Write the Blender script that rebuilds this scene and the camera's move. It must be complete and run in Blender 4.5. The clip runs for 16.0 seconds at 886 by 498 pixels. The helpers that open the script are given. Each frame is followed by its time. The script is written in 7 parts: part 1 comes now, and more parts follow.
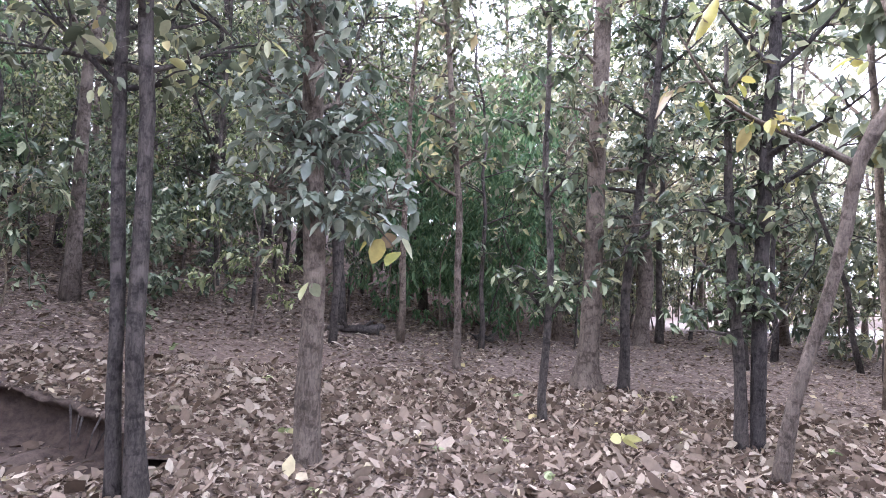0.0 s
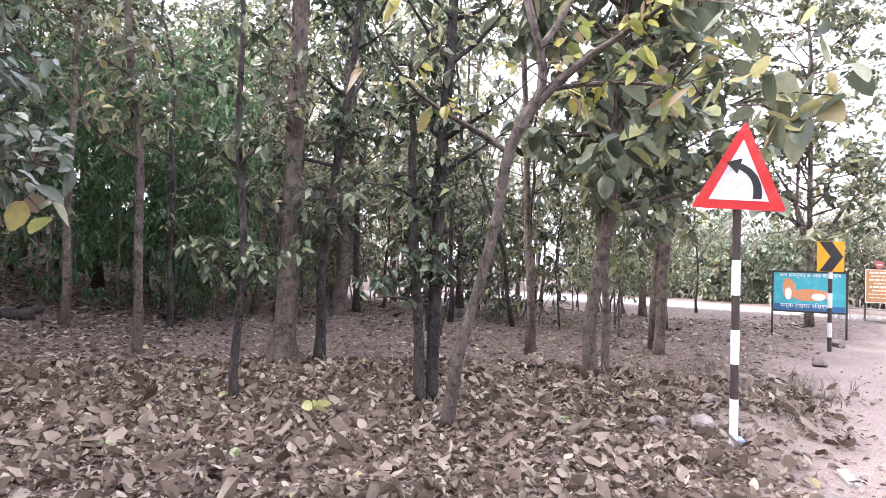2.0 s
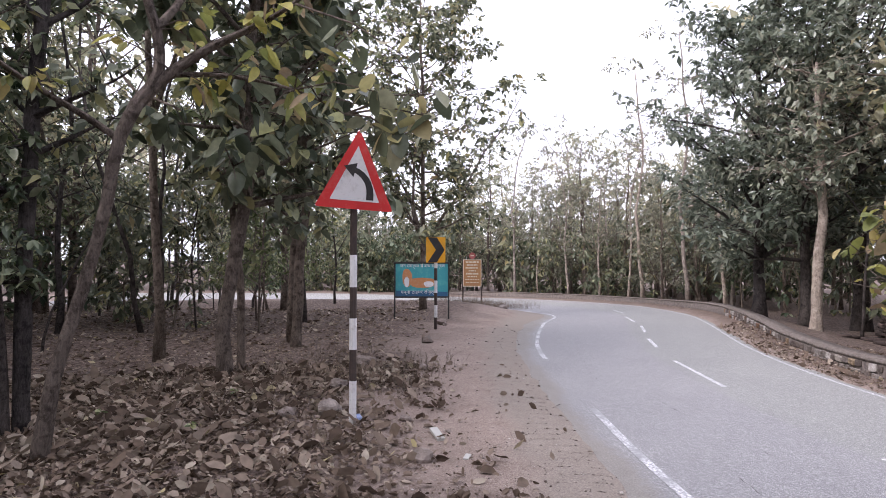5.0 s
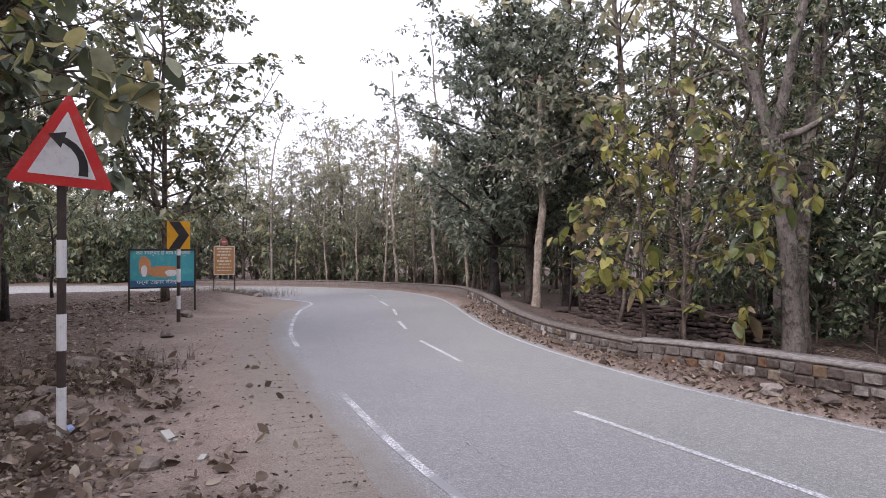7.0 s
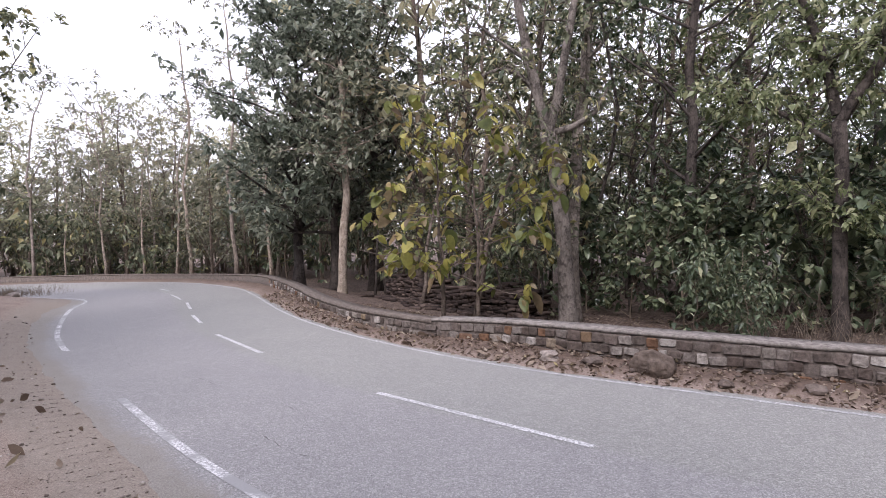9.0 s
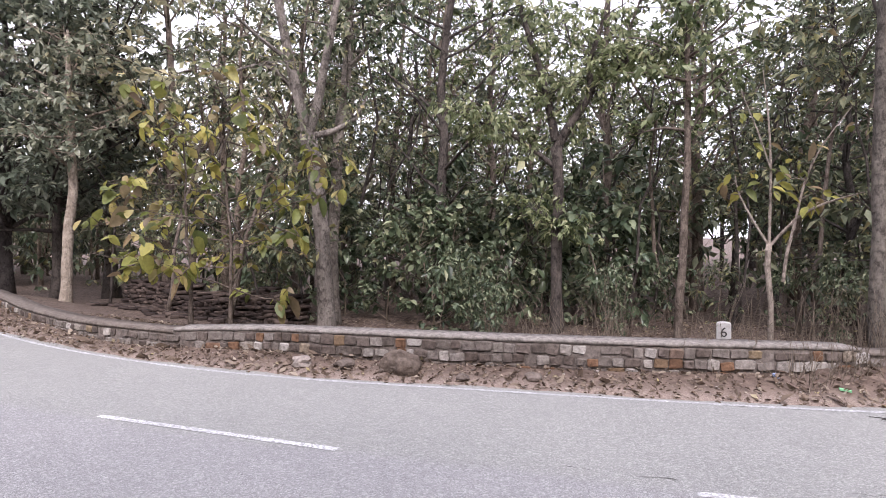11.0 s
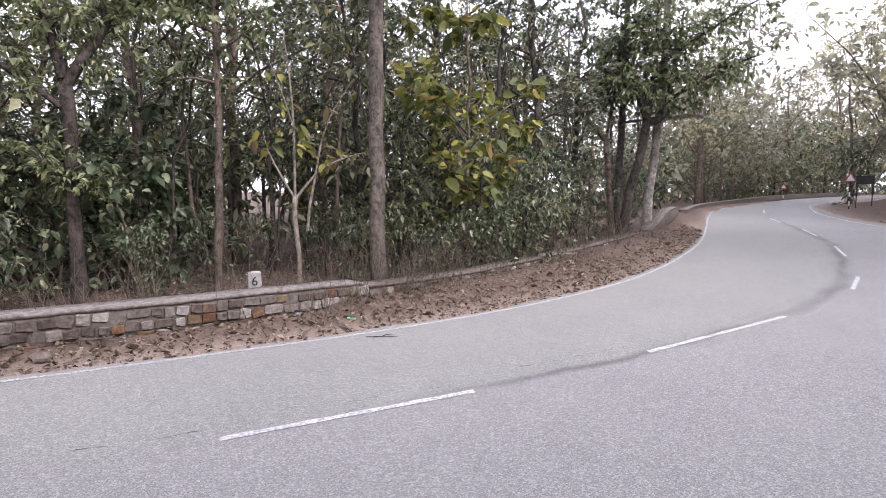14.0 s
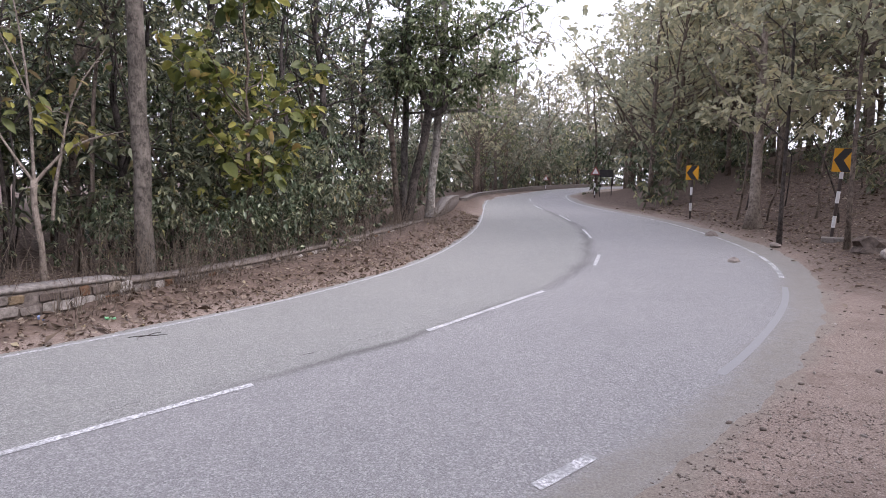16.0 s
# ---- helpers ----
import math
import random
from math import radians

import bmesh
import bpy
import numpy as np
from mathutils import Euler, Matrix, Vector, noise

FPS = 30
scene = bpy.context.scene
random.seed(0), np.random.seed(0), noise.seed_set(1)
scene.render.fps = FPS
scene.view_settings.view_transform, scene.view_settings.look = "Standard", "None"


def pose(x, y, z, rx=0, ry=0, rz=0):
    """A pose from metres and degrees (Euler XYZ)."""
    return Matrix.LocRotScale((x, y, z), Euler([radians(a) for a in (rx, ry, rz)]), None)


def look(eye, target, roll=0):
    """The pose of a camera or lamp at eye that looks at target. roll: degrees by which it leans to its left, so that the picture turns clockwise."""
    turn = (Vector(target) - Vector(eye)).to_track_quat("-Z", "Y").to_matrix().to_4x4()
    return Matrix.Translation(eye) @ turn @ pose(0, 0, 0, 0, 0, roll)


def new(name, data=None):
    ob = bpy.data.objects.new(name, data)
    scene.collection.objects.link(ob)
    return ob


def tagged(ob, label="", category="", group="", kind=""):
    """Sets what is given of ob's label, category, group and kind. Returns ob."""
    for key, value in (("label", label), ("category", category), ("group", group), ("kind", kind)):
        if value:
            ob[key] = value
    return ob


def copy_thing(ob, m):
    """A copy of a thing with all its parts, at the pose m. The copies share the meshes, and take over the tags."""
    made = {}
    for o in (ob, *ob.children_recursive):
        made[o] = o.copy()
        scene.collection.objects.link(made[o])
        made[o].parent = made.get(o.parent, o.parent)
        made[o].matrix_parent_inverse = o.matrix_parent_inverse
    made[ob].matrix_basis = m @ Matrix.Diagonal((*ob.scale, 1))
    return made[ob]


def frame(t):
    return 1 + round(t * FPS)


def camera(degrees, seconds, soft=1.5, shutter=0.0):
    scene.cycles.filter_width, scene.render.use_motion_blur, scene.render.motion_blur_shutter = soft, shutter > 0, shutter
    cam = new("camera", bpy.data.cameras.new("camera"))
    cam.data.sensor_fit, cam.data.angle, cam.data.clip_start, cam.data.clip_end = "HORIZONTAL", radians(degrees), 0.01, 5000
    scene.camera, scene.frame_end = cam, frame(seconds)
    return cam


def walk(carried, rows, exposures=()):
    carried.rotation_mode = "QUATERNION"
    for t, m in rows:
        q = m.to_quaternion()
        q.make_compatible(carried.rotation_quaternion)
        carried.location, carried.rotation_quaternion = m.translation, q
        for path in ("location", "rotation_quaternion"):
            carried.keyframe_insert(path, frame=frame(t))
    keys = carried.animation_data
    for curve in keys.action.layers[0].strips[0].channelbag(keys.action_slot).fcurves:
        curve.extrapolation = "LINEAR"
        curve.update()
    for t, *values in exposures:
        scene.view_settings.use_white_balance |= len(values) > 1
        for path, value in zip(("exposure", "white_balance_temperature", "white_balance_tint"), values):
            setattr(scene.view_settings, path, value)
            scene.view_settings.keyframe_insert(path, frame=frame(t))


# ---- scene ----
cam = camera(73.9, 16.0, soft=0.6)
# seconds, eye x y z, yaw, pitch, roll
PATH = [
    (0.0, 0.044, -0.313, 1.718, 189.62, 2.84, -2.09),
    (0.5, 0.016, -0.337, 1.712, 183.46, 2.20, -2.34),
    (1.0, -0.010, -0.345, 1.711, 176.54, 3.08, -1.91),
    (1.5, -0.044, -0.348, 1.696, 168.35, 2.16, -1.85),
    (2.0, -0.081, -0.349, 1.693, 161.54, 1.13, -1.50),
    (2.5, -0.114, -0.340, 1.697, 155.70, 1.15, -1.41),
    (3.0, -0.137, -0.322, 1.704, 150.62, 1.42, -0.74),
    (5.5, -0.256, -0.178, 1.711, 121.99, 0.69, -0.29),
    (6.0, -0.288, -0.143, 1.707, 115.79, 0.17, -0.35),
    (6.5, -0.320, -0.127, 1.707, 110.73, 0.18, -0.14),
    (7.0, -0.332, -0.104, 1.705, 105.42, -0.07, -0.14),
    (7.5, -0.354, -0.083, 1.693, 100.65, -0.90, -0.49),
    (8.0, -0.362, -0.072, 1.691, 96.24, -1.42, -0.01),
    (10.5, -0.349, 0.103, 1.702, 70.72, -1.08, 0.30),
    (11.0, -0.338, 0.142, 1.701, 64.54, -1.26, -0.39),
    (11.5, -0.333, 0.187, 1.707, 58.08, -1.89, -1.13),
    (12.0, -0.318, 0.230, 1.701, 52.48, -2.60, -0.75),
    (12.5, -0.257, 0.257, 1.709, 44.35, -3.49, -0.52),
    (13.0, -0.209, 0.295, 1.711, 36.53, -4.23, -0.45),
    (13.5, -0.183, 0.316, 1.709, 29.43, -5.05, -0.47),
    (14.0, -0.158, 0.334, 1.698, 22.89, -5.54, 0.02),
    (14.5, -0.125, 0.349, 1.682, 16.28, -6.04, -0.56),
    (15.0, -0.095, 0.367, 1.673, 11.14, -6.24, -0.90),
    (15.5, -0.071, 0.368, 1.673, 6.50, -6.36, -0.84),
    (16.0, -0.047, 0.374, 1.671, 2.93, -6.53, -0.74),
]
EXPOSURES = [(t, stops, kelvin, 20) for t, stops, kelvin in (
    (0.0, 2.6, 5600), (1.0, 2.62, 5600), (1.8, 2.38, 5900), (2.6, 1.86, 5900), (3.2, 1.5, 5900), (5.5, 0.65, 6130), (8.0, 0.4, 6150),
    (10.5, 0.98, 6220), (13.0, 1.08, 6300), (14.0, 0.86, 6250), (16.0, 0.59, 6120))]
walk(cam, [(t, pose(x, y, z, 90 + pitch, roll, yaw)) for t, x, y, z, yaw, pitch, roll in PATH], EXPOSURES)

# ---- sky and light: a bright, hazy overcast ----
world = bpy.data.worlds.new("overcast_sky")
scene.world = world
world.use_nodes = True
wt = world.node_tree
for n in list(wt.nodes):
    wt.nodes.remove(n)
w_out = wt.nodes.new("ShaderNodeOutputWorld")
w_bg = wt.nodes.new("ShaderNodeBackground")
w_sky = wt.nodes.new("ShaderNodeTexSky")
w_sky.sky_type = 'NISHITA'
w_sky.sun_disc = False
w_sky.sun_elevation = radians(42)
w_sky.sun_rotation = radians(114)
w_sky.dust_density = 6.0
w_sky.air_density = 1.5
w_mix = wt.nodes.new("ShaderNodeMix")
w_mix.data_type = 'RGBA'
w_mix.inputs[0].default_value = 0.88
w_mix.inputs[7].default_value = (9.5, 9.6, 10.3, 1)
wt.links.new(w_sky.outputs[0], w_mix.inputs[6])
wt.links.new(w_mix.outputs[2], w_bg.inputs[0])
w_bg.inputs[1].default_value = 0.125
wt.links.new(w_bg.outputs[0], w_out.inputs[0])

sun = new("sun", bpy.data.lights.new("sun", 'SUN'))
sun.data.energy = 2.3
sun.data.angle = radians(30)
sun.data.color = (1.0, 0.96, 0.9)
sun.matrix_world = look((0, 0, 30), (Vector((0, 0, 30)) - Vector((0.68, -0.3, 0.67))))


# ---- materials ----
def nodes_of(name, rough=0.85, spec=0.3):
    m = bpy.data.materials.new(name)
    m.use_nodes = True
    t = m.node_tree
    b = t.nodes["Principled BSDF"]
    b.inputs["Roughness"].default_value = rough
    b.inputs["Specular IOR Level"].default_value = spec
    return m, t, b


def add(t, kind, **kw):
    n = t.nodes.new(kind)
    for k, v in kw.items():
        n.inputs[k].default_value = v
    return n


def ramp(t, src, stops, interp='LINEAR'):
    r = t.nodes.new("ShaderNodeValToRGB")
    r.color_ramp.interpolation = interp
    els = r.color_ramp.elements
    while len(els) < len(stops):
        els.new(0.5)
    for e, (p, c) in zip(els, stops):
        e.position = p
        e.color = (*c, 1)
    t.links.new(src, r.inputs[0])
    return r.outputs[0]


def mixc(t, fac, a, b, mode='MIX'):
    m = t.nodes.new("ShaderNodeMix")
    m.data_type = 'RGBA'
    m.blend_type = mode
    for i, v in ((0, fac), (6, a), (7, b)):
        if isinstance(v, (int, float)):
            m.inputs[i].default_value = v
        elif isinstance(v, tuple):
            m.inputs[i].default_value = (*v, 1)
        else:
            t.links.new(v, m.inputs[i])
    return m.outputs[2]


def noise_of(t, scale, detail=6.0, rough=0.6, coord=None, stretch=None, dist=0.0):
    if coord is None:
        coord = t.nodes.new("ShaderNodeTexCoord").outputs["Object"]
    if stretch:
        mp = t.nodes.new("ShaderNodeMapping")
        mp.inputs["Scale"].default_value = stretch
        t.links.new(coord, mp.inputs[0])
        coord = mp.outputs[0]
    n = add(t, "ShaderNodeTexNoise", Scale=scale, Detail=detail, Roughness=rough, Distortion=dist)
    t.links.new(coord, n.inputs["Vector"])
    return n.outputs["Fac"]


def bump(t, b, src, strength, dist=0.02, before=None):
    n = add(t, "ShaderNodeBump", Strength=strength, Distance=dist)
    t.links.new(src, n.inputs["Height"])
    if before is not None:
        t.links.new(before, n.inputs["Normal"])
    t.links.new(n.outputs[0], b.inputs["Normal"])
    return n.outputs[0]


def world_pos(t):
    return t.nodes.new("ShaderNodeNewGeometry").outputs["Position"]


def rgb(*v):
    return tuple((c / 255) ** 2.2 for c in v)


def dirt_colour(t, p, fine, mid, big):
    """Dusty gravelly earth of the shoulder."""
    dirt = ramp(t, mid, [(0.25, (0.2, 0.16, 0.138)), (0.75, (0.35, 0.295, 0.262))])
    dirt = mixc(t, 0.45, dirt, ramp(t, big, [(0.3, (0.22, 0.172, 0.145)), (0.7, (0.4, 0.335, 0.295))]))
    dirt = mixc(t, 0.62, dirt, ramp(t, fine, [(0.36, (0.05, 0.04, 0.036)), (0.5, (0.28, 0.238, 0.212)), (0.64, (0.62, 0.56, 0.53))]))
    peb = t.nodes.new("ShaderNodeTexVoronoi")
    peb.inputs["Scale"].default_value = 130
    t.links.new(p, peb.inputs["Vector"])
    dirt = mixc(t, 0.45, dirt, ramp(t, peb.outputs["Color"], [(0.2, (0.14, 0.11, 0.1)), (0.6, (0.3, 0.255, 0.235)), (0.85, (0.5, 0.455, 0.43))]))
    dirt = mixc(t, ramp(t, noise_of(t, 2.3, 6, 0.7, p), [(0.5, (0, 0, 0)), (0.75, (0.55, 0.55, 0.55))]), dirt, (0.14, 0.105, 0.088))
    return mixc(t, 1.0, dirt, (1.02, 0.945, 0.885), 'MULTIPLY')


def sand_colour(t, p, fine, mid):
    """Pale dust and grit swept to the edge of the asphalt."""
    s = ramp(t, mid, [(0.25, (0.26, 0.243, 0.222)), (0.75, (0.39, 0.368, 0.335))])
    s = mixc(t, 0.5, s, ramp(t, fine, [(0.35, (0.08, 0.073, 0.066)), (0.52, (0.29, 0.268, 0.245)), (0.68, (0.58, 0.54, 0.5))]))
    return mixc(t, 1.0, s, (0.86, 0.85, 0.84), 'MULTIPLY')


def mat_asphalt():
    m, t, b = nodes_of("asphalt", 0.82, 0.35)
    p = world_pos(t)
    grain = noise_of(t, 105, 4, 0.8, p)
    stones = t.nodes.new("ShaderNodeTexVoronoi")
    stones.inputs["Scale"].default_value = 75
    t.links.new(p, stones.inputs["Vector"])
    big = noise_of(t, 0.55, 5, 0.6, p)
    mid = noise_of(t, 3.5, 5, 0.65, p)
    c = ramp(t, big, [(0.3, (0.195, 0.19, 0.198)), (0.7, (0.3, 0.291, 0.292))])
    c = mixc(t, 0.35, c, ramp(t, mid, [(0.3, (0.18, 0.174, 0.18)), (0.75, (0.285, 0.276, 0.275))]))
    c = mixc(t, 0.5, c, ramp(t, grain, [(0.35, (0.03, 0.03, 0.031)), (0.5, (0.23, 0.228, 0.231)), (0.66, (0.66, 0.655, 0.66))]))
    c = mixc(t, 0.25, c, ramp(t, stones.outputs["Color"], [(0.2, (0.05, 0.05, 0.053)), (0.6, (0.24, 0.235, 0.245)), (0.9, (0.6, 0.59, 0.59))]))
    c = mixc(t, ramp(t, noise_of(t, 30, 3, 0.6, p), [(0.67, (0, 0, 0)), (0.73, (0.7, 0.7, 0.7))]), c, (0.06, 0.058, 0.06))
    att = t.nodes.new("ShaderNodeAttribute")
    att.attribute_name = "wear"
    c = mixc(t, att.outputs["Fac"], c, (0.075, 0.072, 0.073))
    c = mixc(t, 1.0, c, (1.17, 1.16, 1.14), 'MULTIPLY')
    lane = t.nodes.new("ShaderNodeAttribute")
    lane.attribute_name = "resurfaced"
    c = mixc(t, lane.outputs["Fac"], c, (0.985, 1.0, 0.955), 'MULTIPLY')
    dust = t.nodes.new("ShaderNodeAttribute")
    dust.attribute_name = "dust"
    dn = add(t, "ShaderNodeMath")
    dn.operation = 'MULTIPLY_ADD'
    t.links.new(noise_of(t, 11, 9, 0.85, p), dn.inputs[0])
    dn.inputs[1].default_value = 3.0
    ds = add(t, "ShaderNodeMath")
    ds.operation = 'MULTIPLY_ADD'
    t.links.new(dust.outputs["Fac"], ds.inputs[0])
    ds.inputs[1].default_value = 2.4
    ds.inputs[2].default_value = -2.3
    t.links.new(ds.outputs[0], dn.inputs[2])
    dn.use_clamp = True
    c = mixc(t, dn.outputs[0], c, sand_colour(t, p, noise_of(t, 60, 6, 0.85, p), noise_of(t, 5, 6, 0.7, p)))
    t.links.new(c, b.inputs["Base Color"])
    n1 = bump(t, b, stones.outputs["Distance"], 0.55, 0.006)
    bump(t, b, grain, 0.6, 0.008, n1)
    return m


def mat_ground():
    m, t, b = nodes_of("forest_soil", 0.95, 0.15)
    p = world_pos(t)
    att = t.nodes.new("ShaderNodeAttribute")
    att.attribute_name = "litter"
    red = t.nodes.new("ShaderNodeAttribute")
    red.attribute_name = "earth"
    fine = noise_of(t, 60, 6, 0.85, p)
    mid = noise_of(t, 5, 6, 0.7, p)
    big = noise_of(t, 0.8, 5, 0.6, p)
    v = t.nodes.new("ShaderNodeTexVoronoi")
    v.inputs["Scale"].default_value = 9
    v.inputs["Randomness"].default_value = 1
    t.links.new(p, v.inputs["Vector"])
    leafy = ramp(t, v.outputs["Color"], [(0.15, (0.12, 0.09, 0.077)), (0.4, (0.19, 0.147, 0.127)), (0.65, (0.26, 0.21, 0.187)), (0.9, (0.17, 0.13, 0.112))])
    leafy = mixc(t, 0.5, leafy, ramp(t, mid, [(0.3, (0.06, 0.045, 0.038)), (0.7, (0.2, 0.157, 0.135))]))
    v2 = t.nodes.new("ShaderNodeTexVoronoi")
    v2.inputs["Scale"].default_value = 21
    t.links.new(p, v2.inputs["Vector"])
    leafy = mixc(t, 0.5, leafy, ramp(t, v2.outputs["Color"], [(0.2, (0.06, 0.044, 0.037)), (0.5, (0.19, 0.147, 0.127)), (0.8, (0.4, 0.335, 0.3))]))
    leafy = mixc(t, 1.0, leafy, (0.62, 0.585, 0.56), 'MULTIPLY')
    dirt = dirt_colour(t, p, fine, mid, big)
    c = mixc(t, att.outputs["Fac"], dirt, leafy)
    sand = t.nodes.new("ShaderNodeAttribute")
    sand.attribute_name = "sand"
    grit = add(t, "ShaderNodeMath")
    grit.operation = 'MULTIPLY_ADD'
    t.links.new(noise_of(t, 30, 8, 0.85, p), grit.inputs[0])
    grit.inputs[1].default_value = 2.4
    away = add(t, "ShaderNodeMath")
    away.operation = 'MULTIPLY_ADD'
    t.links.new(sand.outputs["Fac"], away.inputs[0])
    away.inputs[1].default_value = 1.7
    away.inputs[2].default_value = -1.9
    t.links.new(away.outputs[0], grit.inputs[2])
    grit.use_clamp = True
    c = mixc(t, grit.outputs[0], c, mixc(t, 1.0, sand_colour(t, p, fine, mid), (1.06, 0.98, 0.93), 'MULTIPLY'))
    c = mixc(t, red.outputs["Fac"], c, ramp(t, mid, [(0.3, (0.075, 0.052, 0.041)), (0.7, (0.23, 0.168, 0.135))]))
    t.links.new(c, b.inputs["Base Color"])
    n1 = bump(t, b, v.outputs["Distance"], 0.15, 0.03)
    n2 = bump(t, b, mid, 0.3, 0.025, n1)
    bump(t, b, fine, 0.8, 0.009, n2)
    return m


def mat_leaf(name, stops, trans=0.35, rough=0.5, spec=0.5):
    m, t, b = nodes_of(name, rough, spec)
    g = t.nodes.new("ShaderNodeNewGeometry")
    c = ramp(t, g.outputs["Random Per Island"], stops)
    blot = noise_of(t, 14, 4, 0.6, g.outputs["Position"])
    c = mixc(t, 0.5, c, ramp(t, blot, [(0.3, (0.55, 0.55, 0.5)), (0.7, (1.25, 1.2, 1.1))]), 'MULTIPLY')
    oi = t.nodes.new("ShaderNodeObjectInfo")
    c = mixc(t, 0.7, c, ramp(t, oi.outputs["Random"], [(0.0, (0.82, 0.88, 0.85)), (1.0, (1.15, 1.1, 1.0))]), 'MULTIPLY')
    t.links.new(c, b.inputs["Base Color"])
    tr = t.nodes.new("ShaderNodeBsdfTranslucent")
    t.links.new(c, tr.inputs["Color"])
    mx = t.nodes.new("ShaderNodeMixShader")
    mx.inputs[0].default_value = trans
    t.links.new(b.outputs[0], mx.inputs[1])
    t.links.new(tr.outputs[0], mx.inputs[2])
    t.links.new(mx.outputs[0], t.nodes["Material Output"].inputs["Surface"])
    return m


def mat_bark(name, dark, light, scale=1.0, patch=None):
    m, t, b = nodes_of(name, 0.93, 0.15)
    co = t.nodes.new("ShaderNodeTexCoord").outputs["Object"]
    fur = noise_of(t, 26 * scale, 6, 0.75, co, (1, 1, 0.3), 1.2)
    mid = noise_of(t, 5, 6, 0.7, co, (1, 1, 0.55))
    c = ramp(t, fur, [(0.38, dark), (0.6, light)])
    c = mixc(t, 0.4, c, ramp(t, mid, [(0.36, tuple(0.6 * v for v in dark)), (0.62, tuple(1.15 * v for v in light))]))
    if patch:
        c = mixc(t, ramp(t, noise_of(t, 3.2, 5, 0.65, co), [(0.48, (0, 0, 0)), (0.62, (0.8, 0.8, 0.8))]), c, patch)
    c = mixc(t, ramp(t, noise_of(t, 9, 6, 0.7, co), [(0.5, (0, 0, 0)), (0.62, (0.8, 0.8, 0.8))]), c, tuple(0.7 * v for v in dark))
    c = mixc(t, ramp(t, noise_of(t, 2.1, 6, 0.7, co), [(0.52, (0, 0, 0)), (0.62, (0.6, 0.6, 0.6))]), c, tuple(1.35 * v for v in light))
    oi = t.nodes.new("ShaderNodeObjectInfo")
    c = mixc(t, 0.6, c, ramp(t, oi.outputs["Random"], [(0.0, (0.75, 0.75, 0.78)), (1.0, (1.25, 1.2, 1.12))]), 'MULTIPLY')
    t.links.new(c, b.inputs["Base Color"])
    n1 = bump(t, b, fur, 1.0, 0.045)
    bump(t, b, mid, 0.4, 0.04, n1)
    return m


def mat_paint(name, col, rough=0.55, dirt=0.4, dirt_col=(0.16, 0.12, 0.1), scale=6.0):
    m, t, b = nodes_of(name, rough, 0.4)
    co = t.nodes.new("ShaderNodeTexCoord").outputs["Object"]
    n = noise_of(t, scale, 7, 0.7, co)
    f = noise_of(t, scale * 8, 4, 0.6, co)
    c = mixc(t, ramp(t, n, [(0.5, (0, 0, 0)), (0.78, (dirt, dirt, dirt))]), col, dirt_col)
    c = mixc(t, ramp(t, f, [(0.62, (0, 0, 0)), (0.75, (dirt, dirt, dirt))]), c, dirt_col)
    t.links.new(c, b.inputs["Base Color"])
    bump(t, b, f, 0.15, 0.003)
    return m


def mat_stone(name, stops, scale=9.0):
    m, t, b = nodes_of(name, 0.92, 0.2)
    p = world_pos(t)
    oi = t.nodes.new("ShaderNodeObjectInfo")
    g = t.nodes.new("ShaderNodeNewGeometry")
    rnd = t.nodes.new("ShaderNodeMath")
    rnd.operation = 'ADD'
    t.links.new(oi.outputs["Random"], rnd.inputs[0])
    t.links.new(g.outputs["Random Per Island"], rnd.inputs[1])
    fr = t.nodes.new("ShaderNodeMath")
    fr.operation = 'FRACT'
    t.links.new(rnd.outputs[0], fr.inputs[0])
    c = ramp(t, fr.outputs[0], stops)
    n = noise_of(t, scale, 6, 0.7, p)
    f = noise_of(t, scale * 6, 4, 0.7, p)
    c = mixc(t, 0.9, c, ramp(t, n, [(0.3, (0.35, 0.33, 0.32)), (0.68, (1.45, 1.43, 1.4))]), 'MULTIPLY')
    c = mixc(t, ramp(t, f, [(0.55, (0, 0, 0)), (0.8, (0.5, 0.5, 0.5))]), c, (0.1, 0.085, 0.08))
    t.links.new(c, b.inputs["Base Color"])
    n1 = bump(t, b, n, 0.6, 0.03)
    bump(t, b, f, 0.5, 0.01, n1)
    return m


def mat_marking(name="worn_road_paint", lo=0.45, hi=0.75, most=0.7, cover=0.475):
    m, t, b = nodes_of(name, 0.7, 0.3)
    p = world_pos(t)
    n = noise_of(t, 38, 6, 0.8, p)
    k = noise_of(t, 2.2, 4, 0.6, p)
    c = mixc(t, ramp(t, n, [(cover, (0, 0, 0)), (cover + 0.12, (1, 1, 1))]), (0.76, 0.75, 0.765), (0.3, 0.296, 0.3))
    c = mixc(t, ramp(t, k, [(lo, (0, 0, 0)), (hi, (most, most, most))]), c, (0.3, 0.296, 0.3))
    t.links.new(c, b.inputs["Base Color"])
    bump(t, b, n, 0.4, 0.005)
    return m


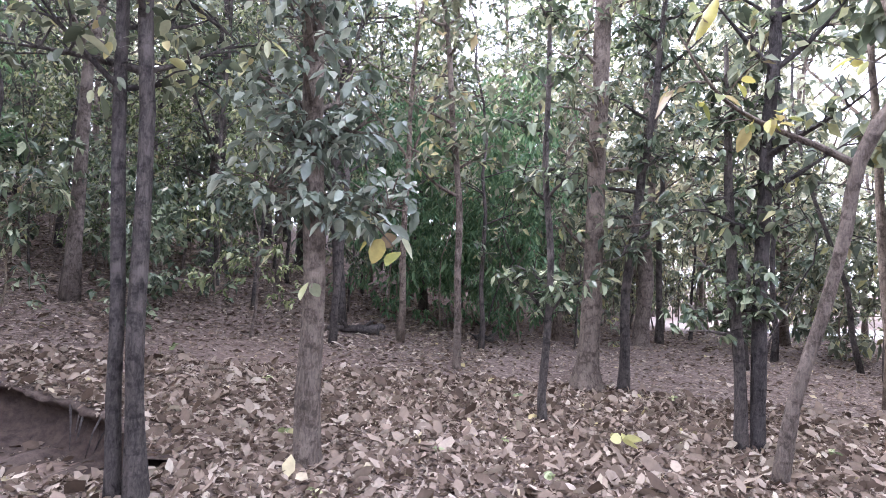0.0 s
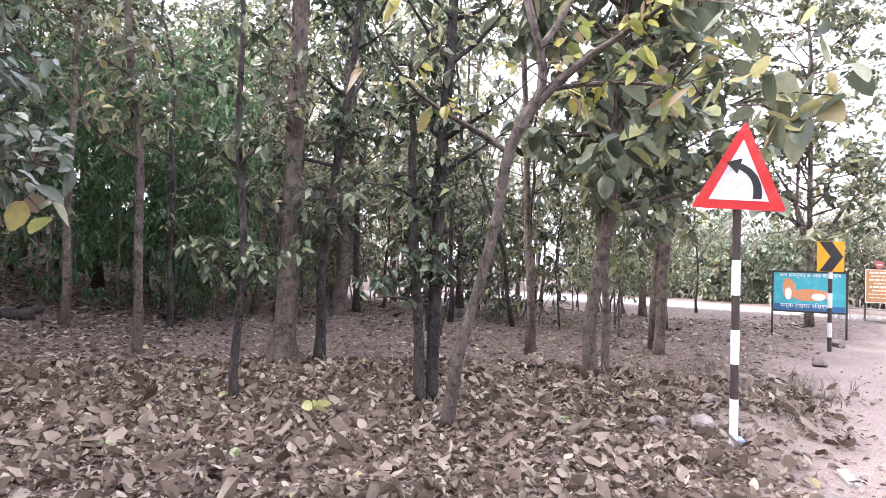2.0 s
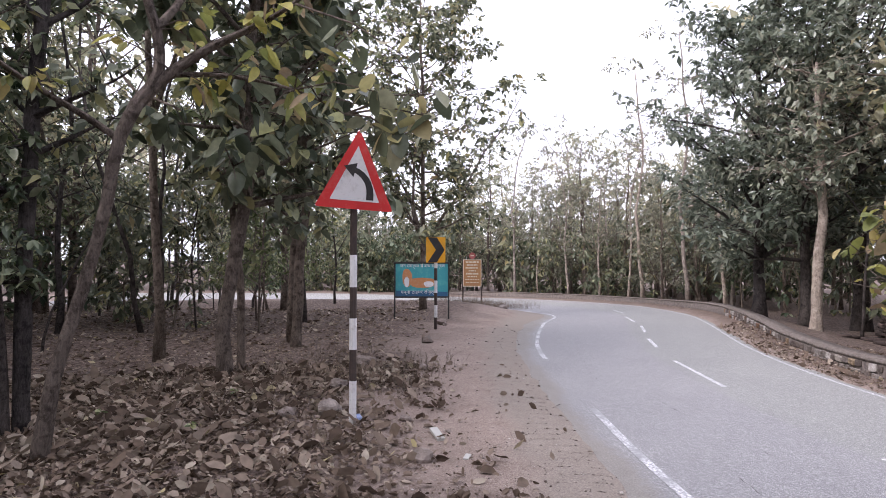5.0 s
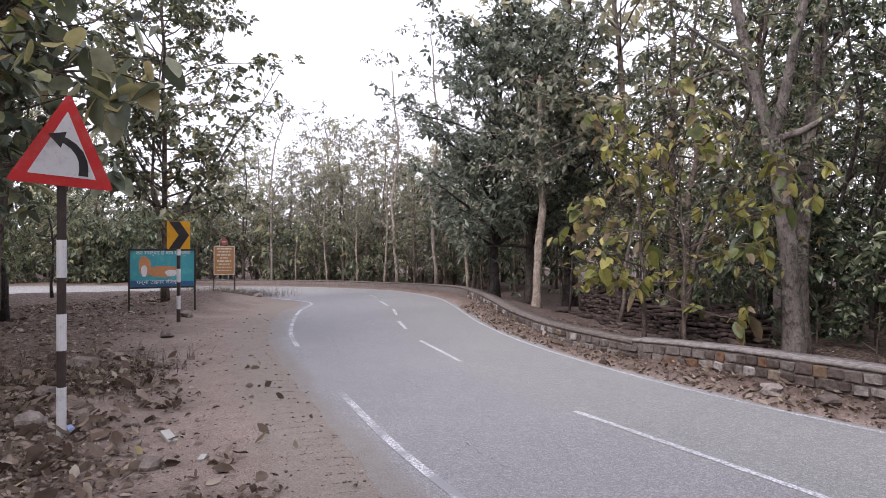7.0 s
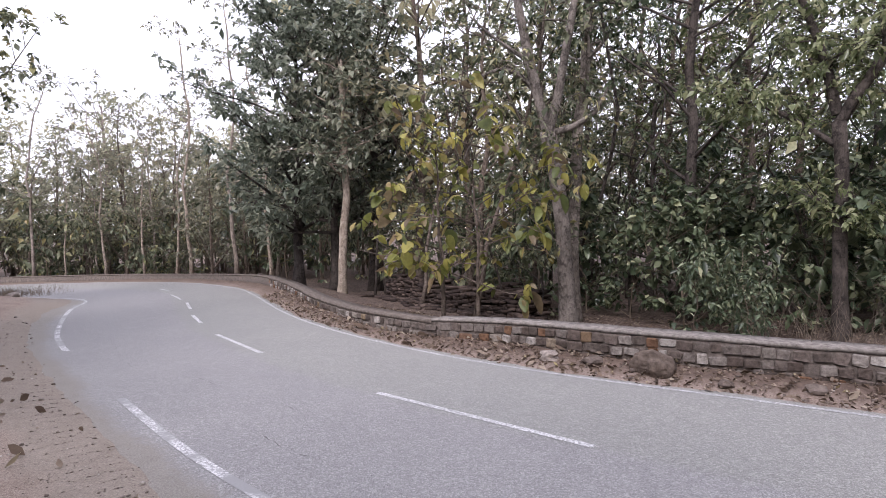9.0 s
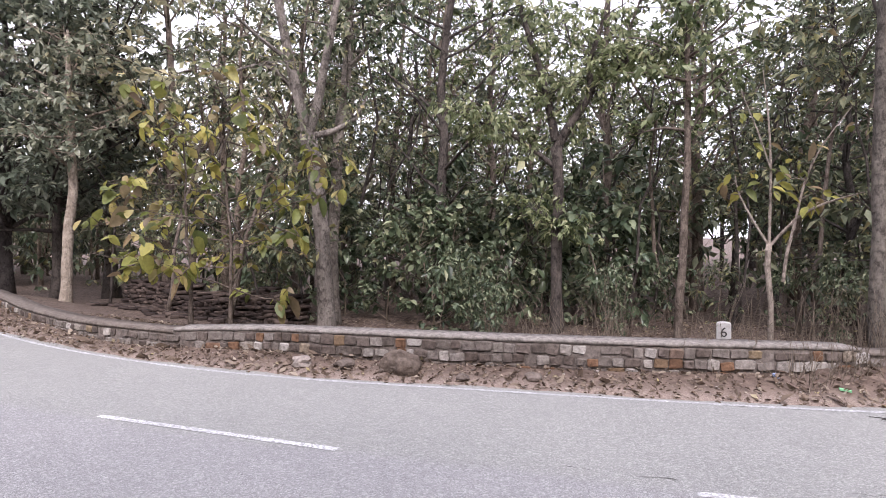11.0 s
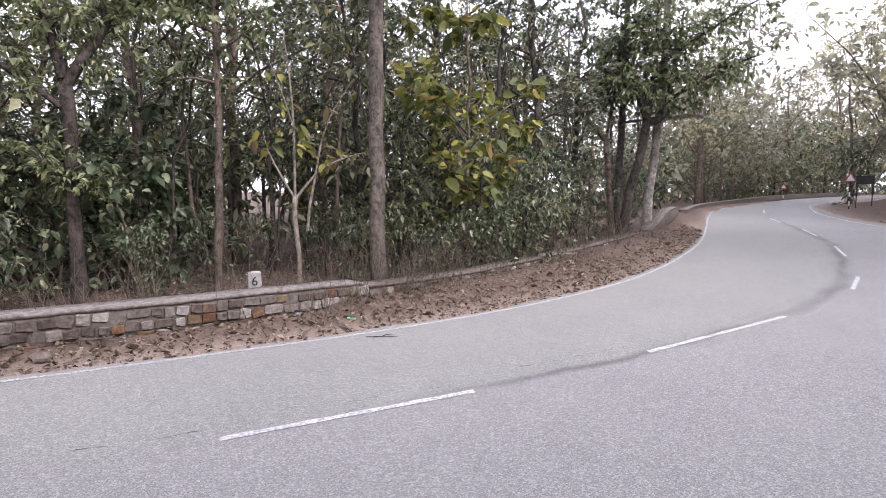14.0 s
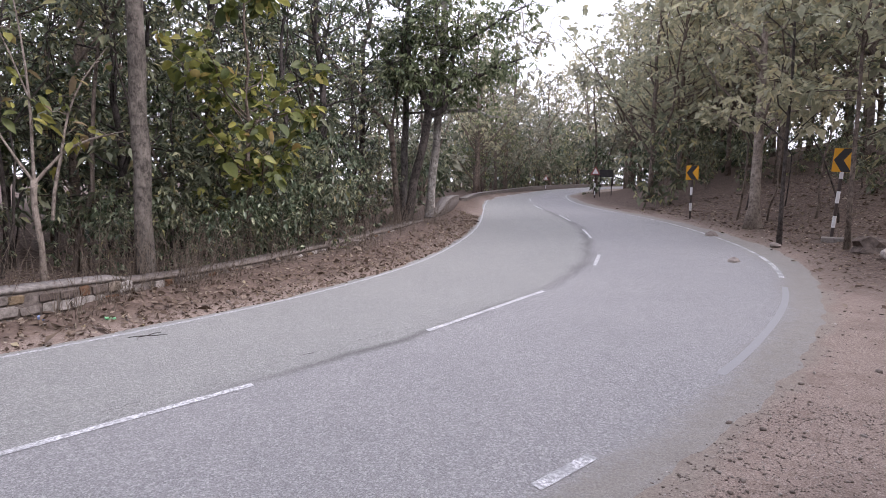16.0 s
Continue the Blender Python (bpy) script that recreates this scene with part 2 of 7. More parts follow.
M_ASPHALT = mat_asphalt()
M_GROUND = mat_ground()
M_LINE = mat_marking(cover=0.44)
M_LINEDULL = mat_marking("dull_road_paint", 0.45, 0.75, 0.75, 0.4)
M_LINEWORN = mat_marking("mostly_worn_road_paint", 0.43, 0.58, 0.97, 0.43)
M_LINEGONE = mat_marking("nearly_gone_road_paint", 0.25, 0.45, 0.96, 0.33)
M_TAR = mat_stone("dark_crack", [(0.0, (0.11, 0.105, 0.105)), (1.0, (0.15, 0.144, 0.144))], 20)
M_TEAK = mat_leaf("teak_leaf", [(0.0, (0.055, 0.068, 0.044)), (0.3, (0.125, 0.146, 0.1)), (0.6, (0.225, 0.245, 0.175)), (0.82, (0.35, 0.36, 0.25)), (0.93, (0.42, 0.41, 0.2)), (1.0, (0.38, 0.3, 0.18))], 0.38, 0.4, 0.4)
M_DARKLEAF = mat_leaf("dark_leaf", [(0.0, (0.026, 0.04, 0.023)), (0.35, (0.076, 0.106, 0.064)), (0.7, (0.16, 0.198, 0.128)), (0.92, (0.32, 0.36, 0.25)), (1.0, (0.42, 0.42, 0.28))], 0.28, 0.33, 0.45)
M_MANGO = mat_leaf("mango_leaf", [(0.0, (0.08, 0.098, 0.074)), (0.35, (0.17, 0.197, 0.155)), (0.7, (0.29, 0.315, 0.255)), (0.92, (0.43, 0.45, 0.38)), (1.0, (0.48, 0.48, 0.37))], 0.42, 0.3, 0.6)
# next two: dusty leaves, made paler so their colour carries the distance haze
M_GREYLEAF = mat_leaf("dusty_haze_leaf", [(0.0, (0.15, 0.157, 0.122)), (0.45, (0.245, 0.247, 0.197)), (0.8, (0.35, 0.34, 0.27)), (1.0, (0.43, 0.385, 0.285))], 0.45, 0.45)
M_PALELEAF = mat_leaf("pale_dusty_haze_leaf", [(0.0, (0.28, 0.28, 0.205)), (0.45, (0.43, 0.425, 0.32)), (0.8, (0.56, 0.54, 0.4)), (1.0, (0.62, 0.55, 0.36))], 0.6, 0.5)
M_YELLOW = mat_leaf("yellow_teak_leaf", [(0.0, (0.13, 0.16, 0.06)), (0.3, (0.24, 0.26, 0.08)), (0.55, (0.4, 0.38, 0.11)), (0.72, (0.5, 0.45, 0.15)), (0.86, (0.3, 0.23, 0.14)), (1.0, (0.2, 0.15, 0.11))], 0.45)
M_GREEN = mat_leaf("fresh_green_leaf", [(0.0, (0.07, 0.14, 0.07)), (0.6, (0.13, 0.235, 0.12)), (1.0, (0.24, 0.33, 0.17))], 0.48)
M_LIME = mat_leaf("lime_teak_leaf", [(0.0, (0.06, 0.085, 0.032)), (0.4, (0.14, 0.17, 0.055)), (0.7, (0.27, 0.29, 0.085)), (0.9, (0.44, 0.43, 0.135)), (1.0, (0.42, 0.3, 0.13))], 0.45)
M_SUNLEAF = mat_leaf("bright_olive_leaf", [(0.0, (0.1, 0.125, 0.068)), (0.4, (0.22, 0.26, 0.145)), (0.75, (0.37, 0.41, 0.25)), (1.0, (0.52, 0.52, 0.34))], 0.5, 0.27, 0.65)
M_GREENISH = mat_leaf("olive_green_leaf", [(0.0, (0.055, 0.077, 0.036)), (0.35, (0.14, 0.175, 0.09)), (0.7, (0.26, 0.3, 0.165)), (0.92, (0.42, 0.45, 0.27)), (1.0, (0.5, 0.48, 0.28))], 0.4, 0.27, 0.65)
M_LITTER = mat_leaf("dry_leaf", [(0.0, (0.075, 0.053, 0.043)), (0.3, (0.165, 0.123, 0.102)), (0.65, (0.255, 0.198, 0.168)), (0.9, (0.35, 0.288, 0.25)), (0.985, (0.44, 0.38, 0.33)), (1.0, (0.4, 0.34, 0.19))], 0.2, 0.9, 0.08)
M_PALEYELLOW = mat_leaf("pale_yellow_leaf", [(0.0, (0.45, 0.42, 0.15)), (1.0, (0.6, 0.56, 0.27))], 0.35)
# dark brown soil, darkened further to hold the gully's deep shade
M_SOIL = mat_stone("shade_dark_bank_soil", [(0.0, (0.055, 0.04, 0.034)), (1.0, (0.075, 0.055, 0.046))], 8)
M_DRYSTEM = mat_bark("dry_stem", (0.13, 0.1, 0.08), (0.3, 0.25, 0.2))
M_BARK = mat_bark("teak_bark", (0.07, 0.054, 0.045), (0.24, 0.197, 0.167))
M_BARKLIGHT = mat_bark("light_grey_bark", (0.1, 0.085, 0.075), (0.34, 0.3, 0.265))
M_BARKGREY = mat_bark("grey_bark", (0.06, 0.053, 0.049), (0.22, 0.197, 0.18))
M_BARKDARK = mat_bark("dark_bark", (0.03, 0.026, 0.026), (0.125, 0.108, 0.1))
M_BARKPALE = mat_bark("pale_bark", (0.2, 0.165, 0.14), (0.42, 0.36, 0.31), 0.7)
M_BARKPATCH = mat_bark("patchy_bark", (0.22, 0.2, 0.185), (0.42, 0.39, 0.365), 0.8, (0.68, 0.66, 0.63))
M_WHITE = mat_paint("white_paint", (0.72, 0.71, 0.72), 0.5, 0.45)
M_LIMEWASH = mat_paint("old_limewash", (0.4, 0.385, 0.375), 0.8, 0.6, (0.2, 0.17, 0.155), 12)
M_BLACK = mat_paint("black_paint", (0.028, 0.026, 0.027), 0.5, 0.4, (0.12, 0.1, 0.09))
M_BROWNPOST = mat_paint("rusty_dark_paint", (0.05, 0.036, 0.032), 0.65, 0.6, (0.13, 0.085, 0.065))
M_RED = mat_paint("red_paint", (0.6, 0.032, 0.032), 0.45, 0.3, (0.5, 0.3, 0.25))
M_YELLOWP = mat_paint("yellow_paint", (0.75, 0.36, 0.015), 0.45, 0.3)
M_TEAL = mat_paint("teal_paint", (0.05, 0.3, 0.34), 0.5, 0.7, (0.16, 0.5, 0.42), 2.5)
M_DEEPBLUE = mat_paint("blue_paint", (0.03, 0.11, 0.22), 0.5, 0.3)
M_ORANGE = mat_paint("orange_paint", (0.5, 0.22, 0.09), 0.5, 0.4, (0.6, 0.5, 0.42), 12)
M_BROWNB = mat_paint("brown_board_paint", (0.38, 0.2, 0.085), 0.6, 0.3)
M_CREAM = mat_paint("cream_paint", (0.66, 0.58, 0.46), 0.6, 0.3)
M_DULLRED = mat_paint("faded_red_paint", (0.33, 0.1, 0.09), 0.6, 0.4)
M_STEEL = mat_paint("grey_steel", (0.22, 0.22, 0.23), 0.5, 0.4)
M_STONE = mat_stone("wall_stone", [(0.0, (0.085, 0.068, 0.06)), (0.15, (0.15, 0.127, 0.115)), (0.3, (0.23, 0.205, 0.19)), (0.42, (0.37, 0.34, 0.318)), (0.53, (0.43, 0.405, 0.385)), (0.57, (0.11, 0.087, 0.077)), (0.76, (0.18, 0.15, 0.136)), (0.81, (0.21, 0.122, 0.077)), (0.87, (0.16, 0.093, 0.06)), (0.91, (0.25, 0.19, 0.125)), (0.96, (0.31, 0.285, 0.262)), (1.0, (0.13, 0.105, 0.092))], 17)
M_MORTAR = mat_stone("mortar", [(0.0, (0.115, 0.095, 0.085)), (1.0, (0.16, 0.137, 0.125))], 16)
M_COPING = mat_stone("weathered_concrete", [(0.0, (0.215, 0.196, 0.183)), (1.0, (0.27, 0.247, 0.232))], 13)
M_OLDCOPING = mat_stone("crumbling_coping", [(0.0, (0.15, 0.127, 0.113)), (1.0, (0.2, 0.172, 0.155))], 13)
M_ROCK = mat_stone("grey_rock", [(0.0, (0.13, 0.105, 0.092)), (0.5, (0.21, 0.175, 0.156)), (0.85, (0.33, 0.29, 0.265)), (1.0, (0.52, 0.48, 0.45))], 9)
M_DARKROCK = mat_stone("dark_rock", [(0.0, (0.035, 0.026, 0.024)), (0.6, (0.07, 0.052, 0.046)), (1.0, (0.12, 0.092, 0.08))], 7)
M_BOULDER = mat_stone("brown_boulder", [(0.0, (0.115, 0.09, 0.075)), (1.0, (0.135, 0.107, 0.09))], 11)
M_PAPER = mat_paint("paper_litter", (0.42, 0.41, 0.38), 0.8, 0.5)
M_BLUEL = mat_paint("blue_plastic", (0.24, 0.3, 0.48), 0.4, 0.2)
M_GREENL = mat_paint("green_plastic", (0.25, 0.6, 0.32), 0.4, 0.2)


# ---- mesh helpers ----
class Geo:
    """Vertices and faces that grow into one mesh."""

    def __init__(self):
        self.v, self.f = [], []

    def tube(self, path, radii, sides=7, squash=1.0, wob=0.0, rng=None, caps=True):
        path = [Vector(p) for p in path]
        base = len(self.v)
        n = len(path)
        for i, p in enumerate(path):
            d = (path[min(i + 1, n - 1)] - path[max(i - 1, 0)]).normalized()
            a = d.cross(Vector((0.31, 0.95, 0.05))).normalized()
            b = d.cross(a)
            for k in range(sides):
                w = 2 * math.pi * k / sides
                r = radii[i] * (1 + (rng.uniform(-wob, wob) if rng else 0))
                q = p + a * (math.cos(w) * r) + b * (math.sin(w) * r * squash)
                self.v.append(q[:])
        for i in range(n - 1):
            for k in range(sides):
                k2 = (k + 1) % sides
                self.f.append((base + i * sides + k, base + i * sides + k2, base + (i + 1) * sides + k2, base + (i + 1) * sides + k))
        if caps:
            self.f.append(tuple(base + (n - 1) * sides + k for k in range(sides)))
            self.f.append(tuple(base + k for k in reversed(range(sides))))

    def mesh(self, name, smooth=True):
        me = bpy.data.meshes.new(name)
        me.from_pydata(self.v, [], self.f)
        if smooth:
            me.polygons.foreach_set("use_smooth", [True] * len(me.polygons))
        me.update()
        return me


def raw_mesh(name, verts, quads=None, tris=None, smooth=False):
    """A mesh from numpy arrays."""
    me = bpy.data.meshes.new(name)
    loops, starts = [], []
    pos = 0
    for arr in (quads, tris):
        if arr is None or not len(arr):
            continue
        k = arr.shape[1]
        loops.append(arr.ravel())
        starts.append(pos + np.arange(len(arr)) * k)
        pos += arr.size
    loops, starts = np.concatenate(loops), np.concatenate(starts)
    me.vertices.add(len(verts))
    me.vertices.foreach_set("co", np.asarray(verts, dtype=np.float32).ravel())
    me.loops.add(len(loops))
    me.loops.foreach_set("vertex_index", loops.astype(np.int32))
    me.polygons.add(len(starts))
    me.polygons.foreach_set("loop_start", starts.astype(np.int32))
    me.update(calc_edges=True)
    if smooth:
        me.polygons.foreach_set("use_smooth", [True] * len(me.polygons))
    return me


def leaf_arrays(P, D, size, rng, wide=0.6, fold=0.18, droop=0.2, fine=False, curl=0.0, tumble=0.75):
    """Leaves with a folded midrib: base at P, along D, each of its own size. Returns vertices and faces."""
    n = len(P)
    D = D / np.linalg.norm(D, axis=1, keepdims=True)
    U = rng.normal(size=(n, 3)) * tumble + np.array([0, 0, 1.0])
    S = np.cross(D, U)
    S /= np.linalg.norm(S, axis=1, keepdims=True) + 1e-9
    N = np.cross(S, D)
    L = size[:, None]
    W = L * wide * rng.uniform(0.8, 1.2, (n, 1)) * 0.5
    dr = np.array([0, 0, -1.0]) * L * droop
    fo = N * L * fold
    cu = N * L * curl * rng.uniform(-0.4, 1.2, (n, 1))
    if fine == 2:
        mids = [P, P + D * L * 0.3 - fo * 0.35, P + D * L * 0.65 + dr * 0.4 - fo * 0.3, P + D * L + dr + cu]
        side = []
        for k in (1, -1):
            for u, w in ((0.1, 0.55), (0.36, 1.0), (0.68, 0.86), (0.9, 0.4)):
                side.append(P + D * L * u + S * W * (k * w) + dr * u * u + fo * 0.6 * w + cu * (u if k > 0 else u * 0.6))
        V = np.stack(mids + side, 1).reshape(-1, 3)
        o = (np.arange(n) * 12)[:, None]
        Q = np.concatenate([o + [1, 2, 6, 5], o + [1, 9, 10, 2]])
        T = np.concatenate([o + [0, 1, 4], o + [1, 5, 4], o + [2, 7, 6], o + [2, 3, 7], o + [0, 8, 1], o + [1, 8, 9], o + [2, 10, 11], o + [2, 11, 3]])
        return V, Q, T
    if fine == 3:
        vs = [P, P + D * L * 0.28 + S * W * 0.9 + fo * 0.6 + cu * 0.5, P + D * L * 0.7 + S * W * 0.85 + fo * 0.4 + dr * 0.5 + cu, P + D * L - fo * 0.4 + dr + cu * 1.4,
              P + D * L * 0.7 - S * W * 0.8 + fo * 0.4 + dr * 0.5 + cu * 0.3, P + D * L * 0.28 - S * W * 0.9 + fo * 0.6]
        V = np.stack(vs, 1).reshape(-1, 3)
        o = (np.arange(n) * 6)[:, None]
        return V, np.concatenate([o + [0, 1, 2, 3], o + [0, 3, 4, 5]]), np.zeros((0, 3), int)
    if fine:
        vs = [P, P + D * L * 0.35 - fo * 0.3, P + D * L * 0.72 + dr * 0.45 - fo * 0.3, P + D * L + dr + cu,
              P + D * L * 0.25 + S * W * 0.85 + fo * 0.5, P + D * L * 0.62 + S * W + dr * 0.35 + fo * 0.5 + cu * 0.6,
              P + D * L * 0.25 - S * W * 0.85 + fo * 0.5 + cu * 0.4, P + D * L * 0.62 - S * W + dr * 0.35 + fo * 0.5 + cu]
        V = np.stack(vs, 1).reshape(-1, 3)
        o = (np.arange(n) * 8)[:, None]
        Q = np.concatenate([o + [1, 2, 5, 4], o + [1, 6, 7, 2]])
        T = np.concatenate([o + [0, 1, 4], o + [2, 3, 5], o + [0, 6, 1], o + [2, 7, 3]])
        return V, Q, T
    vs = [P, P + D * L + dr + cu, P + D * L * 0.45 + S * W + fo + dr * 0.3, P + D * L * 0.45 - S * W + fo + dr * 0.3]
    V = np.stack(vs, 1).reshape(-1, 3)
    o = (np.arange(n) * 4)[:, None]
    return V, None, np.concatenate([o + [0, 1, 2], o + [0, 3, 1]])


def sprays(C, A, per, leaf, rng, droop):
    """Leaf bases and directions: round each place of C a few leaves that fan out along its shoot A and hang."""
    n = len(C) * per
    A = A / (np.linalg.norm(A, axis=1, keepdims=True) + 1e-9)
    P, A = np.repeat(C, per, 0), np.repeat(A, per, 0)
    P = P + A * rng.uniform(-1.1, 0.2, (n, 1)) * leaf + rng.normal(0, leaf * 0.15, (n, 3))
    D = A * rng.uniform(0.1, 0.9, (n, 1)) + rng.normal(0, 0.75, (n, 3)) * np.array([1, 1, 0.55]) + np.array([0, 0, -droop])
    return P, D


def part(name, me, material, parent, label=""):
    """One mesh object under a thing or a part."""
    if isinstance(me, bmesh.types.BMesh):
        bm, me = me, bpy.data.meshes.new(name)
        bm.to_mesh(me)
        bm.free()
    if not me.materials:
        me.materials.append(material)
    ob = new(name, me)
    ob.parent = parent
    if label:
        tagged(ob, label)
    return ob


def thing(name, label, category, m=None, group="", kind=""):
    ob = new(name)
    ob.empty_display_size = 0.2
    if m is not None:
        ob.matrix_basis = m
    return tagged(ob, label, category, group, kind)


def solid(name, me, material, label, category, m=None, group="", kind=""):
    """A top-level thing that is one mesh."""
    if isinstance(me, bmesh.types.BMesh):
        bm, me = me, bpy.data.meshes.new(name)
        bm.to_mesh(me)
        bm.free()
    me.materials.append(material)
    ob = new(name, me)
    if m is not None:
        ob.matrix_basis = m
    return tagged(ob, label, category, group, kind)


def box_bm(x0, x1, y0, y1, z0, z1, bev=0.0):
    bm = bmesh.new()
    bmesh.ops.create_cube(bm, size=1.0)
    for v in bm.verts:
        v.co = Vector(((x0 + x1) / 2 + v.co.x * (x1 - x0), (y0 + y1) / 2 + v.co.y * (y1 - y0), (z0 + z1) / 2 + v.co.z * (z1 - z0)))
    if bev:
        bmesh.ops.bevel(bm, geom=bm.edges[:], offset=bev, segments=2, affect='EDGES', profile=0.6)
    return bm


def plate_bm(outline, y0, y1, bev=0.0):
    """A plate in the x-z plane, from its outline, between y0 (front) and y1."""
    bm = bmesh.new()
    a = [bm.verts.new((x, y0, z)) for x, z in outline]
    f = bm.faces.new(a)
    r = bmesh.ops.extrude_face_region(bm, geom=[f])
    for e in r["geom"]:
        if isinstance(e, bmesh.types.BMVert):
            e.co.y = y1
    bmesh.ops.recalc_face_normals(bm, faces=bm.faces[:])
    if bev:
        bmesh.ops.bevel(bm, geom=bm.edges[:], offset=bev, segments=1, affect='EDGES')
    return bm


def rounded(pts, r, seg=4):
    out = []
    n = len(pts)
    for i in range(n):
        p, a, b = Vector(pts[i]), Vector(pts[i - 1]), Vector(pts[(i + 1) % n])
        u, v = (a - p).normalized(), (b - p).normalized()
        for k in range(seg + 1):
            s = k / seg
            q = p + u * r * (1 - s) ** 2 + v * r * s ** 2
            out.append((q.x, q.y))
    return out


def spline(pts, step):
    """Points every step along a smooth curve through pts."""
    P = np.array(pts, float)
    P = np.vstack([2 * P[0] - P[1], P, 2 * P[-1] - P[-2]])
    out = []
    for i in range(1, len(P) - 2):
        n = max(2, int(np.linalg.norm(P[i + 1] - P[i]) / step))
        for s in np.arange(n) / n:
            a, b, c, d = P[i - 1], P[i], P[i + 1], P[i + 2]
            out.append(0.5 * (2 * b + (c - a) * s + (2 * a - 5 * b + 4 * c - d) * s ** 2 + (3 * b - a - 3 * c + d) * s ** 3))
    out.append(P[-2])
    return np.array(out)


# ---- the road: outer edge line, inner edge line, height ----
EDGES = [
    (-19, -46, -10, -36, -0.7), (-24, -38, -15.5, -30, -0.6), (-27, -30, -19, -25, -0.5), (-27.8, -21, -20.9, -19.5, -0.4), (-26.8, -14, -20.8, -14.2, -0.25), (-24.5, -9.2, -19.2, -11.2, -0.15),
    (-21, -6.2, -17.6, -9.3, -0.08), (-17.6, -4.6, -14.5, -8.0, 0), (-13.6, -2.9, -11.1, -6.3, 0), (-11, -1.5, -8.9, -4.8, 0),
    (-8.95, 0.0, -6.7, -3.1, 0), (-7.5, 1.4, -5.0, -1.75, 0), (-6.2, 3.05, -3.5, -0.35, 0), (-4.9, 4.75, -2.0, 1.15, 0), (-3.7, 6.45, -0.6, 2.55, 0),
    (-2.6, 8.4, 1.1, 4.3, 0), (-1.7, 10.4, 2.9, 6.5, 0.02), (-0.95, 12.7, 4.7, 9.4, 0.06), (-0.3, 16, 6.1, 13, 0.14), (0.15, 20, 6.75, 17.5, 0.24),
    (0.4, 26, 6.7, 23, 0.36), (0.6, 31.5, 5.8, 30, 0.5), (1.3, 39, 5.9, 37.5, 0.66), (4, 47, 7.8, 48, 0.84), (8.3, 60, 14.5, 66, 1.05), (18, 78, 25, 78, 1.3), (34, 92, 40, 88, 1.5),
]
FAR = spline([(a, b, h) for a, b, c, d, h in EDGES], 0.4)
NEAR0 = spline([(c, d, h) for a, b, c, d, h in EDGES], 0.4)


def resample(P, n):
    s = np.concatenate([[0], np.cumsum(np.linalg.norm(np.diff(P[:, :2], axis=0), axis=1))])
    q = np.linspace(0, s[-1], n)
    return np.stack([np.interp(q, s, P[:, k]) for k in range(3)], 1)


def pair_edges():
    """The two edges cut at matching places, piece by piece."""
    a, b = [], []
    fa = [np.argmin(np.hypot(FAR[:, 0] - e[0], FAR[:, 1] - e[1])) for e in EDGES]
    nb = [np.argmin(np.hypot(NEAR0[:, 0] - e[2], NEAR0[:, 1] - e[3])) for e in EDGES]
    for i in range(len(EDGES) - 1):
        n = max(8, int((fa[i + 1] - fa[i] + nb[i + 1] - nb[i]) * 1.3))
        a.append(resample(FAR[fa[i]:fa[i + 1] + 1], n)[:-1])
        b.append(resample(NEAR0[nb[i]:nb[i + 1] + 1], n)[:-1])
    return np.vstack(a), np.vstack(b)


OUT, INN = pair_edges()
MID = (OUT + INN) / 2
CROSS = OUT[:, :2] - INN[:, :2]
WIDTH = np.linalg.norm(CROSS, axis=1)
CROSS = CROSS / WIDTH[:, None]


def wave(x, y, k=1.0):
    """Gentle unevenness of the ground."""
    return (np.sin(1.7 * k * x + 0.6 * np.sin(1.1 * k * y)) * np.cos(1.3 * k * y + 0.8 * np.sin(0.9 * k * x + 1.3))
            + 0.5 * np.sin(3.7 * k * x - 2.1 * k * y + 1.0) * np.cos(3.1 * k * y + 1.9 * k * x))


def softplus(v, k=1.0):
    return np.where(v * k > 20, v, np.log1p(np.exp(np.minimum(v * k, 20))) / k)


def smooth(v, a, b):
    s = np.clip((v - a) / (b - a), 0, 1)
    return s * s * (3 - 2 * s)


def road_frame(x, y):
    """For places: metres beyond the inner edge (camera's side), metres beyond the outer edge, the road's height there."""
    x, y = np.asarray(x, float).ravel(), np.asarray(y, float).ravel()
    inner, outer, zr = np.empty(len(x)), np.empty(len(x)), np.empty(len(x))
    for s in range(0, len(x), 20000):
        e = slice(s, s + 20000)
        d = (x[e, None] - MID[None, :, 0]) ** 2 + (y[e, None] - MID[None, :, 1]) ** 2
        j = d.argmin(1)
        side = (x[e] - MID[j, 0]) * CROSS[j, 0] + (y[e] - MID[j, 1]) * CROSS[j, 1]
        full = np.sqrt(d[np.arange(len(j)), j])
        inner[e] = np.where(side < 0, full, -full) - WIDTH[j] / 2
        outer[e] = np.where(side > 0, full, -full) - WIDTH[j] / 2
        zr[e] = MID[j, 2]
    return inner, outer, zr


GULLY = [(7.6, -5.6), (5.6, -5.75), (4.6, -5.5), (3.85, -5.0)]


def gully_near(x, y):
    """Metres from the gully's middle line."""
    near = np.full(len(x), 9.0)
    for (ax, ay), (bx, by) in zip(GULLY[:-1], GULLY[1:]):
        ux, uy = bx - ax, by - ay
        s = np.clip(((x - ax) * ux + (y - ay) * uy) / (ux * ux + uy * uy), 0, 1)
        near = np.minimum(near, np.hypot(x - ax - s * ux, y - ay - s * uy))
    return near


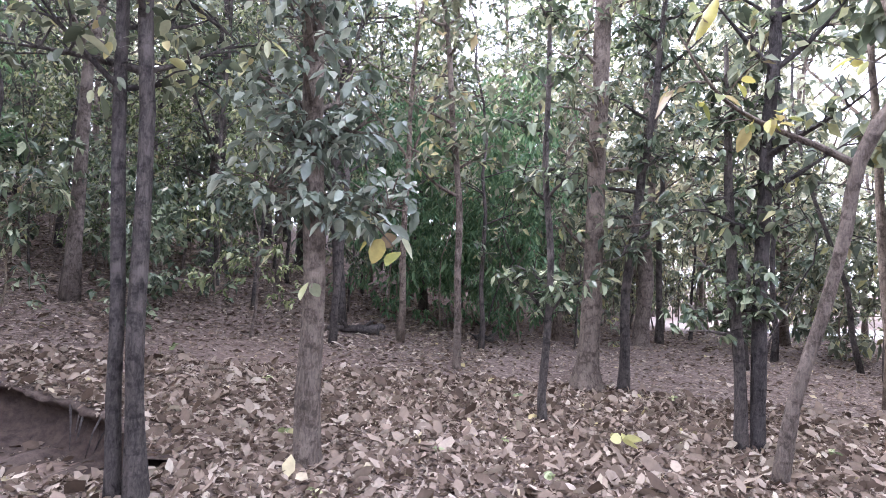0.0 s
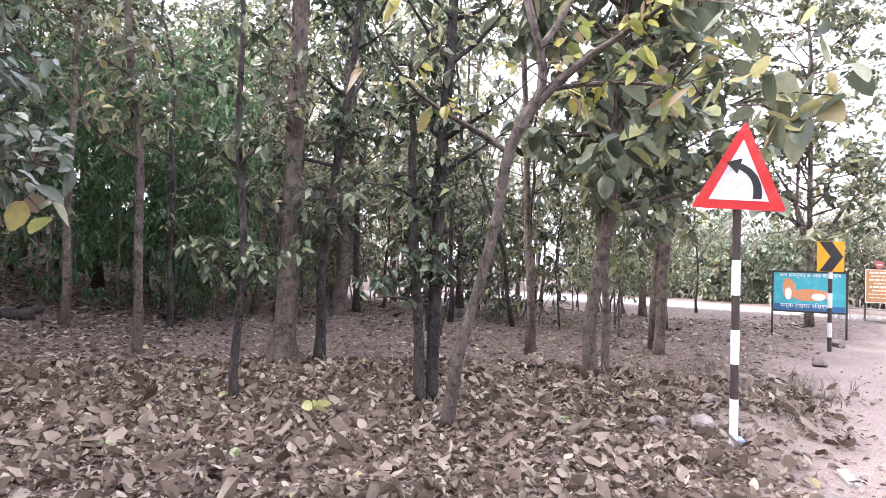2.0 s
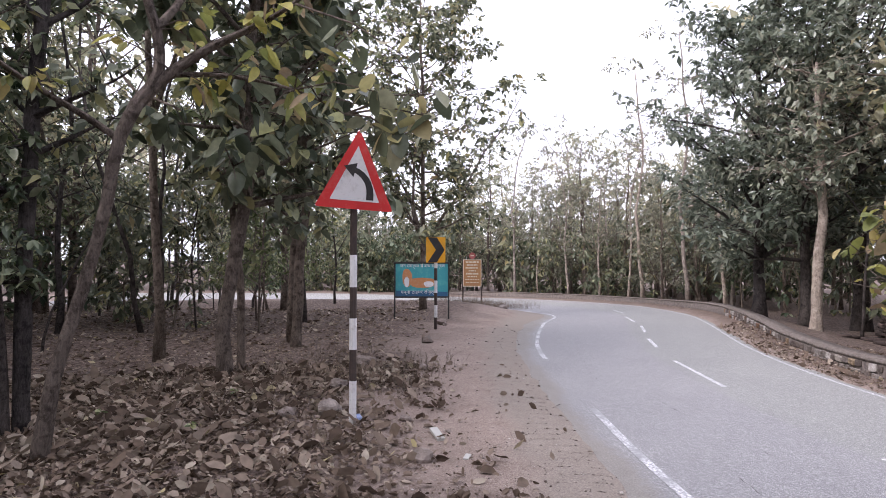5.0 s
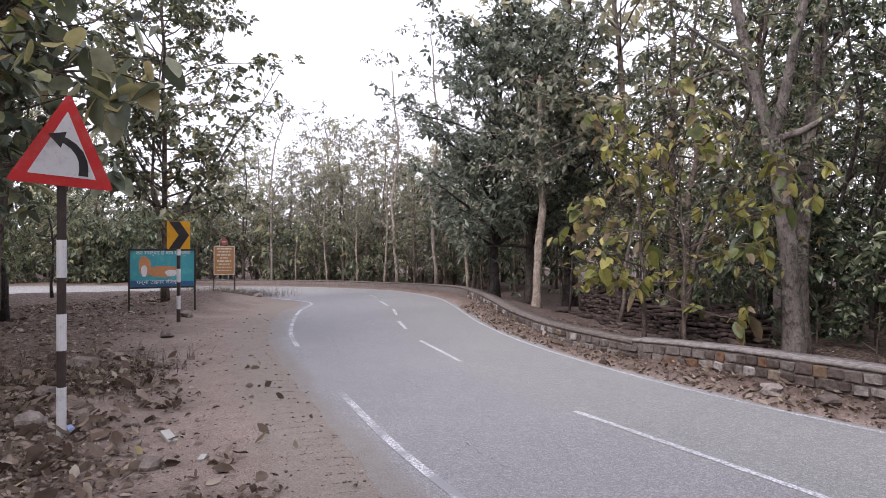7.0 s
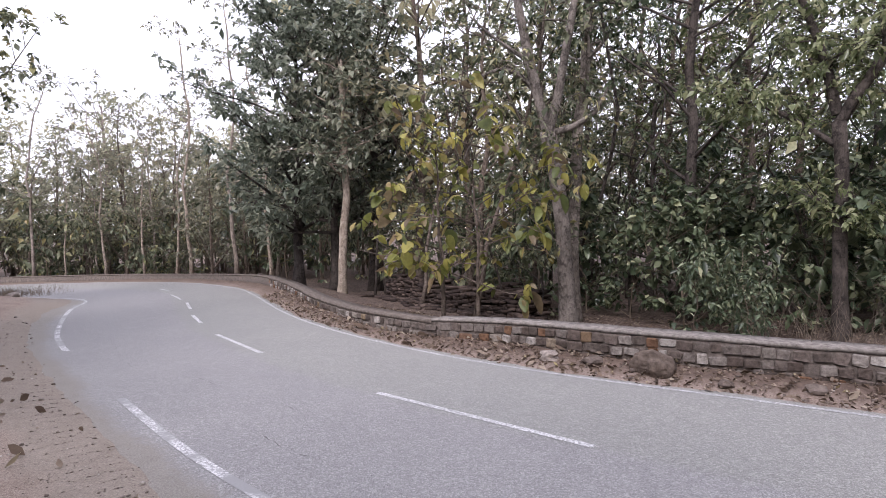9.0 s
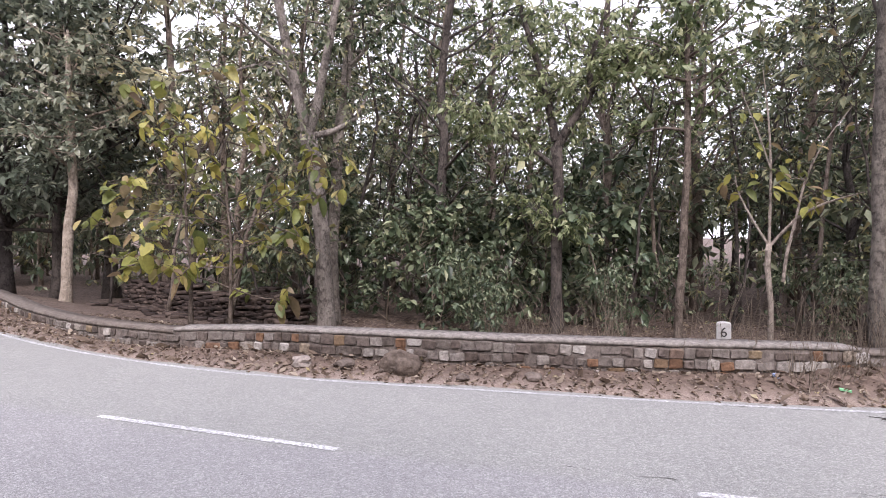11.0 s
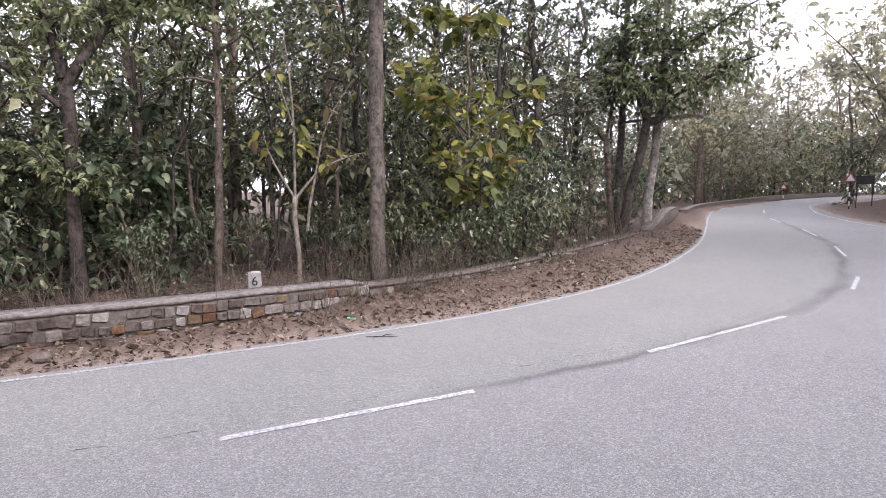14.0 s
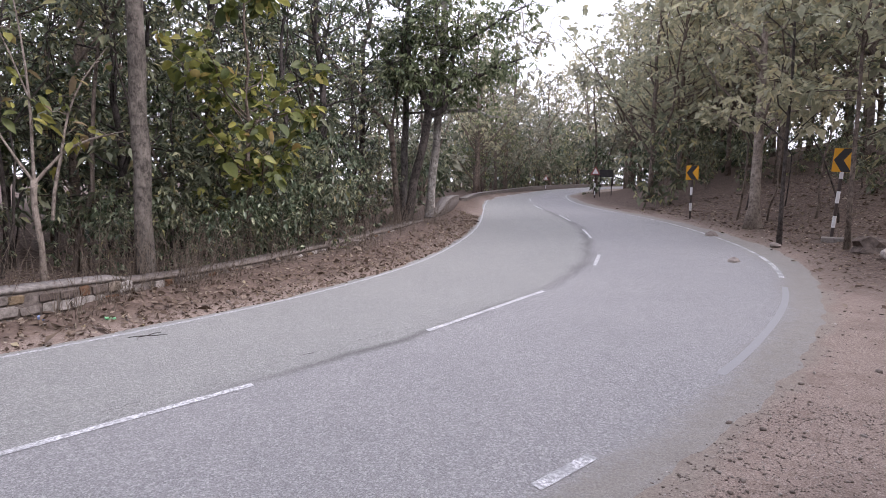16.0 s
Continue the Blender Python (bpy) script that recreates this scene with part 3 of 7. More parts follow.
def height(x, y):
    """The ground's height."""
    shape = np.shape(x)
    x, y = np.asarray(x, float).ravel(), np.asarray(y, float).ravel()
    inner, outer, zr = road_frame(x, y)
    off = np.maximum(inner, outer)
    z = zr * np.exp(-np.maximum(off, 0) / 60) - 0.05 + 0.075 * smooth(off, -0.1, np.where(inner > outer, 0.72, 0.4)) + 0.008 * wave(x, y, 2.9) * smooth(off, 0.2, 0.6)
    # inner side: level shoulder, forest floor, rising hill
    hill = 0.42 * softplus(0.8 * x - 0.25 * y - 6.8, 0.8) * smooth(-y, -6, 2)
    hill = 9 * (1 - np.exp(-hill / 9))
    slope = 0.36 * softplus(inner - 2.4, 1.8) * smooth(y, 4, 10) * smooth(x, 2, 7)
    slope = 8 * (1 - np.exp(-slope / 8))
    z = z + np.where(inner > 0, smooth(inner, 0.0, 1.0) * slope + smooth(inner, 0.2, 3) * (hill + 0.03 * wave(x, y, 0.9) * smooth(inner, 2, 5) + 0.012 * np.maximum(inner - 6, 0)), 0)
    z = z + np.where(inner > 2.5, 0.012 * wave(x + 3, y, 4.3), 0)
    # outer side: verge rises to the parapet, forest floor behind lies lower
    z = z + np.where(outer > 0, 0.1 * smooth(outer, 0.1, 0.8) - 0.35 * smooth(outer, 1.3, 3.5) + 0.06 * wave(x, y, 0.8) * smooth(outer, 2, 5), 0)
    z = z + np.where((outer > 0) & (y > 7), 0.1 * smooth(outer, 0.2, 1.5), 0)
    # low hump of the forest floor along the far stretch of road
    z = z + np.where(inner > 0, 0.36 * np.exp(-((inner - 2.8) / 1.5) ** 2) * smooth(-x, 8, 13) * smooth(-y, 9, 12) * (1 - np.exp(-((x + 13.2) ** 2 + (y + 11.2) ** 2) / 4)), 0)
    # the eroded gully in the forest
    near = gully_near(x, y)
    z = z - 0.62 * (1 - smooth(near + 0.1 * wave(x, y, 2.5), 0.6, 0.85)) * (1 - 0.3 * smooth(y, -5.4, -4.6))
    far = np.hypot(x, y)
    z = z * (1 - smooth(far, 150, 600))
    return z.reshape(shape)


def zg(x, y):
    return float(height(np.array([x]), np.array([y]))[0])


def build_ground():
    ring = np.concatenate([np.linspace(0.15, 12, 110), 12 * (1.045 ** np.arange(1, 62)), [260, 400, 700, 1200, 2500]])
    ang = np.linspace(0, 2 * math.pi, 300, endpoint=False)
    X, Y = np.outer(ring, np.cos(ang)) - 0.1, np.outer(ring, np.sin(ang))
    Z = height(X, Y)
    V = np.stack([X, Y, Z], 2).reshape(-1, 3)
    n, m = len(ring), len(ang)
    i, j = np.meshgrid(np.arange(n - 1), np.arange(m), indexing='ij')
    j2 = (j + 1) % m
    Q = np.stack([i * m + j, (i + 1) * m + j, (i + 1) * m + j2, i * m + j2], 2).reshape(-1, 4)
    T = np.stack([np.full(m, len(V)), np.arange(m), (np.arange(m) + 1) % m], 1)
    V = np.vstack([V, [[-0.1, 0, zg(-0.1, 0)]]])
    me = raw_mesh("ground", V, Q, T, True)
    inner, outer, _ = road_frame(V[:, 0], V[:, 1])
    edge = 1.9 + 0.5 * wave(V[:, 0], V[:, 1], 0.7) + 0.35 * wave(V[:, 0], V[:, 1], 2.2)
    edge = edge * (1 - 0.75 * smooth(V[:, 1], 6, 11))
    lit = np.where(inner > 0, smooth(inner - edge, -0.8, 1.6), smooth(outer, 0.15, 0.6))
    a = me.attributes.new("litter", 'FLOAT', 'POINT')
    a.data.foreach_set("value", lit.astype(np.float32))
    x, y = V[:, 0], V[:, 1]
    dg = np.hypot((x - 5.2) * 0.7, (y + 5.6) * 1.2)
    bare = np.exp(-(((x - 4.6) / 1.8) ** 2 + ((y + 9.3) / 1.7) ** 2))
    cut = np.exp(-(((x - 10.5) / 2.5) ** 2 + ((y + 17) / 2.5) ** 2))
    a = me.attributes.new("sand", 'FLOAT', 'POINT')
    east = smooth(y, 1.0, 4.0)
    a.data.foreach_set("value", np.where(inner > -1, np.exp(-np.maximum(inner - 0.95 + 0.45 * east - 0.08 * wave(x, y, 1.9), 0) / (0.3 - 0.17 * east + 0.08 * (1 - east) * wave(x, y, 1.1))) * (1 - smooth(inner, 1.2, 2.4)), 0).astype(np.float32))
    a = me.attributes.new("earth", 'FLOAT', 'POINT')
    a.data.foreach_set("value", np.clip((1 - smooth(dg, 0.6, 2.4)) * 0.8 + bare * 0.45 + cut * 0.7 + np.where((outer > 0.1) & (outer < 2.5), 0.65 * smooth(outer, 0.1, 0.5) * (1 - smooth(outer, 1.0, 1.5)), 0) + 0.2 * smooth(inner, 0.3, 1.5) * smooth(y, 8, 12) * (x > 3), 0, 0.9).astype(np.float32))
    solid("ground", me, M_GROUND, "brown forest floor with dusty gravelly roadside shoulder", "ground", kind="structure")


build_ground()


def strip(name, left, right, lift, material, label, category, cols=2):
    """A thin sheet between two edge lines (n x 3 each)."""
    n = len(left)
    s = np.linspace(0, 1, cols)
    V = left[:, None, :] * (1 - s)[None, :, None] + right[:, None, :] * s[None, :, None]
    V = V.reshape(-1, 3)
    V[:, 2] += lift
    i, j = np.meshgrid(np.arange(n - 1), np.arange(cols - 1), indexing='ij')
    Q = np.stack([i * cols + j, i * cols + j + 1, (i + 1) * cols + j + 1, (i + 1) * cols + j], 2).reshape(-1, 4)
    me = raw_mesh(name, V, Q, None, True)
    return solid(name, me, material, label, category, kind="structure"), V


def build_road():
    k = np.arange(len(OUT))
    jag = lambda ph: 0.035 * np.sin(k * 0.31 + ph) + 0.02 * np.sin(k * 0.83 + 2 * ph) + 0.012 * np.sin(k * 2.1 + ph)
    c3 = np.column_stack([CROSS, np.zeros(len(CROSS))])
    left, right = OUT + c3 * (0.14 + jag(0.3))[:, None], INN - c3 * (0.62 + 1.3 * jag(1.7))[:, None]
    cols = 57
    ob, V = strip("road", left, right, 0.0, M_ASPHALT, "grey weathered asphalt road curving through forest", "road", cols=cols)
    s = np.tile(np.linspace(0, 1, cols), len(left))
    edge = np.maximum(1 - s / 0.045, 0) * 0.6 + np.maximum((s - 0.865) / 0.085, 0)
    a = ob.data.attributes.new("dust", 'FLOAT', 'POINT')
    a.data.foreach_set("value", (np.clip(edge, 0, 0.85) * (1 - 0.14 * smooth(V[:, 1], 1.0, 4.5) * (s > 0.5))).astype(np.float32))
    y = V[:, 1]
    seam = np.exp(-((s - 0.452 - 0.006 * np.sin(0.7 * V[:, 1])) / (0.006 + 0.01 * smooth(y, 6, 14))) ** 2) * 0.68 * smooth(y, 1, 6) * (1 - smooth(y, 24, 34)) * (0.8 + 0.2 * np.sin(2.3 * y) * np.sin(1.1 * y + 1))
    a = ob.data.attributes.new("wear", 'FLOAT', 'POINT')
    a.data.foreach_set("value", seam.astype(np.float32))
    a = ob.data.attributes.new("resurfaced", 'FLOAT', 'POINT')
    a.data.foreach_set("value", (smooth(0.452 - s, -0.004, 0.012)).astype(np.float32))
    # edge lines; the inner one survives in stretches only
    w = 0.032
    strip("outer_edge_line", OUT + c3 * w, OUT - c3 * w, 0.004, M_LINEDULL, "worn white painted line along the road edge", "road marking")
    ends = [int(np.argmin(np.hypot(INN[:, 0] - x, INN[:, 1] - y))) for x, y in ((-10, -36), (-9.4, -5.2), (-6.7, -3.1), (-2.0, 1.15), (0.3, 3.45), (0.75, 3.9), (2.1, 5.5), (4.9, 10.0), (5.3, 10.8), (40, 88))]
    w = 0.043
    for k in (0, 2, 4, 6, 8):
        m = M_LINEGONE if k == 6 else M_LINEWORN
        e = slice(ends[k], ends[k + 1] + 1)
        ob, _ = strip("inner_edge_line", INN[e] + c3[e] * w, INN[e] - c3[e] * w, 0.004, m, "mostly worn white painted line along the road edge", "road marking")
        tagged(ob, group="stretches of the inner edge line")


build_road()


def centre_dashes():
    """Centre dashes, each between two places along the middle of the road."""
    c3 = np.column_stack([CROSS, np.zeros(len(CROSS))])
    marks = [((-25.5, -14.5), (-24.0, -11.8)), ((-22.8, -9.8), (-20.6, -8.2)), ((-18.6, -7.3), (-16.7, -6.3)), ((-15.8, -5.8), (-14.4, -5.2)), ((-13.3, -4.75), (-12.1, -4.15)), ((-10.7, -3.4), (-8.95, -2.2)),
             ((-6.64, -0.4), (-4.88, 1.39)), ((-3.1, 3.34), (-1.82, 4.95)), ((-0.53, 6.83), (1.05, 9.3)), ((2.35, 11.9), (2.75, 13.4)), ((3.2, 16.6), (3.4, 18.9)), ((3.5, 22), (3.5, 24.6)), ((3.2, 28), (3.1, 31)), ((3.3, 35), (3.6, 38.5)), ((5.3, 45), (6.5, 50)), ((10, 61), (13, 66))]
    for (ax, ay), (bx, by) in marks:
        n = 14
        pts = []
        for s in np.linspace(0, 1, n):
            x, y = ax + (bx - ax) * s, ay + (by - ay) * s
            j = int(np.argmin((MID[:, 0] - x) ** 2 + (MID[:, 1] - y) ** 2))
            pts.append((x, y, MID[j, 2], CROSS[j, 0], CROSS[j, 1]))
        P = np.array(pts)
        w = 0.037 + 0.004 * np.sin(np.arange(n) * 2.1)
        L = P[:, :3].copy()
        R = P[:, :3].copy()
        L[:, :2] += P[:, 3:] * w[:, None]
        R[:, :2] -= P[:, 3:] * w[:, None]
        ob, _ = strip("centre_dash", L, R, 0.004, M_LINE, "worn white painted dash on the road centre", "road marking")
        tagged(ob, group="centre dashes of the road")


centre_dashes()


def road_cracks():
    """Fine cracks and tar seams in the asphalt, thin uneven dark strips."""
    rng = np.random.default_rng(12)
    lines = [[(-10.84, -5.3), (-8.97, -4.19), (-8.18, -3.65)], [(-5.44, -1.36), (-5.02, -0.97), (-4.8, -0.73)], [(-4.33, -0.23), (-4.2, -0.1)], [(-6.6, -1.65), (-6.11, -1.18)],
             [(-4.04, 2.71), (-3.61, 3.05), (-3.31, 3.39)], [(-2.75, 3.76), (-2.48, 4.26)], [(-2.67, 4.29), (-2.29, 4.79), (-1.82, 5.25)], [(-1.82, 5.25), (-0.9, 6.5), (-0.14, 7.6), (0.49, 8.75), (1.74, 11.63)], [(-7.9, -2.9), (-7.0, -2.1)]]
    for k, pts in enumerate(lines):
        P = spline([(x, y, 0) for x, y in pts], 0.06)
        d = np.gradient(P[:, :2], axis=0)
        d /= np.linalg.norm(d, axis=1, keepdims=True) + 1e-9
        nrm = np.column_stack([-d[:, 1], d[:, 0], np.zeros(len(P))])
        P = P + nrm * np.cumsum(rng.normal(0, 0.006, len(P)))[:, None] * 0.6 + nrm * rng.normal(0, 0.008, len(P))[:, None]
        w = np.maximum(rng.normal(0.0005, 0.0035, len(P)), 0.0003)[:, None]
        ob, _ = strip("road_crack", P + nrm * w, P - nrm * w, 0.003 + float(np.interp(pts[-1][1], [9, 13], [0, 0.09])), M_TAR, "dark ragged crack in the worn asphalt", "road crack")
        tagged(ob, group="cracks in the asphalt")


road_cracks()


# ---- parapet wall along the outer edge ----
def ribbon(name, front, tops, thick, z0, material, parent, over=0.0):
    """A wall body along a line: front face on the line, body behind it (to its left as it runs from west to north)."""
    P = np.asarray(front, float)
    d = np.gradient(P, axis=0)
    d /= np.linalg.norm(d, axis=1, keepdims=True)
    nrm = np.stack([-d[:, 1], d[:, 0]], 1)
    a, b = P - nrm * over, P + nrm * (thick + over)
    n = len(P)
    V = np.concatenate([np.column_stack([a, z0]), np.column_stack([a, tops]), np.column_stack([b, tops]), np.column_stack([b, z0])])
    i = np.arange(n - 1)
    Q = np.concatenate([np.stack([i + k * n, i + 1 + k * n, i + 1 + ((k + 1) % 4) * n, i + ((k + 1) % 4) * n], 1) for k in range(4)])
    caps = np.array([[0, n, 2 * n, 3 * n], [n - 1, 4 * n - 1, 3 * n - 1, 2 * n - 1]])
    me = raw_mesh(name, V, np.concatenate([Q, caps]), None)
    return part(name, me, material, parent)


def line_of(pts, step=0.25):
    return spline([(x, y, h) for x, y, h in pts], step)


def build_parapet():
    rng = random.Random(5)
    west = line_of([(-28.6, -24, -0.15), (-28.5, -21, -0.08), (-27.5, -14, 0.05), (-25.3, -8.9, 0.14), (-21.6, -5.6, 0.3), (-18.4, -4.05, 0.34), (-15.8, -2.98, 0.31), (-14.0, -2.3, 0.29), (-12.1, -1.47, 0.3), (-11.0, -0.9, 0.33), (-10.2, -0.36, 0.34), (-9.5, 0.28, 0.33)])
    main = line_of([(-9.5, 0.28, 0.37), (-8.68, 1.3, 0.43), (-7.9, 2.12, 0.455), (-7.08, 3.1, 0.465), (-5.75, 4.95, 0.465), (-4.85, 6.55, 0.455), (-4.45, 7.55, 0.42)], 0.12)
    north = line_of([(-4.45, 7.55, 0.37), (-4.05, 8.65, 0.33), (-3.55, 10.3, 0.32), (-2.74, 13.5, 0.36), (-1.95, 17, 0.43), (-1.6, 18.8, 0.46)])
    end = line_of([(-1.3, 19.7, 0.52), (-1.08, 21.4, 0.78), (-0.92, 23.5, 1.03), (-0.8, 26, 1.06), (-0.75, 29.5, 1.02)], 0.5)
    far = line_of([(-0.4, 31, 0.84), (0.5, 39, 0.98), (3.2, 47.5, 1.18), (7.4, 60, 1.42), (17, 79, 1.66)], 0.8)
    for name, L, label in (("parapet_west", west, "low weathered stone parapet along the road edge"), ("parapet_main", main, "stone parapet of grey and rust blocks with concrete coping"),
                           ("parapet_north", north, "low crumbling stone parapet half buried in earth"), ("parapet_end", end, "pale concrete-topped parapet by the trees"), ("parapet_far", far, "far low stone parapet on the bend")):
        th = thing(name, label, "parapet wall", kind="structure")
        z0 = height(L[:, 0], L[:, 1]) - 0.25
        cop = 0.045
        top = L[:, 2] + np.array([0.004 * noise.noise(Vector((p[0] * 1.9, p[1] * 1.9, 0))) for p in L]) * (1 if name == "parapet_main" else 2.5)
        ribbon("core", L[:, :2], top - cop, 0.36, z0, M_MORTAR, th)
        P = L[:, :2]
        C = resample(np.column_stack([P, top]), len(L) * (3 if name in ("parapet_main", "parapet_north") else 1))
        ragged = np.array([0.004 * noise.noise(Vector((p[0] * 4, p[1] * 4, 2))) + rng.uniform(-0.003, 0.003) for p in C])
        under = np.array([0.009 * noise.noise(Vector((p[0] * 6, p[1] * 6, 5))) for p in C])
        ribbon("coping", C[:, :2], C[:, 2] + np.array([rng.uniform(-0.002, 0.002) for _ in C]), 0.36, C[:, 2] - cop + 0.004 + under, M_OLDCOPING if name in ("parapet_north", "parapet_west") else M_COPING, th, (0.012 + ragged)[:, None])
    # blocks in the faces
    metas = []
    for k in range(9):
        bm = bmesh.new()
        bmesh.ops.create_cube(bm, size=1.0)
        bmesh.ops.bevel(bm, geom=bm.edges[:], offset=rng.uniform(0.05, 0.14), segments=1, affect='EDGES')
        for v in bm.verts:
            v.co += Vector((rng.uniform(-0.06, 0.06), rng.uniform(-0.14, 0.14), rng.uniform(-0.07, 0.07)))
        me = bpy.data.meshes.new("block")
        bm.to_mesh(me)
        bm.free()
        me.materials.append(M_STONE)
        metas.append(me)
    for name, L, rows, hh in (("parapet_main", main, 4, 0.132), ("parapet_west", west[west[:, 0] > -20], 3, 0.12), ("parapet_north", north, 2, 0.12)):
        th = bpy.data.objects[name]
        s = np.concatenate([[0], np.cumsum(np.linalg.norm(np.diff(L[:, :2], axis=0), axis=1))])
        for r in range(rows):
            q = rng.uniform(0, 0.2)
            while q < s[-1] - 0.05:
                w = rng.choice((rng.uniform(0.11, 0.17), rng.uniform(0.15, 0.24), rng.uniform(0.13, 0.2)))
                c = min(q + w / 2, s[-1])
                x, y, tz = (np.interp(c, s, L[:, k]) for k in range(3))
                x2, y2 = (np.interp(min(c + 0.1, s[-1]), s, L[:, k]) for k in range(2))
                x1, y1 = (np.interp(max(c - 0.1, 0), s, L[:, k]) for k in range(2))
                a = math.atan2(y2 - y1, x2 - x1)
                z = tz - 0.05 - hh * (r + 0.5) + rng.uniform(-0.012, 0.012)
                if rng.random() > (0.04 if name == "parapet_main" else 0.15):
                    b = new("block", rng.choice(metas))
                    b.parent = th
                    b.matrix_basis = pose(x, y, z, rng.uniform(-4, 4), rng.uniform(-5, 5), math.degrees(a) + rng.uniform(-4, 4)) @ Matrix.Diagonal((w - rng.uniform(0.004, 0.03), rng.uniform(0.035, 0.07), hh - rng.uniform(0.008, 0.045), 1))
                q += w


build_parapet()


# ---- signs and markers ----
def facing(x, y, z, tx=0.0, ty=0.0, turn=0.0, lean=0.0):
    """A pose at (x, y, z) whose front (-y) looks towards (tx, ty)."""
    a = math.degrees(math.atan2(ty - y, tx - x)) + 90 + turn
    return pose(x, y, z, 0, lean, a)


def post_bm(r, z0, z1, sides=12):
    bm = bmesh.new()
    bmesh.ops.create_cone(bm, cap_ends=True, segments=sides, radius1=r, radius2=r, depth=z1 - z0)
    for v in bm.verts:
        v.co.z += (z0 + z1) / 2
    return bm


def banded_post(parent, r, top, bands, name="post"):
    p = part(name, post_bm(r, -0.3, top), M_BROWNPOST, parent, "dark painted round post")
    for z0, z1 in bands:
        part("white_band", post_bm(r + 0.0025, z0, z1), M_WHITE, p, "chipped white painted band")
    return p


def warning_sign(m, side, tall, base, bands, label, arrow=True, r=0.036, tilt=0.0, face=None):
    th = thing("warning_sign", label, "road sign", m)
    banded_post(th, r, base + tall * 0.4, bands)
    tri = [(-side / 2, 0), (side / 2, 0), (0, tall)]
    rot = Matrix.Rotation(radians(tilt), 4, 'Y')
    cx = Matrix.Translation((0, 0, base)) @ rot
    def put(name, outline, y0, y1, mat, label, par):
        bm = plate_bm(outline, y0, y1)
        bmesh.ops.transform(bm, matrix=cx, verts=bm.verts)
        return part(name, bm, mat, par, label)
    plate = put("plate", rounded(tri, side * 0.05), -r - 0.012, -r - 0.004, face or M_RED, "red-bordered triangular plate", th)
    k = side * 0.105
    inner = [(-side / 2 + k * 1.75, k), (side / 2 - k * 1.75, k), (0, tall - k * 2.1)]
    put("field", rounded(inner, side * 0.012), -r - 0.0145, -r - 0.012, M_WHITE, "white painted field", plate)
    if arrow:
        # bend to the left: stem from below, curving over to an arrow head
        S = side / 0.78
        mid = [(0.15, 0.1), (0.15, 0.16), (0.14, 0.225), (0.112, 0.29), (0.065, 0.345), (0.012, 0.38), (-0.02, 0.392)]
        wd = 0.036
        left, right = [], []
        for i, (x, z) in enumerate(mid):
            a, b = Vector(mid[max(i - 1, 0)]), Vector(mid[min(i + 1, len(mid) - 1)])
            d = (b - a).normalized()
            w = wd * (1 - 0.28 * i / 6)
            left.append(((x - d.y * w) * S, (z + d.x * w) * S))
            right.append(((x + d.y * w) * S, (z - d.x * w) * S))
        head = [(-0.028 * S, 0.318 * S), (-0.128 * S, 0.425 * S), (0.005 * S, 0.462 * S)]
        put("arrow_stem", left + right[::-1], -r - 0.017, -r - 0.0145, M_BLACK, "black curved arrow stem", plate)
        put("arrow_head", head, -r - 0.0175, -r - 0.0145, M_BLACK, "black arrow head", plate)
    part("clamp", box_bm(-0.07, 0.07, -r - 0.004, -r + 0.02, base + 0.1, base + 0.14), M_STEEL, th, "steel back clamp")
    return th


warning_sign(facing(-4.42, -4.7, 0, -0.25, -0.2), 0.8, 0.83, 2.24, [(0.0, 0.48), (0.8, 1.12), (1.44, 1.77)], "red-bordered triangular bend warning sign on banded post", tilt=4.0)


def chevron_sign(m, w, h, z0, right, label, bands, r=0.04):
    th = thing("chevron_sign", label, "road sign", m, group="chevron signs along the bends")
    banded_post(th, r, z0 + h * 0.8, bands)
    plate = part("plate", plate_bm(rounded([(-w / 2, z0), (w / 2, z0), (w / 2, z0 + h), (-w / 2, z0 + h)], 0.015), -r - 0.012, -r - 0.004), M_YELLOWP, th, "yellow painted plate")
    s = 1 if right else -1
    c = z0 + h / 2
    pts = [(-0.42, 0.49), (0.05, 0.49), (0.46, 0), (0.05, -0.49), (-0.42, -0.49), (0.0, 0.0)]
    pts = [(s * x * w, c + z * h) for x, z in pts]
    part("chevron_mark", plate_bm(pts, -r - 0.015, -r - 0.012), M_BLACK, plate, "black chevron arrow")
    return th


chevron_sign(facing(-11.45, -9.3, zg(-11.45, -9.3), -0.25, -0.2), 0.47, 0.62, 1.64, True, "yellow and black chevron sign on banded post by notice board", [(0.3, 0.6), (0.9, 1.2), (1.5, 1.64)])
chevron_sign(facing(9.05, 15.75, zg(9.05, 15.75), -0.05, 0.4, lean=3.5), 0.45, 0.58, 1.72, False, "yellow and black chevron sign on leaning banded post", [(0.32, 0.62), (0.94, 1.24), (1.55, 1.72)])
chevron_sign(facing(8.3, 23.5, zg(8.3, 23.5), -0.05, 0.4), 0.44, 0.54, 1.48, False, "yellow and black chevron sign on banded post at road edge", [(0.3, 0.6), (0.9, 1.2)])
solid("post_base", box_bm(-0.28, 0.28, -0.22, 0.22, -0.2, 0.1, 0.03), M_COPING, "rough concrete footing beside the chevron post", "concrete base", facing(8.95, 15.45, zg(8.95, 15.45)))


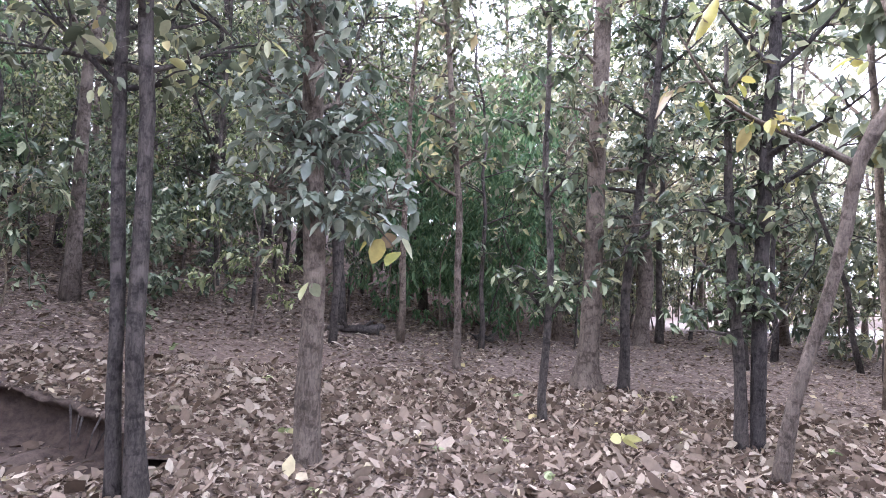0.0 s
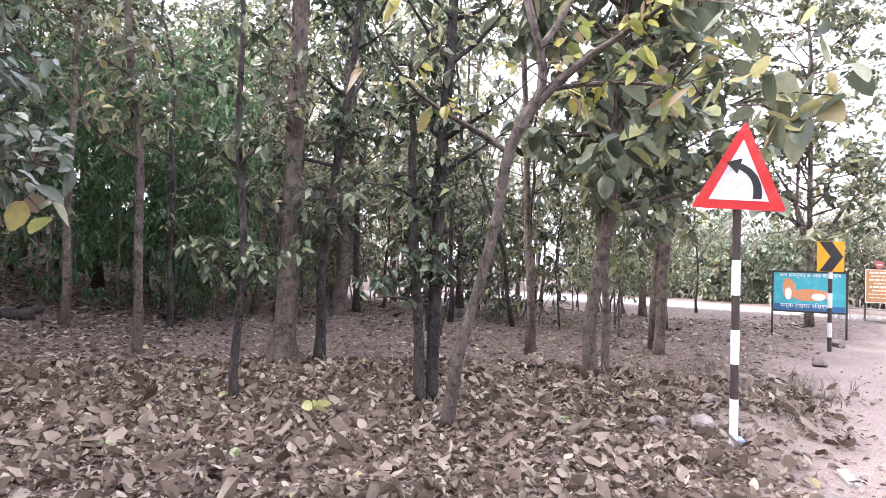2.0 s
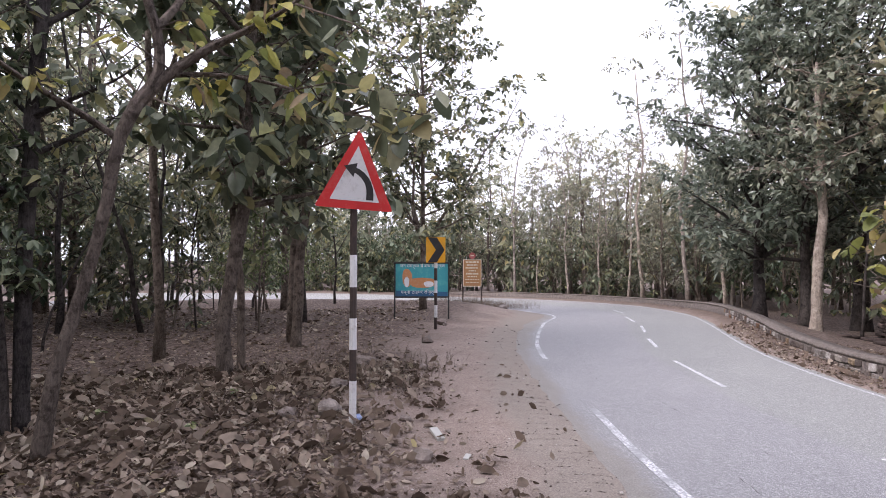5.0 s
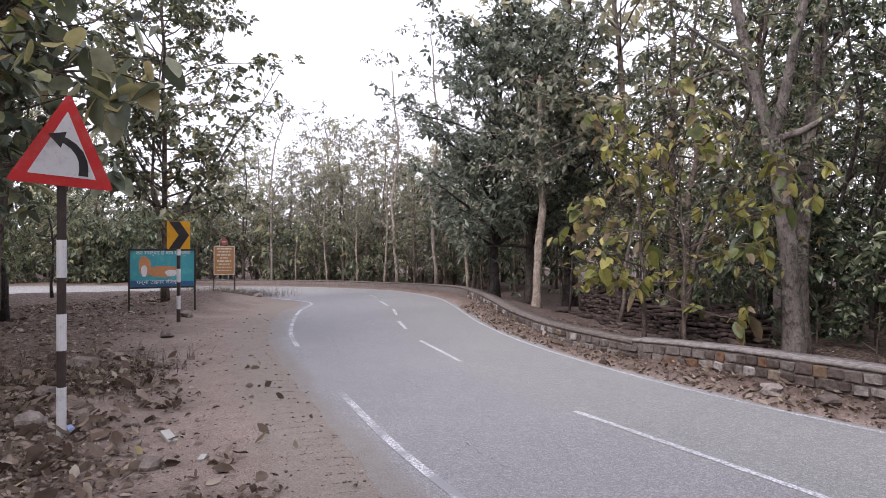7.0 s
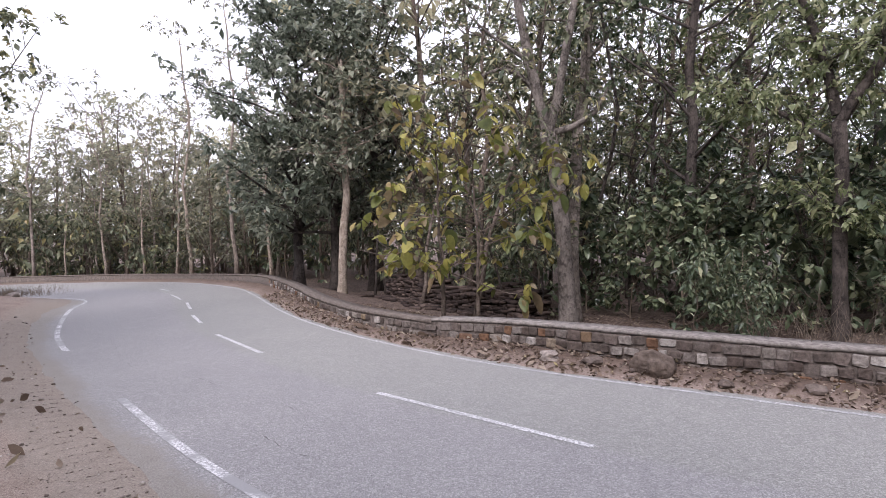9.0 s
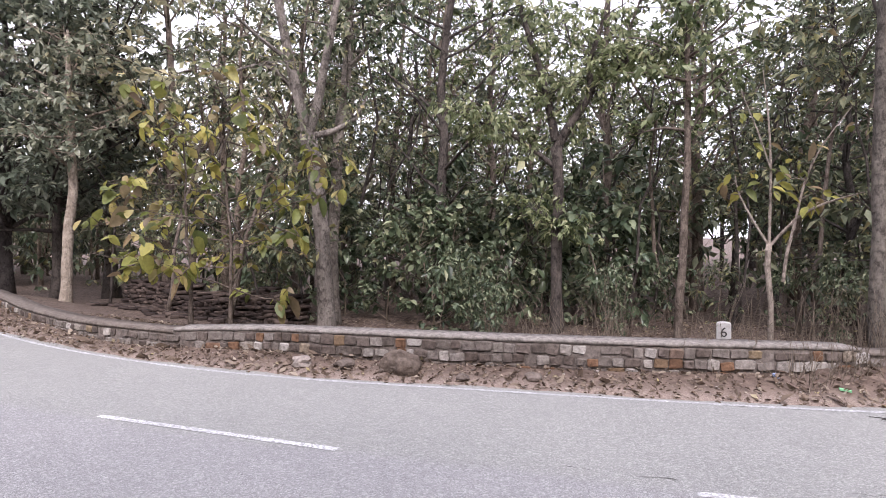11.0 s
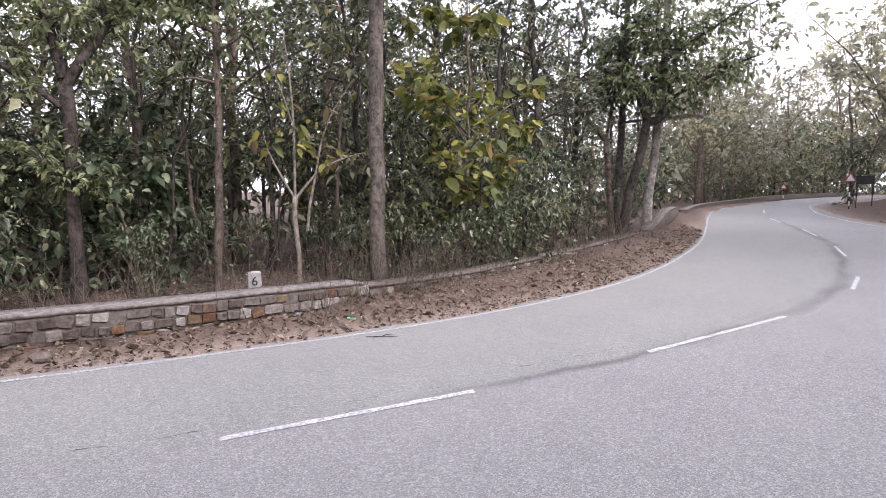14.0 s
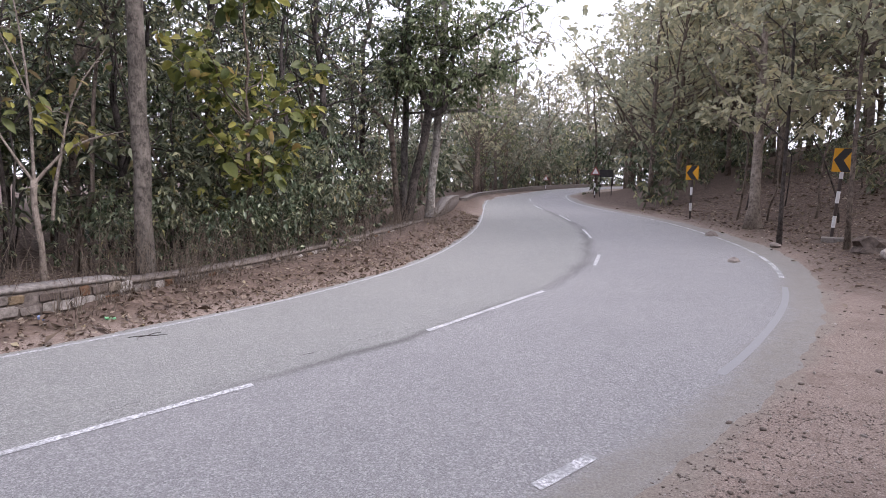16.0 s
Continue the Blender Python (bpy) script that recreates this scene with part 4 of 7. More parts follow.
def text_part(name, words, size, x, z, y, mat, parent, width=None, label=""):
    cu = bpy.data.curves.new(name, 'FONT')
    cu.body = words
    cu.align_x, cu.align_y = 'CENTER', 'CENTER'
    cu.size = size
    cu.extrude = 0.001
    cu.resolution_u = 3
    tmp = bpy.data.objects.new(name, cu)
    scene.collection.objects.link(tmp)
    bpy.context.view_layer.update()
    me = bpy.data.meshes.new_from_object(tmp.evaluated_get(bpy.context.evaluated_depsgraph_get()))
    bpy.data.objects.remove(tmp)
    if not len(me.vertices):
        return None
    if width:
        xs = [v.co.x for v in me.vertices]
        k = width / max(max(xs) - min(xs), 1e-6)
        for v in me.vertices:
            v.co.x *= k
    me.transform(Matrix.Translation((x, y, z)) @ Matrix.Rotation(radians(90), 4, 'X'))
    return part(name, me, mat, parent, label)


def bars(parent, x0, x1, z, h, y, mat, rng, gap=0.03, name="lettering_bar"):
    x = x0
    while x < x1 - 0.03:
        w = min(rng.uniform(0.06, 0.17), x1 - x)
        part(name, plate_bm([(x, z - h / 2), (x + w, z - h / 2), (x + w, z + h / 2), (x, z + h / 2)], y - 0.002, y), mat, parent)
        x += w + gap


def blob(cx, cz, rx, rz, n=22, k=0.08, ph=0.0):
    return [(cx + rx * math.cos(a) * (1 + k * math.sin(3 * a + ph)), cz + rz * math.sin(a) * (1 + k * math.cos(2 * a + ph))) for a in (2 * math.pi * i / n for i in range(n))]


def forest_board():
    x, y = -13.1, -11.15
    th = thing("forest_notice_board", "teal painted forest notice board on two steel legs", "notice board", facing(x, y, zg(x, y), -0.25, -0.2, turn=3))
    w, z0, h = 1.54, 0.63, 1.0
    board = part("board", plate_bm([(-w / 2, z0), (w / 2, z0), (w / 2, z0 + h), (-w / 2, z0 + h)], -0.012, 0.004), M_TEAL, th, "teal and sea-green painted panel")
    f = 0.035
    for a, b, c, d in ((-w / 2 - 0.01, w / 2 + 0.01, z0 + h - f, z0 + h + 0.01), (-w / 2 - 0.01, w / 2 + 0.01, z0 - 0.01, z0 + f)):
        part("frame_bar", box_bm(a, b, -0.026, 0.006, c, d, 0.004), M_BLACK, th, "dark steel frame bar")
    for s in (-1, 1):
        part("leg", box_bm(s * w / 2 - 0.022, s * w / 2 + 0.022, -0.024, 0.02, -0.3, z0 + h, 0.004), M_BLACK, th, "dark steel leg")
    # painted picture kept to plain patches of colour
    part("colour_patch", plate_bm(blob(0.02, z0 + 0.42, 0.4, 0.16, k=0.1), -0.0135, -0.012), M_ORANGE, board, "plain orange painted patch")
    part("colour_patch", plate_bm(blob(-0.42, z0 + 0.56, 0.14, 0.27, k=0.06, ph=1), -0.0142, -0.012), M_ORANGE, board, "plain orange painted patch")
    part("colour_patch", plate_bm(blob(-0.43, z0 + 0.44, 0.07, 0.16), -0.0152, -0.0142), M_WHITE, board, "plain white painted patch")
    part("colour_patch", plate_bm(blob(0.2, z0 + 0.38, 0.14, 0.09), -0.0145, -0.0135), M_WHITE, board, "plain white painted patch")
    part("colour_patch", plate_bm([(-w / 2 + 0.03, z0 + 0.035), (w / 2 - 0.03, z0 + 0.035), (w / 2 - 0.03, z0 + 0.16), (-w / 2 + 0.03, z0 + 0.2)], -0.0132, -0.012), M_DEEPBLUE, board, "deep blue painted patch")
    text_part("lettering", "जन समर्थन से बाघ संरक्षण", 0.13, 0.02, z0 + 0.9, -0.013, M_WHITE, board, 1.28, "white painted headline")
    text_part("lettering", "पन्ना टाइगर रिज़र्व", 0.13, -0.1, z0 + 0.15, -0.0145, M_WHITE, board, 1.0, "white painted bottom line")


forest_board()


def brown_board():
    rng = random.Random(11)
    x, y = -20.5, -14.65
    th = thing("brown_notice_board", "brown painted notice board with cream border and lettering", "notice board", facing(x, y, zg(x, y), -0.25, -0.2))
    w, z0, h = 0.78, 0.86, 1.14
    board = part("board", plate_bm([(-w / 2, z0), (w / 2, z0), (w / 2, z0 + h), (-w / 2, z0 + h)], -0.015, 0.0), M_BROWNB, th)
    for a, b, c, d in ((-w / 2, w / 2, z0 + h - 0.03, z0 + h), (-w / 2, w / 2, z0, z0 + 0.03), (-w / 2, -w / 2 + 0.03, z0 + 0.03, z0 + h - 0.03), (w / 2 - 0.03, w / 2, z0 + 0.03, z0 + h - 0.03)):
        part("border", box_bm(a, b, -0.019, -0.015, c, d), M_CREAM, board, "cream painted border")
    for i, (hw, hh) in enumerate(((0.27, 0.06), (0.22, 0.05), (0.28, 0.055), (0.15, 0.05), (0.26, 0.07), (0.2, 0.05), (0.29, 0.035), (0.27, 0.03))):
        bars(board, -hw, hw, z0 + 1.03 - i * 0.122, hh, -0.0152, M_CREAM, rng, 0.025)
    for s in (-1, 1):
        part("leg", box_bm(s * w / 2 - 0.03, s * w / 2 + 0.03, 0.0, 0.05, -0.3, z0 + h, 0.004), M_BROWNPOST, th, "dark wooden leg")
    disc = [(0.14 * math.cos(a), z0 + h + 0.16 + 0.14 * math.sin(a)) for a in (2 * math.pi * i / 20 for i in range(20))]
    d = part("emblem", plate_bm(disc, -0.012, -0.002), M_DULLRED, th, "round faded red emblem disc")
    part("emblem_bar", box_bm(-0.07, 0.07, -0.015, -0.012, z0 + h + 0.14, z0 + h + 0.18), M_CREAM, d)
    part("emblem_stem", box_bm(-0.02, 0.02, 0.0, 0.02, z0 + h - 0.1, z0 + h + 0.2), M_BROWNPOST, th)


brown_board()


def milestone():
    x, y = -5.42, 6.45
    z = zg(x, y)
    th = thing("marker_stone", "white painted marker stone with the number 6 behind parapet", "milestone", facing(x, y, z, -0.25, 0.25, lean=-1.5))
    top = 0.66 - z
    out = [(-0.085, -0.2), (0.085, -0.2), (0.085, top - 0.02), (0.07, top - 0.005), (0.0, top), (-0.07, top - 0.006), (-0.085, top - 0.025)]
    st = part("stone", plate_bm(out, -0.05, 0.05, 0.012), M_LIMEWASH, th, "chipped whitewashed stone")
    text_part("numeral", "6", 0.17, 0.0, top - 0.13, -0.053, M_BLACK, st, None, "black painted numeral six")


milestone()


def far_signs():
    x, y = 7.7, 38.6
    warning_sign(facing(x, y, zg(x, y), 0, 0), 0.6, 0.55, 1.5, [(0.2, 0.45), (0.7, 0.95)], "small triangular warning sign beside far bend", arrow=False, r=0.035, face=M_DULLRED)
    x, y = 8.6, 39.6
    b = thing("road_information_board", "dark rectangular information board on two posts", "road sign", facing(x, y, zg(x, y), 0, 0))
    part("board", plate_bm([(-0.42, 1.25), (0.42, 1.25), (0.42, 1.72), (-0.42, 1.72)], -0.02, 0.0), M_BLACK, b)
    for s in (-1, 1):
        part("leg", box_bm(s * 0.36 - 0.025, s * 0.36 + 0.025, 0, 0.05, -0.3, 1.72), M_BLACK, b)
    x, y = 7.0, 58.5
    warning_sign(facing(x, y, zg(x, y), 0, 0), 0.6, 0.55, 1.0, [(0.2, 0.5)], "small triangular warning sign at far curve", arrow=False, r=0.035, face=M_DULLRED)


far_signs()


# ---- stones, rubble and roadside litter ----
def rock_mesh(seed, sub=2, rough=0.25):
    bm = bmesh.new()
    bmesh.ops.create_icosphere(bm, subdivisions=sub, radius=0.5)
    o = Vector((seed * 3.7, seed * 1.3, seed * 7.1))
    for v in bm.verts:
        k = 1 + rough * noise.noise(v.co * 1.7 + o) + 0.5 * rough * noise.noise(v.co * 4.1 + o)
        v.co = Vector((round(v.co.x * k * 4.5) / 4.5 * 0.4 + v.co.x * k * 0.6, v.co.y * k, v.co.z * k))
    me = bpy.data.meshes.new("rock")
    bm.to_mesh(me)
    bm.free()
    return me


ROCKS = [rock_mesh(i, 2, 0.5) for i in range(7)]
for r_me in ROCKS:
    r_me.materials.append(M_ROCK)
BOULDER = rock_mesh(21, 4, 0.35)
BOULDER.materials.append(M_BOULDER)


def put_rock(name, me, x, y, sx, sy, sz, rz, label, category="rock", sink=0.3, group=""):
    ob = new(name, me)
    ob.matrix_basis = pose(x, y, zg(x, y) + sz * (0.5 - sink), 0, 0, rz) @ Matrix.Diagonal((sx, sy, sz, 1))
    return tagged(ob, label, category, group)


put_rock("boulder", BOULDER, -7.02, 2.76, 0.52, 0.36, 0.38, 50, "rounded brownish boulder leaning at the parapet foot", "boulder", 0.38)
for i, (x, y, s, r) in enumerate(((-4.08, -3.48, 0.24, 20), (-4.62, -5.3, 0.36, 70), (-4.2, -5.5, 0.25, 10), (-6.9, -7.1, 0.42, 40), (-7.8, 1.72, 0.3, 80), (-7.45, 2.2, 0.26, 20), (-5.55, -6.2, 0.3, 55), (-7.3, -6.2, 0.22, 15),
                                (-8.2, 1.9, 0.22, 5), (-4.9, -4.4, 0.16, 30), (-9.6, -8.0, 0.34, 75), (-12.2, -9.7, 0.4, 10), (-18.6, -11.9, 0.36, 35), (-3.0, 12.5, 0.45, 20), (-2.6, 13.2, 0.3, 60), (5.3, 12.6, 0.35, 15), (8.3, 12.5, 0.5, 80), (6.8, 17.5, 0.5, 25),
                                (8.6, 13.6, 0.9, 10), (7.3, 15.0, 0.3, 30), (-6.4, 3.3, 0.2, 60), (-6.0, 4.0, 0.22, 15))):
    put_rock("stone", ROCKS[i % 7], x, y, s, s * 0.75, s * 0.55, r * 3, "rough grey-brown roadside stone lying on earth", "stone", 0.25, "loose stones by the road")


def rubble():
    """Small stones and grit along the verge and shoulder."""
    rng = np.random.default_rng(4)
    base = np.array([v.co for v in rock_mesh(3, 1, 0.5).vertices])
    tri = np.array([p.vertices for p in rock_mesh(3, 1, 0.5).polygons])
    pts = []
    j = rng.integers(0, len(OUT), 6000)
    keep = (OUT[j, 0] > -16) & (OUT[j, 1] < 22)
    j = j[keep]
    off = rng.uniform(0.14, 1.0, len(j))
    pts.append(np.column_stack([OUT[j, :2] + CROSS[j] * off[:, None], rng.lognormal(-4.15, 0.6, len(j))]))
    j = rng.integers(0, len(INN), 9000)
    keep = (INN[j, 0] > -14) & (INN[j, 1] < 20)
    j = j[keep]
    off = rng.uniform(0.25, 3.4, len(j)) ** 1.0
    pts.append(np.column_stack([INN[j, :2] - CROSS[j] * off[:, None], rng.lognormal(-4.1, 0.55, len(j))]))
    j = rng.integers(0, len(INN), 26000)
    keep = (INN[j, 0] > -9) & (INN[j, 1] < 7) & (INN[j, 0] < 3.5)
    j = j[keep]
    off = rng.uniform(0.15, 3.0, len(j))
    pts.append(np.column_stack([INN[j, :2] - CROSS[j] * off[:, None], rng.lognormal(-4.55, 0.5, len(j))]))
    j = rng.integers(0, len(INN), 9000)
    j = j[(INN[j, 0] > -8) & (INN[j, 1] < 10)]
    off = 0.66 + rng.normal(0, 0.11, len(j))
    pts.append(np.column_stack([INN[j, :2] - CROSS[j] * off[:, None], rng.lognormal(-4.5, 0.5, len(j))]))
    r, w = np.sqrt(rng.uniform(1.4, 40, 20000)), np.radians(rng.uniform(-80, 135, 20000))
    q = np.column_stack([-np.sin(w) * r, np.cos(w) * r])
    beyond = road_frame(q[:, 0], q[:, 1])[0]
    q = q[(beyond > 0.25) & (beyond < 3.2)]
    pts.append(np.column_stack([q, rng.lognormal(-4.85, 0.42, len(q))]))
    r, w = np.sqrt(rng.uniform(2, 30, 26000)), np.radians(rng.uniform(-75, 5, 26000))
    q = np.column_stack([-np.sin(w) * r, np.cos(w) * r])
    beyond = road_frame(q[:, 0], q[:, 1])[0]
    q = q[(beyond > 0.5) & (beyond < 4)]
    pts.append(np.column_stack([q, rng.lognormal(-4.75, 0.4, len(q))]))
    j = rng.integers(0, len(OUT), 3200)
    j = j[(OUT[j, 0] > -14) & (OUT[j, 1] < 22)]
    off = 0.2 + np.abs(rng.normal(0.2, 0.3, len(j)))
    pts.append(np.column_stack([OUT[j, :2] + CROSS[j] * off[:, None], rng.lognormal(-3.85, 0.4, len(j))]))
    P = np.vstack(pts)
    P = P[np.hypot(P[:, 0], P[:, 1]) > 0.8]
    P[:, 2] = np.minimum(P[:, 2], 0.09)
    octa = np.array([(0.5, 0, 0.05), (-0.5, 0.08, 0), (0.06, 0.5, 0), (0, -0.5, 0.08), (0.05, 0, 0.5), (0, 0.05, -0.5)])
    faces = np.array([(0, 2, 4), (2, 1, 4), (1, 3, 4), (3, 0, 4), (2, 0, 5), (1, 2, 5), (3, 1, 5), (0, 3, 5)])
    Vs, Ts, start = [], [], 0
    for P, base, tri in ((P[P[:, 2] > 0.022], base, tri), (P[P[:, 2] <= 0.022], octa, faces)):
        z = height(P[:, 0], P[:, 1])
        n = len(P)
        a = rng.uniform(0, 6.28, n)
        sc = P[:, 2][:, None] * rng.uniform(0.6, 1.5, (n, 3)) * np.array([1, 1, 0.6])
        v = base[None] * sc[:, None, :]
        c, s = np.cos(a)[:, None], np.sin(a)[:, None]
        Vs.append(np.stack([v[..., 0] * c - v[..., 1] * s + P[:, 0:1], v[..., 0] * s + v[..., 1] * c + P[:, 1:2], v[..., 2] + z[:, None] + sc[:, 2:3] * 0.2], 2).reshape(-1, 3))
        Ts.append((tri[None] + (np.arange(n) * len(base))[:, None, None]).reshape(-1, 3) + start)
        start += n * len(base)
    solid("roadside_gravel", raw_mesh("gravel", np.vstack(Vs), None, np.vstack(Ts)), M_ROCK, "loose gravel and stone chips along the road edge", "gravel", kind="stuff")


rubble()


def stone_heap():
    """The long dry-stacked heap of dark slabs behind the parapet."""
    rng = np.random.default_rng(8)
    cube = np.array([(x, y, z) for x in (-0.5, 0.5) for y in (-0.5, 0.5) for z in (-0.5, 0.5)])
    quads = np.array([(0, 1, 3, 2), (4, 6, 7, 5), (0, 4, 5, 1), (2, 3, 7, 6), (0, 2, 6, 4), (1, 5, 7, 3)])
    a0, a1 = np.array((-18.6, -0.85)), np.array((-13.0, 2.28))
    d = (a1 - a0) / np.linalg.norm(a1 - a0)
    nrm = np.array((-d[1], d[0]))
    ang = math.atan2(d[1], d[0])
    Vs, Qs, o = [], [], 0
    def slab(c, z, size, turn):
        nonlocal o
        v = (cube + rng.normal(0, 0.09, (8, 3))) * size
        x = v[:, 0] * math.cos(turn) - v[:, 1] * math.sin(turn) + c[0]
        y = v[:, 0] * math.sin(turn) + v[:, 1] * math.cos(turn) + c[1]
        Vs.append(np.column_stack([x, y, v[:, 2] + z]))
        Qs.append(quads + o)
        o += 8
    long = float(np.linalg.norm(a1 - a0))
    for row in range(9):
        for depth in range(3):
            s = rng.uniform(0, 0.2)
            while s < long:
                w = rng.uniform(0.09, 0.26)
                c = a0 + d * (s + w / 2) + nrm * (0.28 * depth + 0.03 * row + rng.normal(0, 0.035))
                top = 0.5 + 0.1 * math.sin(1.3 * s) + 0.06 * math.sin(4.1 * s)
                z = zg(c[0], c[1]) + 0.02 + 0.072 * row
                if 0.072 * row < top:
                    slab(c, z + rng.normal(0, 0.022), np.array((w * 1.02, 0.3, rng.uniform(0.05, 0.085))), ang + rng.normal(0, 0.35))
                s += w
    for _ in range(160):
        s = rng.uniform(0, long)
        c = a0 + d * s - nrm * abs(rng.normal(0.1, 0.25))
        slab(c, zg(c[0], c[1]) + 0.03, np.array((rng.uniform(0.12, 0.3), 0.18, 0.07)), rng.uniform(0, 6))
    solid("stone_heap", raw_mesh("stone_heap", np.vstack(Vs), np.vstack(Qs), None), M_DARKROCK, "long dry-stacked heap of dark stone slabs", "stone heap", kind="stuff")


stone_heap()


def litter_bits():
    def slab(name, x, y, w, d, h, rz, mat, label, cat):
        bm = box_bm(-w / 2, w / 2, -d / 2, d / 2, 0, h, min(h, d) * 0.2)
        for v in bm.verts:
            v.co.z += 0.25 * h * math.sin(9 * v.co.x / w) + 0.02 * math.sin(5 * v.co.y / d) * h
        solid(name, bm, mat, label, cat, pose(x, y, zg(x, y) + 0.004, 0, 3, rz))
    slab("paper_scrap", -4.66, -3.78, 0.28, 0.08, 0.03, 55, M_PAPER, "crushed white paper strip lying on the shoulder", "litter")
    slab("paper_scrap", -4.35, -3.2, 0.1, 0.05, 0.012, 20, M_PAPER, "small torn white paper on the shoulder", "litter")
    slab("plastic_wrapper", -4.15, 6.75, 0.11, 0.06, 0.02, 40, M_GREENL, "pale green plastic wrapper on the verge", "litter")
    slab("plastic_wrapper", -4.7, 6.4, 0.06, 0.05, 0.04, 10, M_BLUEL, "blue plastic scrap at the parapet foot", "litter")
    slab("plastic_wrapper", -4.55, -4.75, 0.08, 0.06, 0.05, 70, M_BLUEL, "pale blue plastic scrap at the post foot", "litter")
    g = Geo()
    g.tube([(-0.3, 0, 0.015), (-0.1, 0.02, 0.02), (0.12, -0.03, 0.02), (0.3, 0.02, 0.015)], [0.004, 0.007, 0.006, 0.003], 6)
    g.tube([(0.0, 0.0, 0.02), (0.08, 0.1, 0.03), (0.2, 0.17, 0.02)], [0.009, 0.007, 0.004], 5)
    g.tube([(-0.05, 0.0, 0.02), (-0.12, -0.09, 0.03), (-0.14, -0.2, 0.015)], [0.008, 0.006, 0.004], 5)
    solid("twig", g.mesh("twig"), M_BARKDARK, "broken forked twig lying on the asphalt", "twig", pose(-3.45, 6.28, 0.003, 0, 0, 25) @ Matrix.Scale(0.62, 4))


litter_bits()


# ---- the eroded bank, fallen wood and seedlings in the forest ----
def eroded_bank():
    """The overhanging far lip of the gully with roots hanging from it."""
    rng = random.Random(17)
    lip = spline([(7.6, -6.45, 0), (6.2, -6.5, 0), (5.3, -6.5, 0), (4.5, -6.3, 0), (3.75, -5.85, 0), (3.2, -5.3, 0)], 0.05)
    d = np.gradient(lip[:, :2], axis=0)
    d /= np.linalg.norm(d, axis=1, keepdims=True)
    nrm = np.stack([-d[:, 1], d[:, 0]], 1)
    nrm *= np.where(nrm[:, 1:2] < 0, -1, 1)
    prof = [(-0.9, -0.1), (-0.45, -0.06), (-0.1, -0.045), (0.06, -0.04), (0.1, -0.07), (0.08, -0.11), (-0.03, -0.13), (-0.12, -0.2), (-0.14, -0.3), (-0.1, -0.4), (-0.04, -0.48), (0.06, -0.56), (0.3, -0.6), (0.7, -0.6), (1.1, -0.58), (1.35, -0.5), (1.5, -0.36), (1.58, -0.2)]
    V = []
    for i, p in enumerate(lip):
        w = 0.09 * noise.noise(Vector((p[0] * 2.3, p[1] * 2.3, 0))) + 0.04 * noise.noise(Vector((p[0] * 9, p[1] * 9, 4)))
        z = zg(p[0] - nrm[i, 0] * 0.5, p[1] - nrm[i, 1] * 0.5)
        for k, (o, h) in enumerate(prof):
            w = w * (1 if k < 12 else 0.3)
            j = (0.05 * noise.noise(Vector((p[0] * 5, p[1] * 5, k * 0.9))) + 0.035 * noise.noise(Vector((p[0] * 16, p[1] * 16, k * 2.3)))) * (k > 2)
            q = p[:2] + nrm[i] * (o + 0.32 + (w * 1.5 + j if k > 0 else 0))
            V.append((q[0], q[1], z + h * (1 + 2 * w) + j))
    n, m = len(lip), len(prof)
    i, j = np.meshgrid(np.arange(n - 1), np.arange(m - 1), indexing='ij')
    Q = np.stack([i * m + j, i * m + j + 1, (i + 1) * m + j + 1, (i + 1) * m + j], 2).reshape(-1, 4)
    th = thing("earth_bank", "eroded earth bank overhanging a gully with roots, soil colour darkened as deep shade", "earth bank", kind="structure")
    # shade of the overhang and gully floor is part of this soil colour
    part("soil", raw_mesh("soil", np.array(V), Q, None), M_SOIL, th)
    for _ in range(12):
        k = rng.randrange(4, n - 4)
        p = lip[k, :2] + nrm[k] * 0.38
        g = Geo()
        e = nrm[k] * rng.uniform(0.05, 0.25) + d[k] * rng.uniform(-0.3, 0.3)
        h = rng.uniform(0.2, 0.5)
        z = zg(lip[k, 0] - nrm[k, 0] * 0.5, lip[k, 1] - nrm[k, 1] * 0.5)
        g.tube([(p[0], p[1], z - 0.05), (p[0] + e[0] * 0.6, p[1] + e[1] * 0.6, z - 0.05 - h * 0.4), (p[0] + e[0], p[1] + e[1], z - 0.05 - h)], [0.016, 0.01, 0.004], 5)
        part("root", g.mesh("root"), M_BARKDARK, th)


eroded_bank()


def fallen_log(x, y, rz, length, r, label):
    rng = random.Random(int(x * 10))
    g = Geo()
    n = 7
    path = [(length * (i / (n - 1) - 0.5), 0.06 * math.sin(2.2 * i), r * 0.75 + 0.05 * rng.random()) for i in range(n)]
    g.tube(path, [r * (1 - 0.5 * i / n) for i in range(n)], 9, wob=0.12, rng=rng)
    g.tube([(0.1 * length, 0, r), (0.2 * length, 0.2, r * 2.4), (0.26 * length, 0.34, r * 3.2)], [r * 0.5, r * 0.35, r * 0.15], 6)
    g.tube([(-0.2 * length, 0, r), (-0.3 * length, -0.22, r * 2.0), (-0.42 * length, -0.3, r * 2.6)], [r * 0.5, r * 0.3, r * 0.12], 6)
    solid("fallen_log", g.mesh("fallen_log"), M_BARKDARK, label, "fallen log", pose(x, y, zg(x, y), 0, 0, rz))


fallen_log(4.15, -12.9, 20, 1.1, 0.11, "dark broken log lying on dry leaves")
fallen_log(3.9, -13.3, 65, 0.9, 0.09, "short dark log crossing another log")
fallen_log(1.4, -14.6, 140, 0.6, 0.08, "dark dead branch lying in the leaves")


